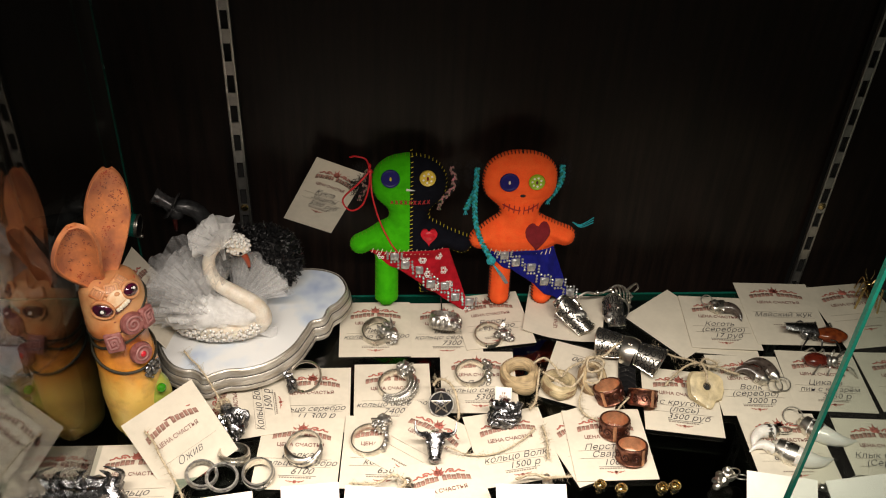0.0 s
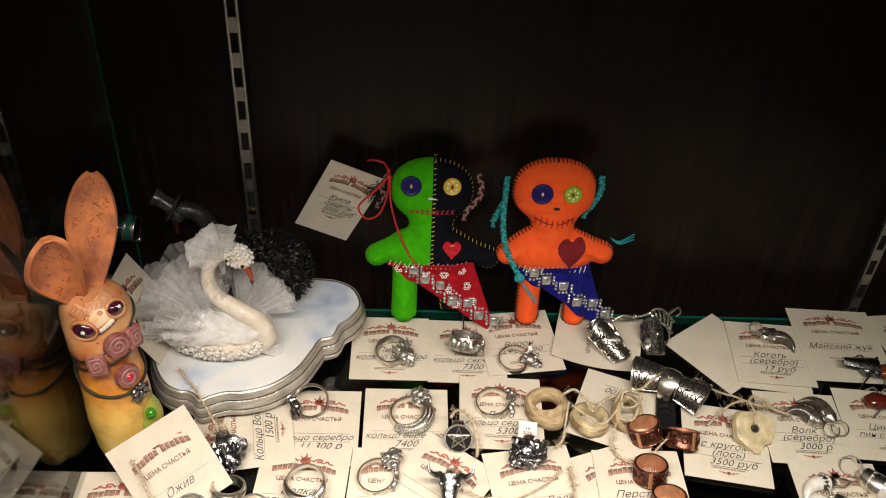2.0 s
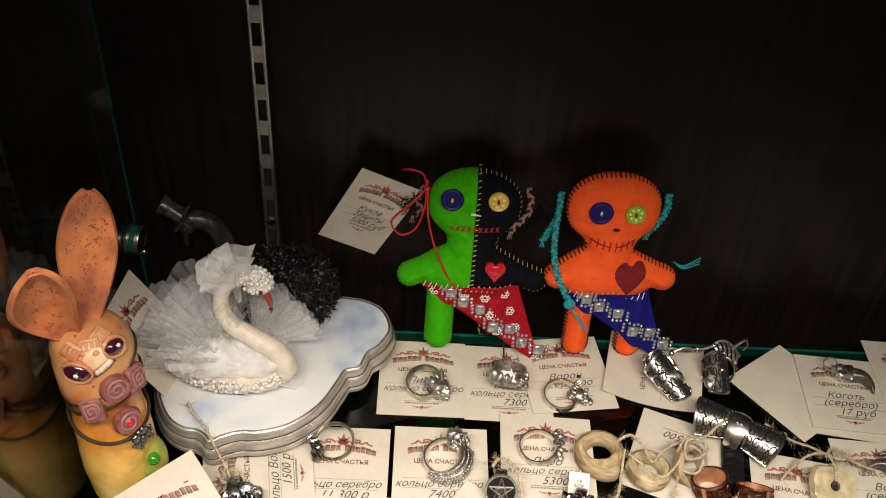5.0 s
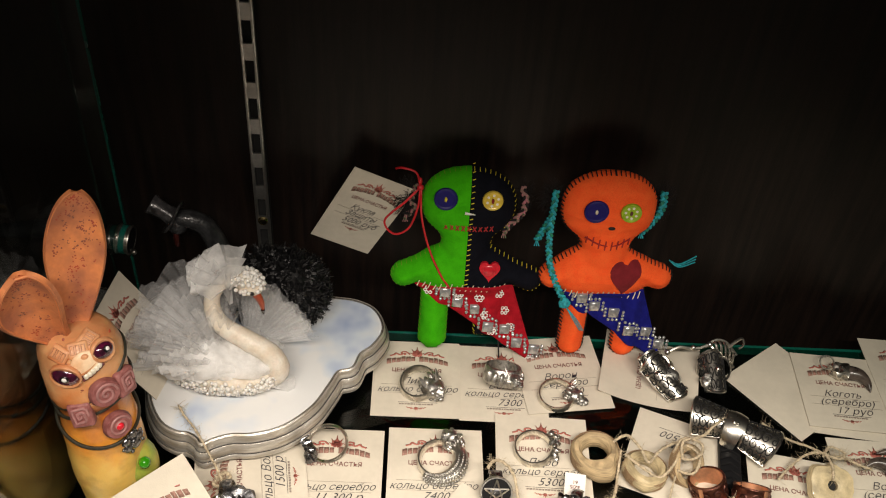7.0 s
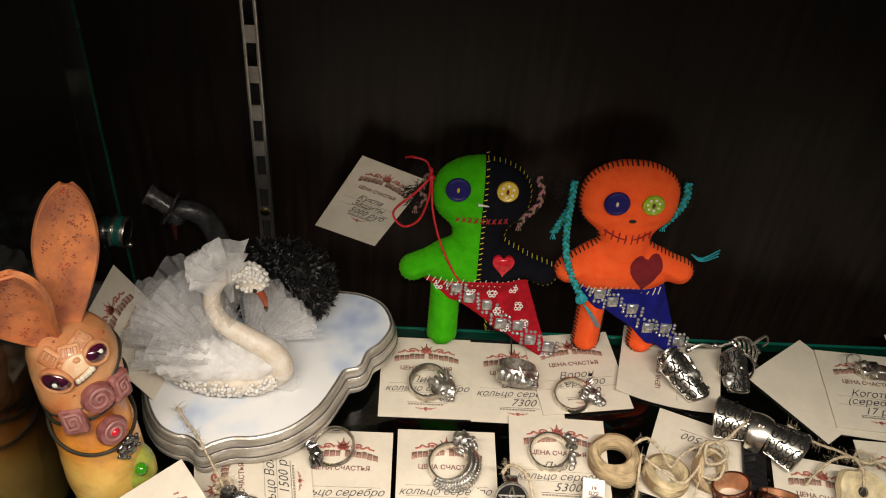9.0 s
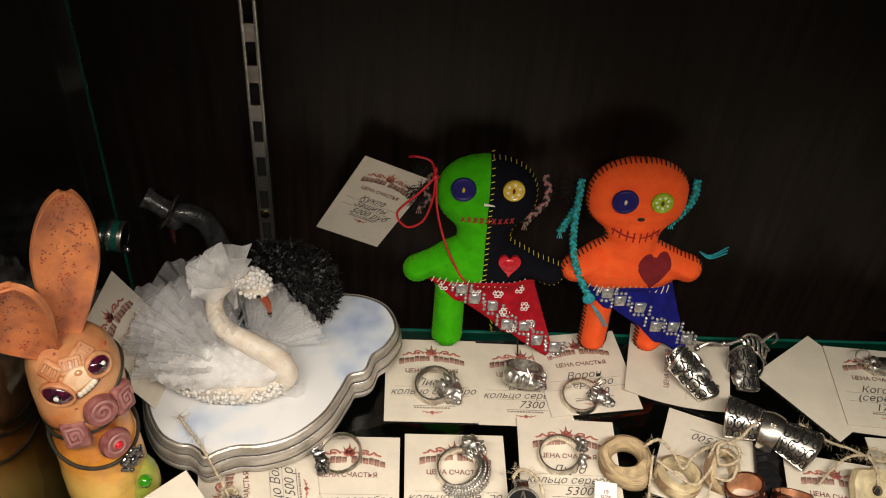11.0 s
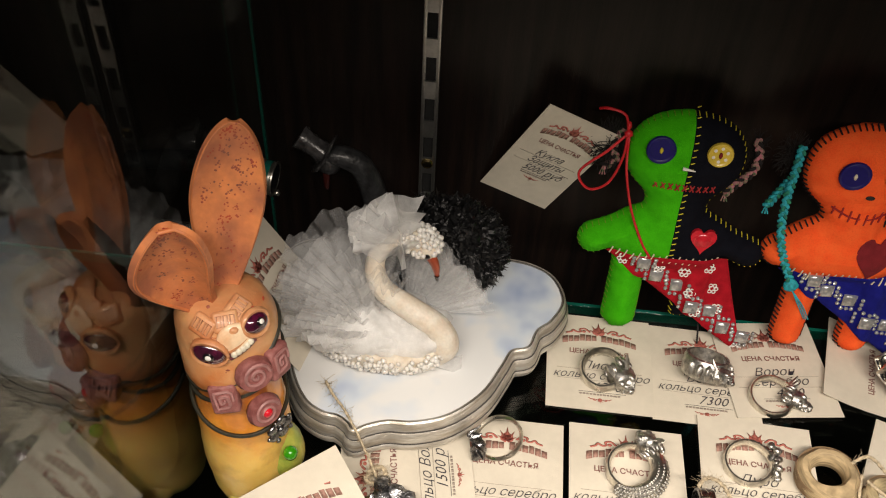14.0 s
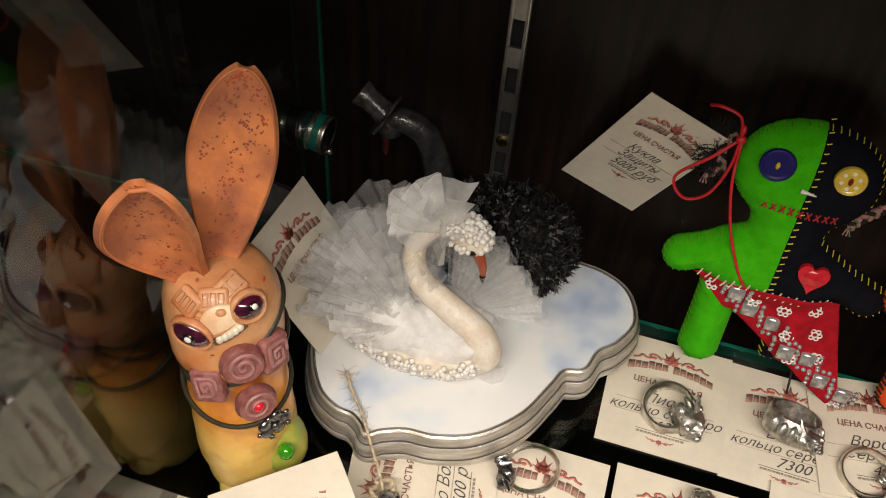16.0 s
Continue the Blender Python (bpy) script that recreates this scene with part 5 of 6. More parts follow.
    # brow plates with stamped glyphs
    for a, z, r in ((-44, 0.1135, -18), (-10, 0.1145, 0), (22, 0.1155, 20)):
        m = turn(a, z) @ Matrix.Rotation(radians(r), 4, "X")
        P.append((xf(box(-0.0014, 0.0008, -0.0042, 0.0042, -0.0036, 0.0036, 0.0010), m), "skin_clay"))
        for y in (-0.0022, 0.0, 0.0022):
            P.append((xf(tube([(0.0009, y - 0.0007, -0.0018), (0.0009, y + 0.0007, -0.0018), (0.0009, y + 0.0007, 0.0018), (0.0009, y - 0.0007, 0.0018)], 0.0003, 4, True), m), "brow_line"))
    # freckles of darker glaze
    rng = random.Random(6)
    for _ in range(34):
        P.append((xf(blob((0, 0, 0), (0.0002, 0.0009 * rng.uniform(0.5, 1.3), 0.0009 * rng.uniform(0.5, 1.3)), 1), turn(rng.uniform(-70, 70), rng.uniform(0.088, 0.116))), "ear_spots"))
    # cords round the body
    for fz, l in ((lambda a: 0.0915 + 0.0105 * math.sin(radians(a)), 0.0006), (lambda a: 0.0800 + 0.0060 * math.sin(radians(a)), 0.0010), (lambda a: 0.0640 - 0.0070 * math.cos(radians(a - 12)), 0.0010)):
        P.append((tube([on(a, fz(a), l)[0] for a in range(0, 360, 8)], 0.00085, 6, True), "cord_dark"))
    # rolled clay sweets on the cord
    for a, z, sq, r in ((-25, 0.0835, True, 8), (8, 0.0940, False, 0), (37, 0.0920, True, -12), (15, 0.0690, False, 10)):
        q, d = on(a, z, 0.0020)
        m = Matrix.Translation(q) @ Matrix.Rotation(math.atan2(d.y, d.x), 4, "Z") @ Matrix.Rotation(radians(-14), 4, "Y") @ Matrix.Rotation(radians(r), 4, "X")
        if sq:
            P.append((xf(box(-0.0026, 0.0024, -0.0048, 0.0048, -0.0060, 0.0060, 0.0012), m), "rose_clay"))
        else:
            P.append((xf(lathe([(0.002, -0.0026), (0.0060, -0.0020), (0.0068, 0.0), (0.0060, 0.0022), (0.002, 0.0024)], 18), m @ Matrix.Rotation(radians(90), 4, "Y")), "rose_clay"))
        sp = []
        for i in range(40):
            w = i / 40
            ang = w * 4.2 * math.pi
            rr = 0.0050 * (1 - w)
            y, zz = rr * math.cos(ang), rr * math.sin(ang)
            if sq:
                k = 1 / max(abs(math.cos(ang)), abs(math.sin(ang)))
                y, zz = y * k * 0.70, zz * k * 0.88
            sp.append(m @ Vector((0.0026, y, zz)))
        P.append((tube(sp, 0.00062, 5), "rose_light"))
        if z == 0.0690:
            P.append((xf(blob((0.0028, 0, 0), (0.0014, 0.0019, 0.0019), 2), m), "button_heart"))
    # silver blossom pendant
    q, d = on(27, 0.0550, 0.0022)
    m = Matrix.Translation(q) @ Matrix.Rotation(math.atan2(d.y, d.x), 4, "Z") @ Matrix.Rotation(radians(-14), 4, "X")
    for k in range(5):
        w = 2 * math.pi * k / 5 + 0.3
        P.append((xf(blob((0.0004, 0.0036 * math.cos(w), 0.0036 * math.sin(w)), (0.0012, 0.0026, 0.0026), 2, 0.0006, 500, seed=k), m), "dark_silver"))
        P.append((xf(blob((0.0012, 0.0058 * math.cos(w + 0.6), 0.0058 * math.sin(w + 0.6)), (0.0008, 0.0012, 0.0012), 1), m), "dark_silver"))
    P.append((xf(blob((0.0014, 0, 0), (0.0012, 0.0016, 0.0016), 2), m), "dark_silver"))
    # ears
    P += ear((-0.0005, 0.0010, 0.1090), (0.0051, 0.0215, 0.1705), (-0.0005, 0.0, 0.0), 0.0225, 0.0030, 0.0, (0.35, -0.94, 0.2), 0.52, 0.0006)
    P += ear((-0.0045, -0.0030, 0.1100), (-0.0060, -0.0165, 0.1600), (-0.0048, 0.0, 0.001), 0.0222, 0.0070, 0.0, (0.35, -0.85, 0.45), 0.40, 0.0007)
    return solid("clay_creature", P, Matrix.Translation((-0.1701, 0.3945, 0.0006)), "glazed clay long-eared creature in orange and yellow with necklaces", "figurine", deg=60)


mat("tail_green", (0.26, 0.34, 0.05), 0.4, colour2=(0.55, 0.44, 0.08), scale=90, bump=0.2, coat=0.3)
mat("brow_line", (0.50, 0.24, 0.12), 0.5, scale=200)
mat("pale_clay", (0.78, 0.60, 0.40), 0.5, colour2=(0.66, 0.38, 0.20), scale=120, bump=0.2, coat=0.2)
mat("rose_light", (0.36, 0.17, 0.16), 0.5, scale=300, bump=0.2)
creature()

# ---- jewellery ----


def ring_root(x, y, z, rx, ry, rz, label, group="rings"):
    return root("finger_ring", pose(x, y, z, rx, ry, rz), label, "ring", group)


def beads(pts, r, sub=1):
    out = bmesh.new()
    for p in pts:
        bmesh.ops.create_icosphere(out, subdivisions=sub, radius=r, matrix=Matrix.Translation(p))
    return out


def circ(r, z, a0, a1, n):
    return [Vector((r * math.cos(radians(a0 + (a1 - a0) * i / (n - 1))), r * math.sin(radians(a0 + (a1 - a0) * i / (n - 1))), z)) for i in range(n)]


def basic_band(ob, R=0.0084, w=0.0070, t=0.0026, m="silver", wob=0.1):
    return part("band", band_ring(R, round_prof(w, t), 48, wob), m, ob)


def beast_head(ob, at, rz, s=1.0, m="old_silver", ears=True, name="animal_head", snout=1.0):
    """A small cast animal head: skull, snout, ears, brow."""
    snout *= 0.72
    bms = [blob((0, 0, 0), (0.0050, 0.0048, 0.0040), 3, 0.0014, 420), blob((0.0050 * snout, 0, -0.0010), (0.0040 * snout, 0.0028, 0.0024), 3, 0.0014, 620), blob((0.0084 * snout, 0, -0.0010), (0.0012, 0.0016, 0.0012), 2)]
    for k in range(10):
        q = 0.65 * k
        bms.append(blob((-0.0030 - 0.0006 * (k % 3), 0.0042 * math.cos(q), 0.0008 + 0.0030 * math.sin(q)), (0.0022, 0.0010, 0.0009), 2, 0.0004, 700, (0, 0, 20 * math.cos(q))))
    for e in (-1, 1):
        bms.append(blob((0.0028, e * 0.0022, 0.0024), (0.0018, 0.0012, 0.0011), 2))
        if ears:
            bms.append(tube([(-0.0012, e * 0.0028, 0.0026), (-0.0030, e * 0.0038, 0.0050), (-0.0042, e * 0.0042, 0.0072)], [0.0016, 0.0013, 0.0003], 6, flat=0.6))
    return part(name, xf(merge(*bms), pose(*at, 0, 0, rz) @ Matrix.Scale(s * 1.1, 4)), m, ob)


# fox ring
o = ring_root(-0.0235, 0.4680, 0.0052, 12, -8, 0, "silver ring with a fox head, on its card")
basic_band(o)
beast_head(o, (0.0086, -0.0040, 0.001), -60, 1.15)
part("shoulder", tube(circ(0.0096, 0.0, -75, 40, 16), [0.0010 + 0.0018 * math.sin(math.pi * i / 15) for i in range(16)], 8), "old_silver", o)
# wolf ring, broad
o = ring_root(0.0239, 0.4740, 0.0092, -28, 6, 0, "broad oxidised silver ring with a wolf in relief")
part("band", band_ring(0.0086, [(0, -0.0050), (0.0018, -0.0046), (0.0024, -0.001), (0.0022, 0.003), (0.0014, 0.0048), (0, 0.0050)], 48, 0.2, 3), "old_silver", o)
part("relief", merge(*[blob(p, (0.0022, 0.0016, 0.0040), 2, 0.0005, 500, (0, 0, k * 20), k) for k, p in enumerate(circ(0.0108, 0.0, -140, -20, 7))]), "old_silver", o, "cast fur relief")
beast_head(o, (0.0050, -0.0098, 0.000), -50, 0.9)
# raven ring
o = ring_root(0.0545, 0.4640, 0.0040, 8, -4, 0, "slim silver ring with a raven skull")
basic_band(o, 0.0087, 0.0056, 0.0019)
beast_head(o, (0.0100, -0.0010, 0.001), -35, 0.85, "old_silver", False, "bird_skull", 1.35)
part("wing", merge(*[tube([(0.0080, 0.0030 + 0.001 * k, 0.001), (0.0105, 0.0042 + 0.0016 * k, 0.003), (0.0120, 0.0050 + 0.0022 * k, 0.004)], [0.0012, 0.0010, 0.0003], 6) for k in range(3)]), "silver", o)
# scaled dragon ring
o = ring_root(-0.0120, 0.4165, 0.0050, 6, -5, 0, "heavy silver dragon ring with scaled body")
basic_band(o, 0.0092, 0.0068, 0.0024)
part("dragon_body", tube(circ(0.0114, 0.0006, -130, 62, 34), [0.0010 + 0.0032 * math.sin(math.pi * min(1, (i + 4) / 44)) for i in range(34)], 12), "silver", o, "scaled silver dragon body")
sc = []
for i in range(26):
    a = -125 + i * 6.6
    for k in range(5):
        q = radians(-35 + 34 * k)
        rr = 0.0008 + 0.0032 * math.sin(math.pi * min(1, (i + 5) / 34))
        d = Vector((math.cos(radians(a + 3 * (k % 2))), math.sin(radians(a + 3 * (k % 2))), 0))
        sc.append(d * (0.0114 + rr * math.cos(q)) + Vector((0, 0, 0.0006 + rr * math.sin(q))))
part("scale_pattern", beads(sc, 0.00085), "old_silver", o, "rows of small silver scales")
beast_head(o, (0.0066, 0.0108, 0.0020), 118, 1.0, "old_silver", True, "dragon_head")
# cluster ring
o = ring_root(0.0385, 0.4260, 0.0046, 6, -6, 0, "silver ring with a leafy cluster")
basic_band(o, 0.0088, 0.0062, 0.0021)
part("cluster", merge(*[blob((0.0112 + 0.0020 * math.cos(k * 2.4) * (k / 14) ** 0.5, -0.0066 + 0.0010 * k, 0.0012 + 0.0026 * math.sin(k * 2.4)), (0.0017, 0.0021, 0.0014), 2, 0.0006, 500, (k * 40, k * 25, k * 60), k) for k in range(15)]), "old_silver", o, "cast leaf cluster")
# bow ring
o = ring_root(-0.0675, 0.3640, 0.0075, 14, -8, 6, "silver ring with a folded, fluted front")
basic_band(o, 0.0094, 0.0050, 0.0018)
for k in range(5):
    part("fold", tube(circ(0.0104, 0.0046 - 0.0022 * k, -190 + 9 * k, -70 + 12 * k, 18), [0.0004 + 0.0019 * math.sin(math.pi * (i + 0.5) / 18) for i in range(18)], 8), "dark_silver" if k % 2 else "silver", o)
part("tail", tube(spline([(0.0060, -0.0090, 0.001), (0.0095, -0.0060, 0.003), (0.0102, -0.0010, 0.002)], 5), [0.0022 - 0.00012 * i for i in range(11)], 8), "old_silver", o)
# feathered ring
o = ring_root(-0.0290, 0.3700, 0.0050, 6, -6, 0, "silver ring with a feathered bird head")
basic_band(o, 0.0092, 0.0066, 0.0022)
part("plumage", merge(*[blob(p + Vector((0, 0, 0.0008 * (k % 3))), (0.0026, 0.0019, 0.0020), 2, 0.0008, 500, (0, 20, 40 + 14 * k), k) for k, p in enumerate(circ(0.0112, 0.0008, -40, 58, 9))]), "old_silver", o, "overlapping cast feathers")
beast_head(o, (0.0090, 0.0106, 0.0020), 55, 1.0, "old_silver", True, "bird_head", 0.9)
# claw ring half under the plaque
o = ring_root(-0.0700, 0.4215, 0.0090, 62, 0, 14, "oxidised silver ring with bat wings, propped upright")
basic_band(o, 0.0092, 0.0034, 0.0017, "silver")
part("wing", merge(*[tube(spline([(-0.0085, 0.002, 0.0), (-0.0105 - 0.0008 * k, -0.001 + 0.0016 * k, 0.0036), (-0.0080, -0.0060 + 0.0036 * k, 0.0066 - 0.001 * k)], 4), [0.0016, 0.0018, 0.0018, 0.0018, 0.0017, 0.0014, 0.0011, 0.0008, 0.0004], 6, flat=0.5) for k in range(5)]), "dark_silver", o, "ribbed dark silver wing")
part("claw", blob((-0.0090, -0.0040, 0.0020), (0.0036, 0.0044, 0.0028), 3, 0.0020, 350), "dark_silver", o)
# pentagram signet
o = root("finger_ring", pose(0.0165, 0.3940, 0.0105, 52, 0, 0) @ Matrix.Scale(0.8, 4), "silver signet ring with a pentagram on black enamel", "ring", "rings")
part("band", xf(band_ring(0.0092, [(0, -0.0042), (0.0016, -0.0040), (0.0018, 0), (0.0016, 0.0040), (0, 0.0042)], 40), Matrix.Translation((0, 0.0, -0.0105)) @ Matrix.Rotation(radians(90), 4, "Y")), "dark_silver", o)
fc = part("face_plate", lathe([(0.0030, -0.0034), (0.0100, -0.0026), (0.0104, 0.0), (0.0100, 0.0008), (0.0092, 0.0008), (0.0090, -0.0004), (0.001, -0.0004)], 36), "old_silver", o, "round silver rim")
part("enamel", lathe([(0.0090, -0.0003), (0.0089, 0.0001), (0.0004, 0.0001)], 36), "black_enamel", fc, "black enamel disc")
star = [Vector((0.0082 * math.sin(4 * math.pi * k / 5), 0.0082 * math.cos(4 * math.pi * k / 5), 0.0004)) for k in range(6)]
part("star", merge(*[tube([star[k], star[k + 1]], 0.00055, 5) for k in range(5)]), "silver", fc, "raised silver pentagram")
# knotted ring
o = ring_root(0.0560, 0.3850, 0.0095, 40, 0, -8, "heavy oxidised silver ring of tangled coils")
part("band", xf(band_ring(0.0090, round_prof(0.0060, 0.0020), 40), Matrix.Translation((0, 0, -0.004)) @ Matrix.Rotation(radians(80), 4, "Y")), "dark_silver", o)
rng = random.Random(11)
part("core", blob((0, 0, 0.001), (0.0095, 0.0075, 0.0045), 3, 0.004, 260), "dark_silver", o)
for _ in range(9):
    part("coil", tube(spline([Vector((rng.uniform(-0.010, 0.010), rng.uniform(-0.008, 0.008), rng.uniform(0.000, 0.0075))) for _ in range(6)], 6), 0.00125, 7), "dark_silver", o)
tg = root("size_tag", pose(0.0565, 0.3990, 0.0110, 8, 0, -8), "small white size tag tied to a ring", "tag")
part("label_sheet", card_sheet(0.0105, 0.0135, 0.0008), "paper_white", tg)
part("print", xf(text_mesh("19\nSIZE", 0.0028, "print_dark"), Matrix.Translation((0, 0.001, 0.0006))), "print_dark", tg, flat=True)
# bull ring
o = ring_root(0.0105, 0.3590, 0.0100, 30, 0, -4, "oxidised silver ring with a bull's head")
part("band", xf(band_ring(0.0090, round_prof(0.0048, 0.0016), 40), Matrix.Translation((0, 0.002, -0.0060)) @ Matrix.Rotation(radians(90), 4, "Y")), "silver", o)
hd = sheet(lambda u, v: Vector((math.cos(u * 2 * math.pi) * (0.0070 - 0.0036 * v ** 0.8), 0.0078 - 0.0150 * v, 0.0032 + math.sin(u * 2 * math.pi) * (0.0044 - 0.0010 * v) + 0.0010 * noise.noise(Vector((u * 9, v * 8, 3))))), 22, 12, wrap=True)
bmesh.ops.holes_fill(hd, edges=hd.edges[:])
part("bull_head", merge(hd, blob((0, -0.0072, 0.0036), (0.0042, 0.0026, 0.0036), 2), *[blob((e * 0.0046, 0.0020, 0.0068), (0.0014, 0.0018, 0.0012), 2) for e in (-1, 1)]), "dark_silver", o, "cast bull's head")
for e in (-1, 1):
    part("horn", tube(spline([(e * 0.0050, 0.0072, 0.004), (e * 0.0088, 0.0068, 0.006), (e * 0.0118, 0.0092, 0.0072), (e * 0.0122, 0.0140, 0.008)], 5), [0.0021 - 0.00012 * i for i in range(16)], 8), "dark_silver", o)
# three plain rings by the hanging tag
for x, y, rx, ry, rz, m, w in ((-0.1255, 0.3460, 8, 12, 0, "old_silver", 0.004), (-0.1085, 0.3600, -14, 10, 20, "silver", 0.006), (-0.0930, 0.3455, 10, -8, 40, "silver", 0.007), (-0.1135, 0.3435, 12, 4, 10, "old_silver", 0.003)):
    o = ring_root(x, y, 0.0068, rx, ry, rz, "plain polished silver ring with grooved rim", "plain rings")
    part("band", band_ring(0.0078, [(0, -w / 2), (0.0012, -w / 2), (0.0015, -w * 0.3), (0.0010, -w * 0.12), (0.0010, w * 0.12), (0.0015, w * 0.3), (0.0012, w / 2), (0, w / 2)], 48), m, o)
    part("rim_bead", tube(circ(0.0092, 0, 0, 352, 45), 0.0005, 5, True), "old_silver", o)
# wolf ring on the sideways card
o = ring_root(-0.1145, 0.3860, 0.0085, 30, 10, 20, "chunky oxidised silver wolf ring tied with twine")
part("band", xf(band_ring(0.0086, round_prof(0.006, 0.0018), 40), Matrix.Rotation(radians(70), 4, "Y")), "dark_silver", o)
part("relief", blob((0.001, -0.003, 0.0050), (0.0088, 0.0092, 0.0050), 3, 0.0045, 260), "dark_silver", o, "rough cast relief")
beast_head(o, (0.0010, -0.0070, 0.0085), -90, 1.1, "dark_silver")
# horned ring at the front corner
o = ring_root(-0.1820, 0.3330, 0.0075, 20, 0, 0, "dark silver ring with curled horns")
part("skull", blob((0, 0, 0), (0.016, 0.009, 0.0075), 3, 0.006, 190), "dark_silver", o)
for e in (-1, 1):
    for s, ln in ((1.0, 0.013), (0.5, 0.007)):
        part("horn", tube(spline([(e * 0.012 * s, 0.004, 0.004), (e * 0.016 * s, 0.008, 0.004 + ln * 0.6), (e * 0.012 * s, 0.009, 0.004 + ln), (e * 0.007 * s, 0.010, 0.005 + ln)], 5), [0.0023 - 0.00013 * i for i in range(16)], 8), "dark_silver", o)


def copper_ring(x, y, rx, ry, rz):
    o = ring_root(x, y, 0.0082, rx, ry, rz, "wide engraved copper ring with bright inside", "copper rings")
    part("band", band_ring(0.0083, [(0, -0.0052), (0.0010, -0.0054), (0.0014, -0.0046), (0.0010, -0.0040), (0.0010, 0.0040), (0.0014, 0.0046), (0.0010, 0.0054), (0, 0.0052)], 48), "copper", o)
    part("lining", band_ring(0.0079, [(0, -0.0051), (0.00038, -0.0051), (0.00038, 0.0051), (0, 0.0051)], 48), "copper_in", o, "bright copper inside")
    for k in range(9):
        a0 = 40 * k
        pts = []
        for i in range(14):
            w = i / 13
            rr = 0.0030 * (1 - 0.75 * w)
            q = w * 8 + (k % 2) * math.pi
            pts.append((a0 + math.degrees(rr * math.cos(q) / 0.0094), rr * math.sin(q)))
        part("engraved_spiral", tube([Vector((0.0094 * math.cos(radians(a)), 0.0094 * math.sin(radians(a)), z)) for a, z in pts], 0.00042, 4), "copper_dark", o)
    part("seam", box(-0.0011, 0.0011, -0.0099, -0.0092, -0.0052, 0.0052, 0.0003), "copper_in", o, "bright copper seam")


mat("copper_dark", (0.10, 0.04, 0.03), 0.4, metal=0.8, vary=0.2, scale=500)
copper_ring(0.1265, 0.4040, -6, -26, -30)
copper_ring(0.1475, 0.3985, -38, 20, 14)
copper_ring(0.1240, 0.3750, -14, -6, -12)
copper_ring(0.1300, 0.3545, -16, 8, 30)


mat("groove_brown", (0.30, 0.20, 0.11), 0.6, scale=300)


def turned_ring(x, y, z, rx, ry, rz, R, w, t, m, label, peak=0.0):
    o = ring_root(x, y, z, rx, ry, rz, label, "horn rings")
    bm = band_ring(R, round_prof(w, t), 44, 0.25, x * 100)
    for v in bm.verts:
        a = math.atan2(v.co.y, v.co.x)
        k = max(0.0, math.cos(a + math.pi / 2)) ** 6
        d = Vector((v.co.x, v.co.y, 0))
        if d.length > R + t * 0.4:
            v.co += d.normalized() * peak * k
        v.co.z *= 1 + 55 * peak * max(0.0, math.cos(a + math.pi / 2)) ** 2
    part("band", bm, m, o)
    part("groove", merge(*[tube(circ(R + t + 0.00002 + (peak * 0.02), zz, 0, 351, 40), 0.00022, 4, True) for zz in [w * (0.08 * j - 0.28) for j in range(8)]]), "groove_brown", o, "turned grooves")
    return o


turned_ring(0.0700, 0.4215, 0.0084, -2, -6, 14, 0.0064, 0.0105, 0.0062, "horn_wood", "turned wooden ring with pointed front", 0.0042)
turned_ring(0.0955, 0.4130, 0.0070, -4, 6, 0, 0.0058, 0.0090, 0.0058, "horn", "polished horn ring tied with twine", 0.001)
turned_ring(0.1180, 0.4165, 0.0080, 48, 12, 30, 0.0070, 0.0070, 0.0040, "horn_wood", "wooden ring bound up in twine", 0.001)
# bone pendant with a drilled hole
o = root("bone_pendant", pose(0.1915, 0.4065, 0.0080, 30, 4, -6), "carved bone pendant with a drilled hole, tied with twine", "pendant")
bm = band_ring(0.0026, [(0, -0.0035), (0.0085, -0.0030), (0.0098, 0.0), (0.0085, 0.0032), (0.0030, 0.0040), (0, 0.0034)], 40, 0.3, 7)
for v in bm.verts:
    if v.co.y < -0.006:
        v.co.y -= 0.0030 * (1 - min(1, abs(v.co.x) / 0.008))
part("disc", bm, "horn", o)
# black plug fills the bore in place of its shade
part("bore_shade", lathe([(0.0026, -0.003), (0.0026, 0.0012)], 16), "shade_black", o, "black plug standing for the shade in the drilled hole")


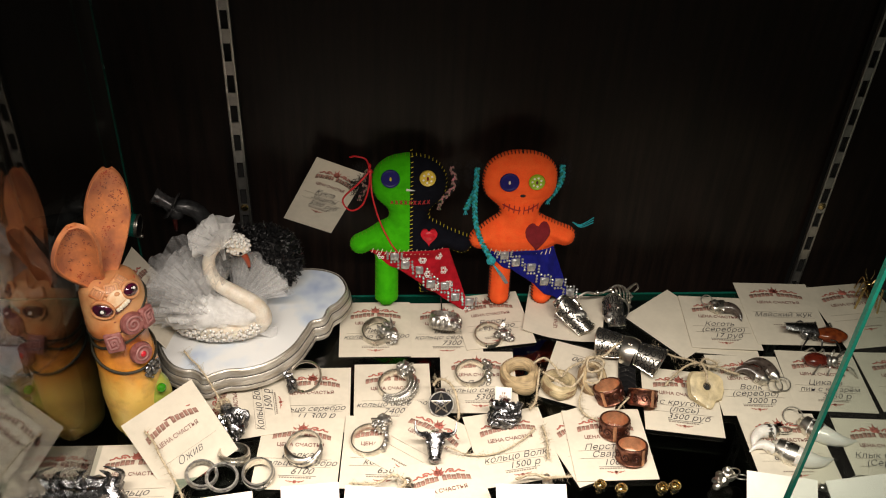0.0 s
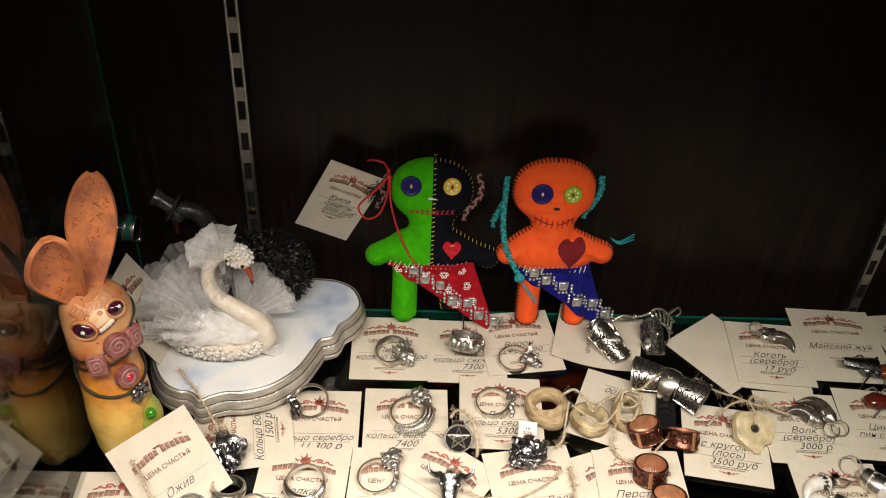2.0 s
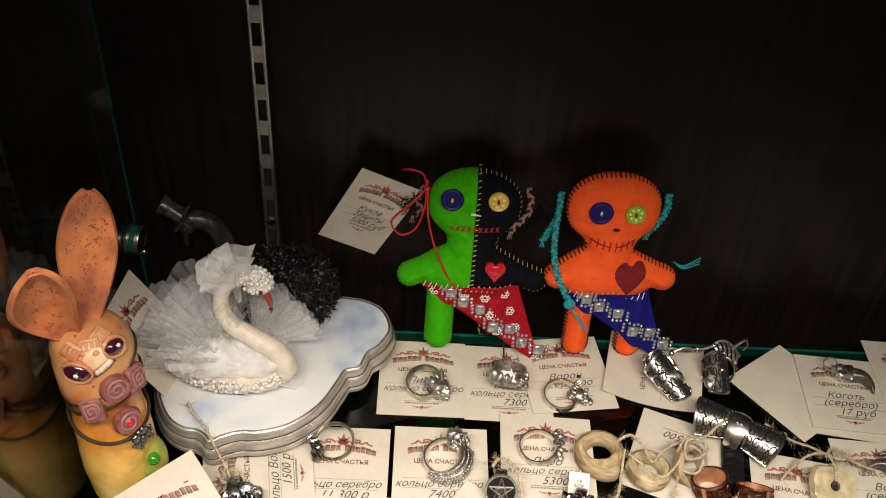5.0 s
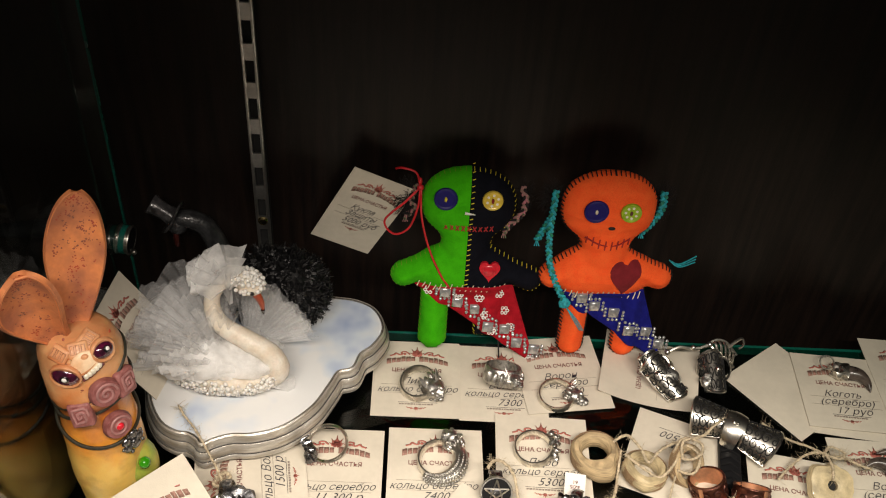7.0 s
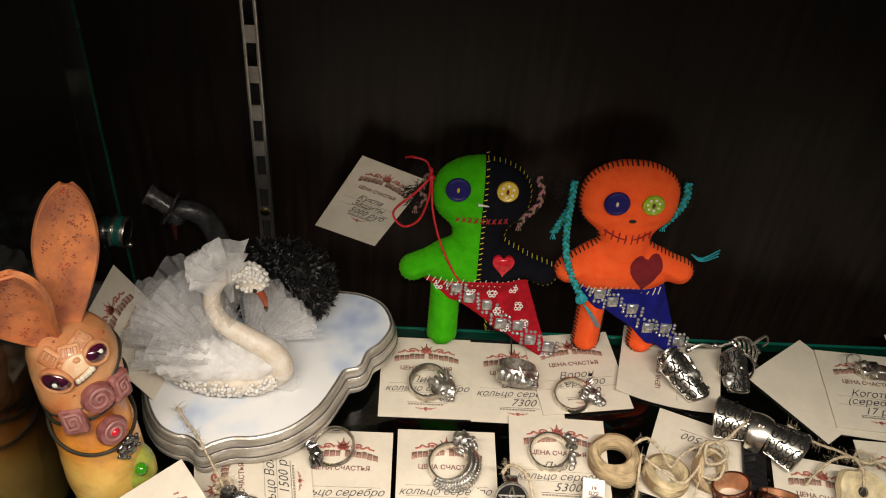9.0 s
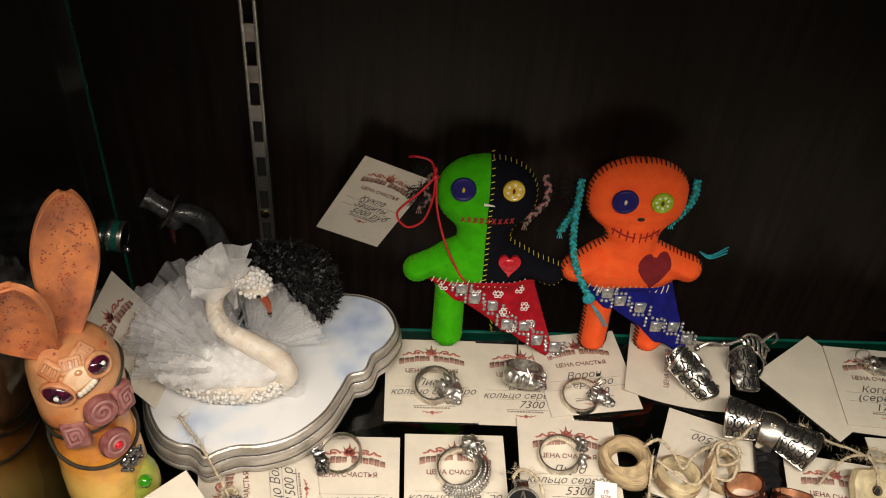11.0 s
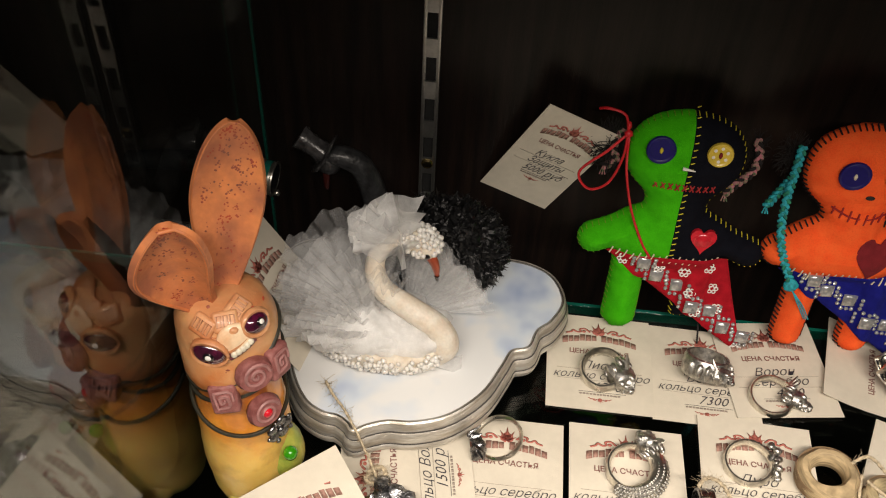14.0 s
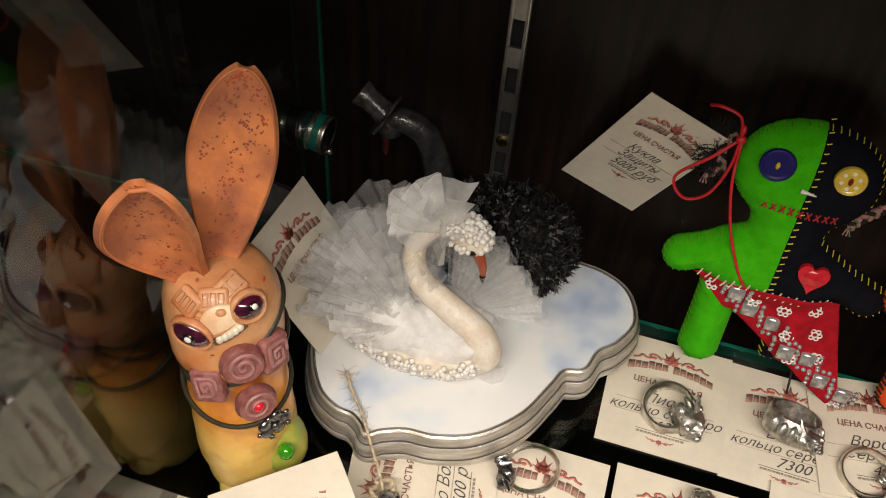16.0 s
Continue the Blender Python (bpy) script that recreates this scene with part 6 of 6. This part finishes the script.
def pierced_shell(ob, m, R0, R1, ln, a0, a1, n, seed):
    """A smooth, tapered half tube of silver with a raised rim; black scrolls laid on it paint the shade of piercings.
    """
    rng = random.Random(seed)

    def at(u, v, lift=0.0):
        r = R0 + (R1 - R0) * v + lift
        a = radians(a0 + (a1 - a0) * u)
        return Vector((ln * (v - 0.5) * (1 - 0.10 * math.cos(2 * math.pi * u)), r * math.cos(a), r * math.sin(a)))
    body = part("shell", xf(sheet(lambda u, v: at(u, v), 26, 10, 0.0007), m), "silver", ob, "smooth silver shell")
    rims = [tube([at(k / 20, v, 0.0002) for k in range(21)], 0.0008, 6) for v in (0.0, 1.0)]
    rims += [tube([at(u, k / 8, 0.0002) for k in range(9)], 0.0008, 6) for u in (0.0, 1.0)]
    part("rim", xf(merge(*rims), m), "silver", body, "raised silver rim")
    rows = max(2, n // 6)
    for k in range(n):
        cu, cv, d = (k // rows + 0.5) / math.ceil(n / rows), (k % rows + 0.5) / rows, rng.choice((-1, 1))
        pts = []
        for i in range(12):
            w = i / 11
            rr = 1.10 * (1 - 0.85 * w)
            q = d * w * 8.5 + 2.4 * k
            pts.append(at(min(0.97, max(0.03, cu + rr * math.cos(q) * 0.55 / math.ceil(n / rows))), min(0.94, max(0.06, cv + rr * math.sin(q) * 0.55 / rows)), 0.0008))
        # black strip over the silver, for the shade seen through an opening
        part("piercing_shade", xf(tube(pts, [0.00040 - 0.000015 * i for i in range(12)], 5), m), "shade_black", body, "black scroll laid on as the shade of a piercing")


o = root("armour_ring", pose(0.1475, 0.4385, 0.0095, 0, 0, -31), "jointed silver armour ring of pierced scrollwork", "ring", "rings")
pierced_shell(o, pose(0.0135, 0, 0, 0, 6, 0), 0.0080, 0.0108, 0.017, -10, 190, 24, 2)
pierced_shell(o, pose(-0.0135, 0, 0, 0, -6, 8), 0.0108, 0.0080, 0.017, -10, 190, 24, 5)
part("joint", xf(sheet(lambda u, v: Vector((0.0075 * (v - 0.5) * (1.5 - abs(u - 0.5)), (0.0104 + 0.0008 * math.sin(v * math.pi)) * math.cos(radians(-10 + 200 * u)), (0.0104 + 0.0008 * math.sin(v * math.pi)) * math.sin(radians(-10 + 200 * u)))), 20, 6, 0.0009), Matrix()), "silver", o, "smooth silver joint")
for e in (-1, 1):
    part("rivet", blob((0.001 * e, -0.0030, 0.0108), (0.0011, 0.0011, 0.0009), 2), "silver", o)


def ladder(o, a_pts, b_pts, ribs, r, m="silver"):
    """Two flowing rails joined by curved ribs, as a pierced plate."""
    a, b = spline(a_pts, 8), spline(b_pts, 8)
    part("rail", tube(a, r, 7), m, o)
    part("rail", tube(b, r, 7), m, o)
    for k in range(ribs):
        w = (k + 0.5) / ribs
        p, q = a[int(w * (len(a) - 1))], b[int(min(1, w * 0.92 + 0.06) * (len(b) - 1))]
        mid = (p + q) / 2 + Vector((0, 0, 0.0022))
        part("curved_bar", tube(spline([p, mid, q], 4), r * 0.8, 6), m, o)


o = root("armour_ring", Matrix(), "openwork silver knuckle ring of branching bars by the doll", "ring", "rings")
pierced_shell(o, pose(0.1165, 0.4755, 0.0080, 0, 22, -48), 0.0078, 0.0060, 0.026, -5, 185, 24, 7)
pierced_shell(o, pose(0.1095, 0.4830, 0.0125, 0, 30, -60), 0.0052, 0.0066, 0.012, 0, 180, 12, 8)
part("plate", blob((0.1195, 0.4735, 0.0120), (0.0058, 0.0048, 0.0026), 3, 0.0016, 300, (20, 25, -40)), "old_silver", o)
part("plate", blob((0.1090, 0.4815, 0.0155), (0.0044, 0.0040, 0.0022), 3, 0.0016, 300, (20, 25, -40)), "old_silver", o)
for k in range(4):
    part("scroll", tube(spline([(0.1130 + 0.004 * k, 0.4840 - 0.005 * k, 0.0165 - 0.003 * k), (0.1170 + 0.004 * k, 0.4850 - 0.005 * k, 0.0170 - 0.003 * k), (0.1200 + 0.003 * k, 0.4810 - 0.004 * k, 0.0150 - 0.003 * k), (0.1175 + 0.003 * k, 0.4780 - 0.004 * k, 0.0140 - 0.003 * k)], 5), [0.0011 - 0.00004 * i for i in range(16)], 6), "silver", o)
part("ring_loop", xf(band_ring(0.0088, round_prof(0.0026, 0.0012), 32), pose(0.1165, 0.4790, 0.0086, 60, 0, 40)), "silver", o)
o = root("armour_ring", Matrix(), "openwork silver knuckle ring with a curled spur", "ring", "rings")
pierced_shell(o, pose(0.1465, 0.4800, 0.0085, 0, 20, -88), 0.0066, 0.0052, 0.023, -5, 185, 20, 9)
ladder(o, [(0.1430, 0.4930, 0.0190), (0.1490, 0.4960, 0.0210), (0.1550, 0.4950, 0.0200), (0.1610, 0.4900, 0.0150)],
       [(0.1460, 0.4880, 0.0150), (0.1510, 0.4890, 0.0150), (0.1560, 0.4880, 0.0130), (0.1600, 0.4860, 0.0090)], 6, 0.0010)
part("spur", tube(spline([(0.1560, 0.4930, 0.0180), (0.1600, 0.4950, 0.0210), (0.1640, 0.4965, 0.0225), (0.1650, 0.4940, 0.0205), (0.1620, 0.4920, 0.0185)], 5), [0.0017 - 0.00005 * i for i in range(21)], 8, flat=0.7), "silver", o)
part("crossbar", tube(spline([(0.1200, 0.4890, 0.0165), (0.1270, 0.4910, 0.0190), (0.1350, 0.4910, 0.0180), (0.1440, 0.4930, 0.0190)], 5), 0.0010, 7), "silver", o)
for p in ((0.1200, 0.4890, 0.0165), (0.1350, 0.4912, 0.0188), (0.1450, 0.4935, 0.0196), (0.1480, 0.4795, 0.0142)):
    part("bead", blob(p, (0.0018, 0.0018, 0.0018), 2), "silver", o)
part("plate", blob((0.1440, 0.4745, 0.0090), (0.0060, 0.0050, 0.0030), 3, 0.0018, 300, (30, 0, 0)), "old_silver", o)
part("ring_loop", xf(band_ring(0.0088, round_prof(0.0026, 0.0012), 32), pose(0.1480, 0.4840, 0.0086, 65, 0, -10)), "silver", o)


def claw(o, pts, r, m="pearl_white"):
    p = spline(pts, 7)
    k = len(p)
    return part("claw", tube(p, [r * (1 - (i / (k - 1)) ** 1.6) + 0.0003 for i in range(k)], 12), m, o)


def jump_ring(o, at, r=0.0036, rot=(30, 0, 0), m="silver"):
    return part("jump_ring", xf(band_ring(r, round_prof(0.0009, 0.0009), 28), pose(*at, *rot)), m, o, "round wire loop")


# claw pendant on the folded card
o = root("claw_pendant", pose(0.2260, 0.4885, 0.0055, 0, 0, -14), "claw pendant in an ornate silver cap", "pendant", "pendants")
claw(o, [(0.004, 0, 0.001), (0.010, -0.001, 0.002), (0.015, -0.004, 0.000), (0.017, -0.009, -0.002)], 0.0042, "claw_horn")
part("cap", blob((0, 0, 0.001), (0.0068, 0.0056, 0.0050), 3, 0.0022, 380), "silver", o, "cast silver cap")
jump_ring(o, (-0.0085, 0.003, 0.003))
# wolf-claw pendants
for x, y, rz, fl in ((0.2400, 0.4235, -28, 1), (0.2290, 0.4190, -4, 1)):
    o = root("claw_pendant", pose(x, y, 0.0070, 0, 0, rz), "dark claw pendant with a polished silver cap", "pendant", "pendants")
    claw(o, [(0.006 if fl < 0 else 0.004, -0.004, 0.0), (-0.002, 0.001, 0.002), (-0.009, 0.002, 0.002), (-0.016, -0.002, 0.0)], 0.0044, "claw_horn")
    part("cap", tube([(0.0010, -0.0020, 0.0), (0.0055, -0.0050, 0.0), (0.0085, -0.0072, 0.0)], [0.0048, 0.0044, 0.0016], 14), "silver", o, "polished silver cap")
    jump_ring(o, (0.0115, -0.0100, 0.0), 0.0044, (20, 0, 0))
# pearl claws
for x, y, rz, s in ((0.2215, 0.3700, 200, 0.8), (0.2500, 0.3690, -40, 1.15), (0.2270, 0.3510, -30, 1.2), (0.2190, 0.3560, 160, 0.6)):
    o = root("claw_pendant", pose(x, y, 0.0066, 0, 0, rz), "white pearly claw pendant with a silver cap", "pendant", "pendants")
    claw(o, [(-0.002 * s, 0.001, 0.0), (0.008 * s, 0.000, 0.001), (0.016 * s, 0.003 * s, 0.0), (0.022 * s, 0.010 * s, -0.002)], 0.0056 * s)
    part("cap", tube([(-0.0090 * s, 0.0030 * s, 0.0), (-0.0060 * s, 0.0022 * s, 0.0), (0.0010 * s, 0.0004, 0.0), (0.004 * s, 0.0, 0.0)], [0.0014 * s, 0.0050 * s, 0.0064 * s, 0.0062 * s], 16), "silver", o, "polished silver cap")
    jump_ring(o, (-0.0125 * s, 0.0040 * s, 0.0), 0.0048 * s, (25, 0, 0))


def insect(name, x, y, z, rz, m_body, m_leg, label, ln=0.022, wd=0.0062, legs=6):
    o = root(name, pose(x, y, z, 0, 0, rz), label, "insect brooch", "insect brooches")
    part("abdomen", blob((-ln * 0.22, 0, 0), (ln * 0.36, wd, wd * 0.72), 3, 0.0004, 300), m_body, o, "polished amber body")
    part("head", blob((ln * 0.28, 0, 0), (ln * 0.14, wd * 0.62, wd * 0.6), 3, 0.0008, 400), m_leg, o)
    part("thorax", blob((ln * 0.12, 0, 0.0004), (ln * 0.10, wd * 0.8, wd * 0.66), 2, 0.0006, 400), m_leg, o)
    for k in range(legs):
        e = 1 if k % 2 else -1
        j = k // 2 - 1
        part("leg", tube(spline([(j * ln * 0.18 + ln * 0.05, e * wd * 0.7, 0), (j * ln * 0.30 + ln * 0.05, e * wd * 1.45, 0.0026), (j * ln * 0.42 + ln * 0.03, e * wd * 1.9, -z + 0.003)], 5), 0.00060, 5), m_leg, o)
    for e in (-1, 1):
        part("antenna", tube(spline([(ln * 0.36, e * 0.0012, 0.001), (ln * 0.5, e * 0.003, 0.004), (ln * 0.62, e * 0.003, 0.006)], 5), 0.00035, 5), m_leg, o)
    return o


o = insect("insect_brooch", 0.2900, 0.4565, 0.0075, 172, "amber", "dark_silver", "long-winged insect brooch with an amber abdomen", 0.034, 0.0068)
part("wing", xf(sheet(lambda u, v: Vector((0.004 + 0.022 * v, (u - 0.5) * 0.012 * (1 - 0.5 * v) , 0.005 + 0.002 * math.sin(u * math.pi))), 8, 8, 0.0006), Matrix()), "dark_silver", o, "veined dark wing cases")
insect("insect_brooch", 0.2830, 0.4315, 0.0062, -8, "dark_red_stone", "old_silver", "spider brooch with a dark red glass body", 0.024, 0.0060, 8)
o = insect("insect_brooch", 0.3440, 0.5000, 0.0140, 70, "gold", "gold", "brass grasshopper figure perched on a card", 0.024, 0.0036)
part("hind_leg", merge(*[tube([(-0.004, e * 0.003, 0.001), (-0.012, e * 0.006, 0.009), (-0.014, e * 0.008, -0.012)], 0.0008, 6) for e in (-1, 1)]), "gold", o)

# front row: small charms on loops
for x, y, m in ((0.1050, 0.3290, "gold"), (0.1170, 0.3260, "gold"), (0.1410, 0.3260, "gold"), (0.1490, 0.3270, "gold")):
    o = root("skull_charm", pose(x, y, 0.0085, 20, 0, random.uniform(-20, 20)), "small gilt skull charm on a loop", "charm", "skull charms")
    part("skull", merge(blob((0, 0, 0), (0.0034, 0.0032, 0.0036), 3, 0.0008, 400), blob((0, -0.0018, -0.0034), (0.0022, 0.0016, 0.0020), 2)), m, o)
    # black blobs paint the shade of the hollow eyes
    part("socket_shade", merge(*[blob((e * 0.0013, -0.0028, 0.0002), (0.0009, 0.0006, 0.0009), 1) for e in (-1, 1)]), "shade_black", o)
    part("collar", xf(band_ring(0.0022, round_prof(0.0012, 0.0010), 16), pose(0, 0, 0.0036)), m, o)
for x, y, s in ((0.1790, 0.3330, 1.0), (0.1850, 0.3370, 0.9), (0.2190, 0.3240, 0.9), (0.2440, 0.3230, 1.1), (0.2540, 0.3260, 1.0), (0.2720, 0.3250, 1.1), (-0.0060, 0.3330, 0.8), (0.0760, 0.3330, 0.8)):
    o = root("silver_charm", pose(x, y, 0.0070, 0, 0, random.uniform(0, 360)), "silver charm with a wire loop at the shelf's front", "charm", "silver charms")
    part("drop", merge(blob((0, 0, 0), (0.0048 * s, 0.0040 * s, 0.0036 * s), 3, 0.0024, 330, seed=x * 50), blob((0.005 * s, 0.002, 0), (0.0030 * s, 0.0026, 0.0024), 2, 0.001, 300)), "silver", o)
    jump_ring(o, (-0.0085 * s, 0.001, 0.001), 0.0042 * s, (30, 10, 0))

# ---- twine ----


def cord(label, pts, r=0.0009, fray=True):
    p = spline(pts, 12)
    bm = twisted(p, r * 0.66, 3, 340.0, 5, 0.00014)
    rng = random.Random(len(pts) + int(abs(p[0].x) * 1e4))
    fz = []
    for _ in range(190 if fray else 0):
        q = rng.choice(p)
        d = Vector([rng.uniform(-1, 1) for _ in range(3)]).normalized() * rng.uniform(0.0012, 0.0055)
        fz.append(tube([q, q + d * 0.5 + Vector([rng.uniform(-0.0006, 0.0006) for _ in range(3)]), q + d], rng.uniform(0.00004, 0.00008), 3))
    if fz:
        bm = merge(bm, *fz)
    ob = new("twine", finish(bm, "twine"))
    return tagged(ob, label, "twine", "pieces of twine")


cord("loose jute twine hanging over the tied tag", [(-0.1680, 0.3720, 0.0200), (-0.1620, 0.3690, 0.0215), (-0.1530, 0.3590, 0.0205), (-0.1480, 0.3500, 0.0190), (-0.1420, 0.3420, 0.0140), (-0.1360, 0.3350, 0.0060), (-0.1320, 0.3250, 0.0050)], 0.0011)
cord("jute twine running off the plaque onto a ring", [(-0.1460, 0.4290, 0.0262), (-0.1420, 0.4230, 0.0262), (-0.1345, 0.4140, 0.0262), (-0.1270, 0.4040, 0.0230), (-0.1210, 0.3970, 0.0150), (-0.1175, 0.3910, 0.0130)], 0.0009)
cord("frayed knot of jute twine on a ring", [(-0.1230, 0.3960, 0.0120), (-0.1180, 0.3980, 0.0140), (-0.1150, 0.3940, 0.0150), (-0.1190, 0.3900, 0.0140), (-0.1230, 0.3930, 0.0120), (-0.1200, 0.3990, 0.0110)], 0.0013)
cord("jute twine bow on the signet ring", [(0.0120, 0.4040, 0.0170), (0.0150, 0.4070, 0.0190), (0.0200, 0.4060, 0.0190), (0.0250, 0.4020, 0.0150), (0.0275, 0.3930, 0.0080), (0.0270, 0.3850, 0.0060)], 0.0012)
cord("jute twine trailing down a price card", [(0.0830, 0.4210, 0.0130), (0.0800, 0.4080, 0.0090), (0.0775, 0.3980, 0.0065), (0.0730, 0.3920, 0.0065)], 0.0011)
cord("jute twine along the bull ring's card", [(0.0180, 0.3600, 0.0100), (0.0320, 0.3555, 0.0070), (0.0480, 0.3570, 0.0066), (0.0640, 0.3660, 0.0066), (0.0740, 0.3760, 0.0066)], 0.0007)
cord("jute twine lying down a price card", [(0.0790, 0.3780, 0.0066), (0.0800, 0.3660, 0.0066), (0.0785, 0.3520, 0.0066)], 0.0010)
cord("jute twine binding the horn rings", [(0.0780, 0.4250, 0.0130), (0.0870, 0.4290, 0.0150), (0.0930, 0.4210, 0.0150), (0.0960, 0.4130, 0.0140), (0.1020, 0.4190, 0.0150), (0.1100, 0.4250, 0.0140), (0.1190, 0.4270, 0.0160), (0.1280, 0.4300, 0.0160), (0.1360, 0.4370, 0.0170), (0.1450, 0.4430, 0.0180)], 0.0012)
cord("jute twine looping round the horn rings", [(0.0850, 0.4190, 0.0120), (0.0930, 0.4100, 0.0130), (0.1010, 0.4060, 0.0110), (0.1090, 0.4120, 0.0140), (0.1160, 0.4220, 0.0170), (0.1230, 0.4170, 0.0160), (0.1190, 0.4080, 0.0130), (0.1110, 0.4100, 0.0120)], 0.0012)
cord("tangled jute twine on a wooden ring", [(0.1100, 0.4190, 0.0150), (0.1160, 0.4260, 0.0180), (0.1250, 0.4230, 0.0180), (0.1220, 0.4150, 0.0180), (0.1140, 0.4140, 0.0170), (0.1150, 0.4230, 0.0190), (0.1240, 0.4270, 0.0180)], 0.0012)
cord("jute twine hanging in a loop over copper rings", [(0.1100, 0.4080, 0.0100), (0.1060, 0.3970, 0.0060), (0.1080, 0.3880, 0.0050), (0.1160, 0.3830, 0.0050), (0.1250, 0.3850, 0.0060), (0.1310, 0.3900, 0.0100), (0.1370, 0.3950, 0.0120)], 0.0009)
cord("jute twine tied through the bone pendant", [(0.1660, 0.4110, 0.0060), (0.1740, 0.4180, 0.0080), (0.1830, 0.4230, 0.0120), (0.1900, 0.4210, 0.0160), (0.1920, 0.4130, 0.0165), (0.1915, 0.4060, 0.0130)], 0.0010)
cord("jute twine bow by the bone pendant", [(0.1900, 0.4200, 0.0150), (0.1960, 0.4270, 0.0140), (0.2040, 0.4250, 0.0120), (0.2000, 0.4200, 0.0130), (0.1920, 0.4200, 0.0160), (0.1840, 0.4270, 0.0140), (0.1770, 0.4330, 0.0110), (0.1700, 0.4400, 0.0100), (0.1650, 0.4440, 0.0110)], 0.0010)
cord("jute twine ends by claw pendants", [(0.1930, 0.4200, 0.0150), (0.2030, 0.4230, 0.0110), (0.2110, 0.4200, 0.0090), (0.2180, 0.4180, 0.0080)], 0.0010)
cord("jute twine across the shelf's front", [(-0.0400, 0.3360, 0.0080), (-0.0250, 0.3340, 0.0100), (-0.0150, 0.3380, 0.0120), (-0.0080, 0.3330, 0.0120), (-0.0120, 0.3270, 0.0130)], 0.0012)
cord("jute twine tuft on front tags", [(0.0560, 0.3330, 0.0120), (0.0660, 0.3360, 0.0120), (0.0760, 0.3350, 0.0100), (0.0900, 0.3370, 0.0080)], 0.0012)
# dark scabbard lying between cards
o = root("dark_strap", pose(0.1440, 0.4260, 0.0045, 0, 0, 78), "black braided leather strap between cards", "strap")
part("strap", xf(box(-0.020, 0.020, -0.0058, 0.0058, -0.0020, 0.0020, 0.0012), Matrix()), "black_enamel", o)
part("weave", merge(*[tube([(-0.018 + 0.0045 * k, -0.0052, 0.0021), (-0.0158 + 0.0045 * k, 0.0, 0.0026), (-0.018 + 0.0045 * k, 0.0052, 0.0021)], 0.0007, 5) for k in range(9)]), "black_enamel", o, "raised plaited ridges")
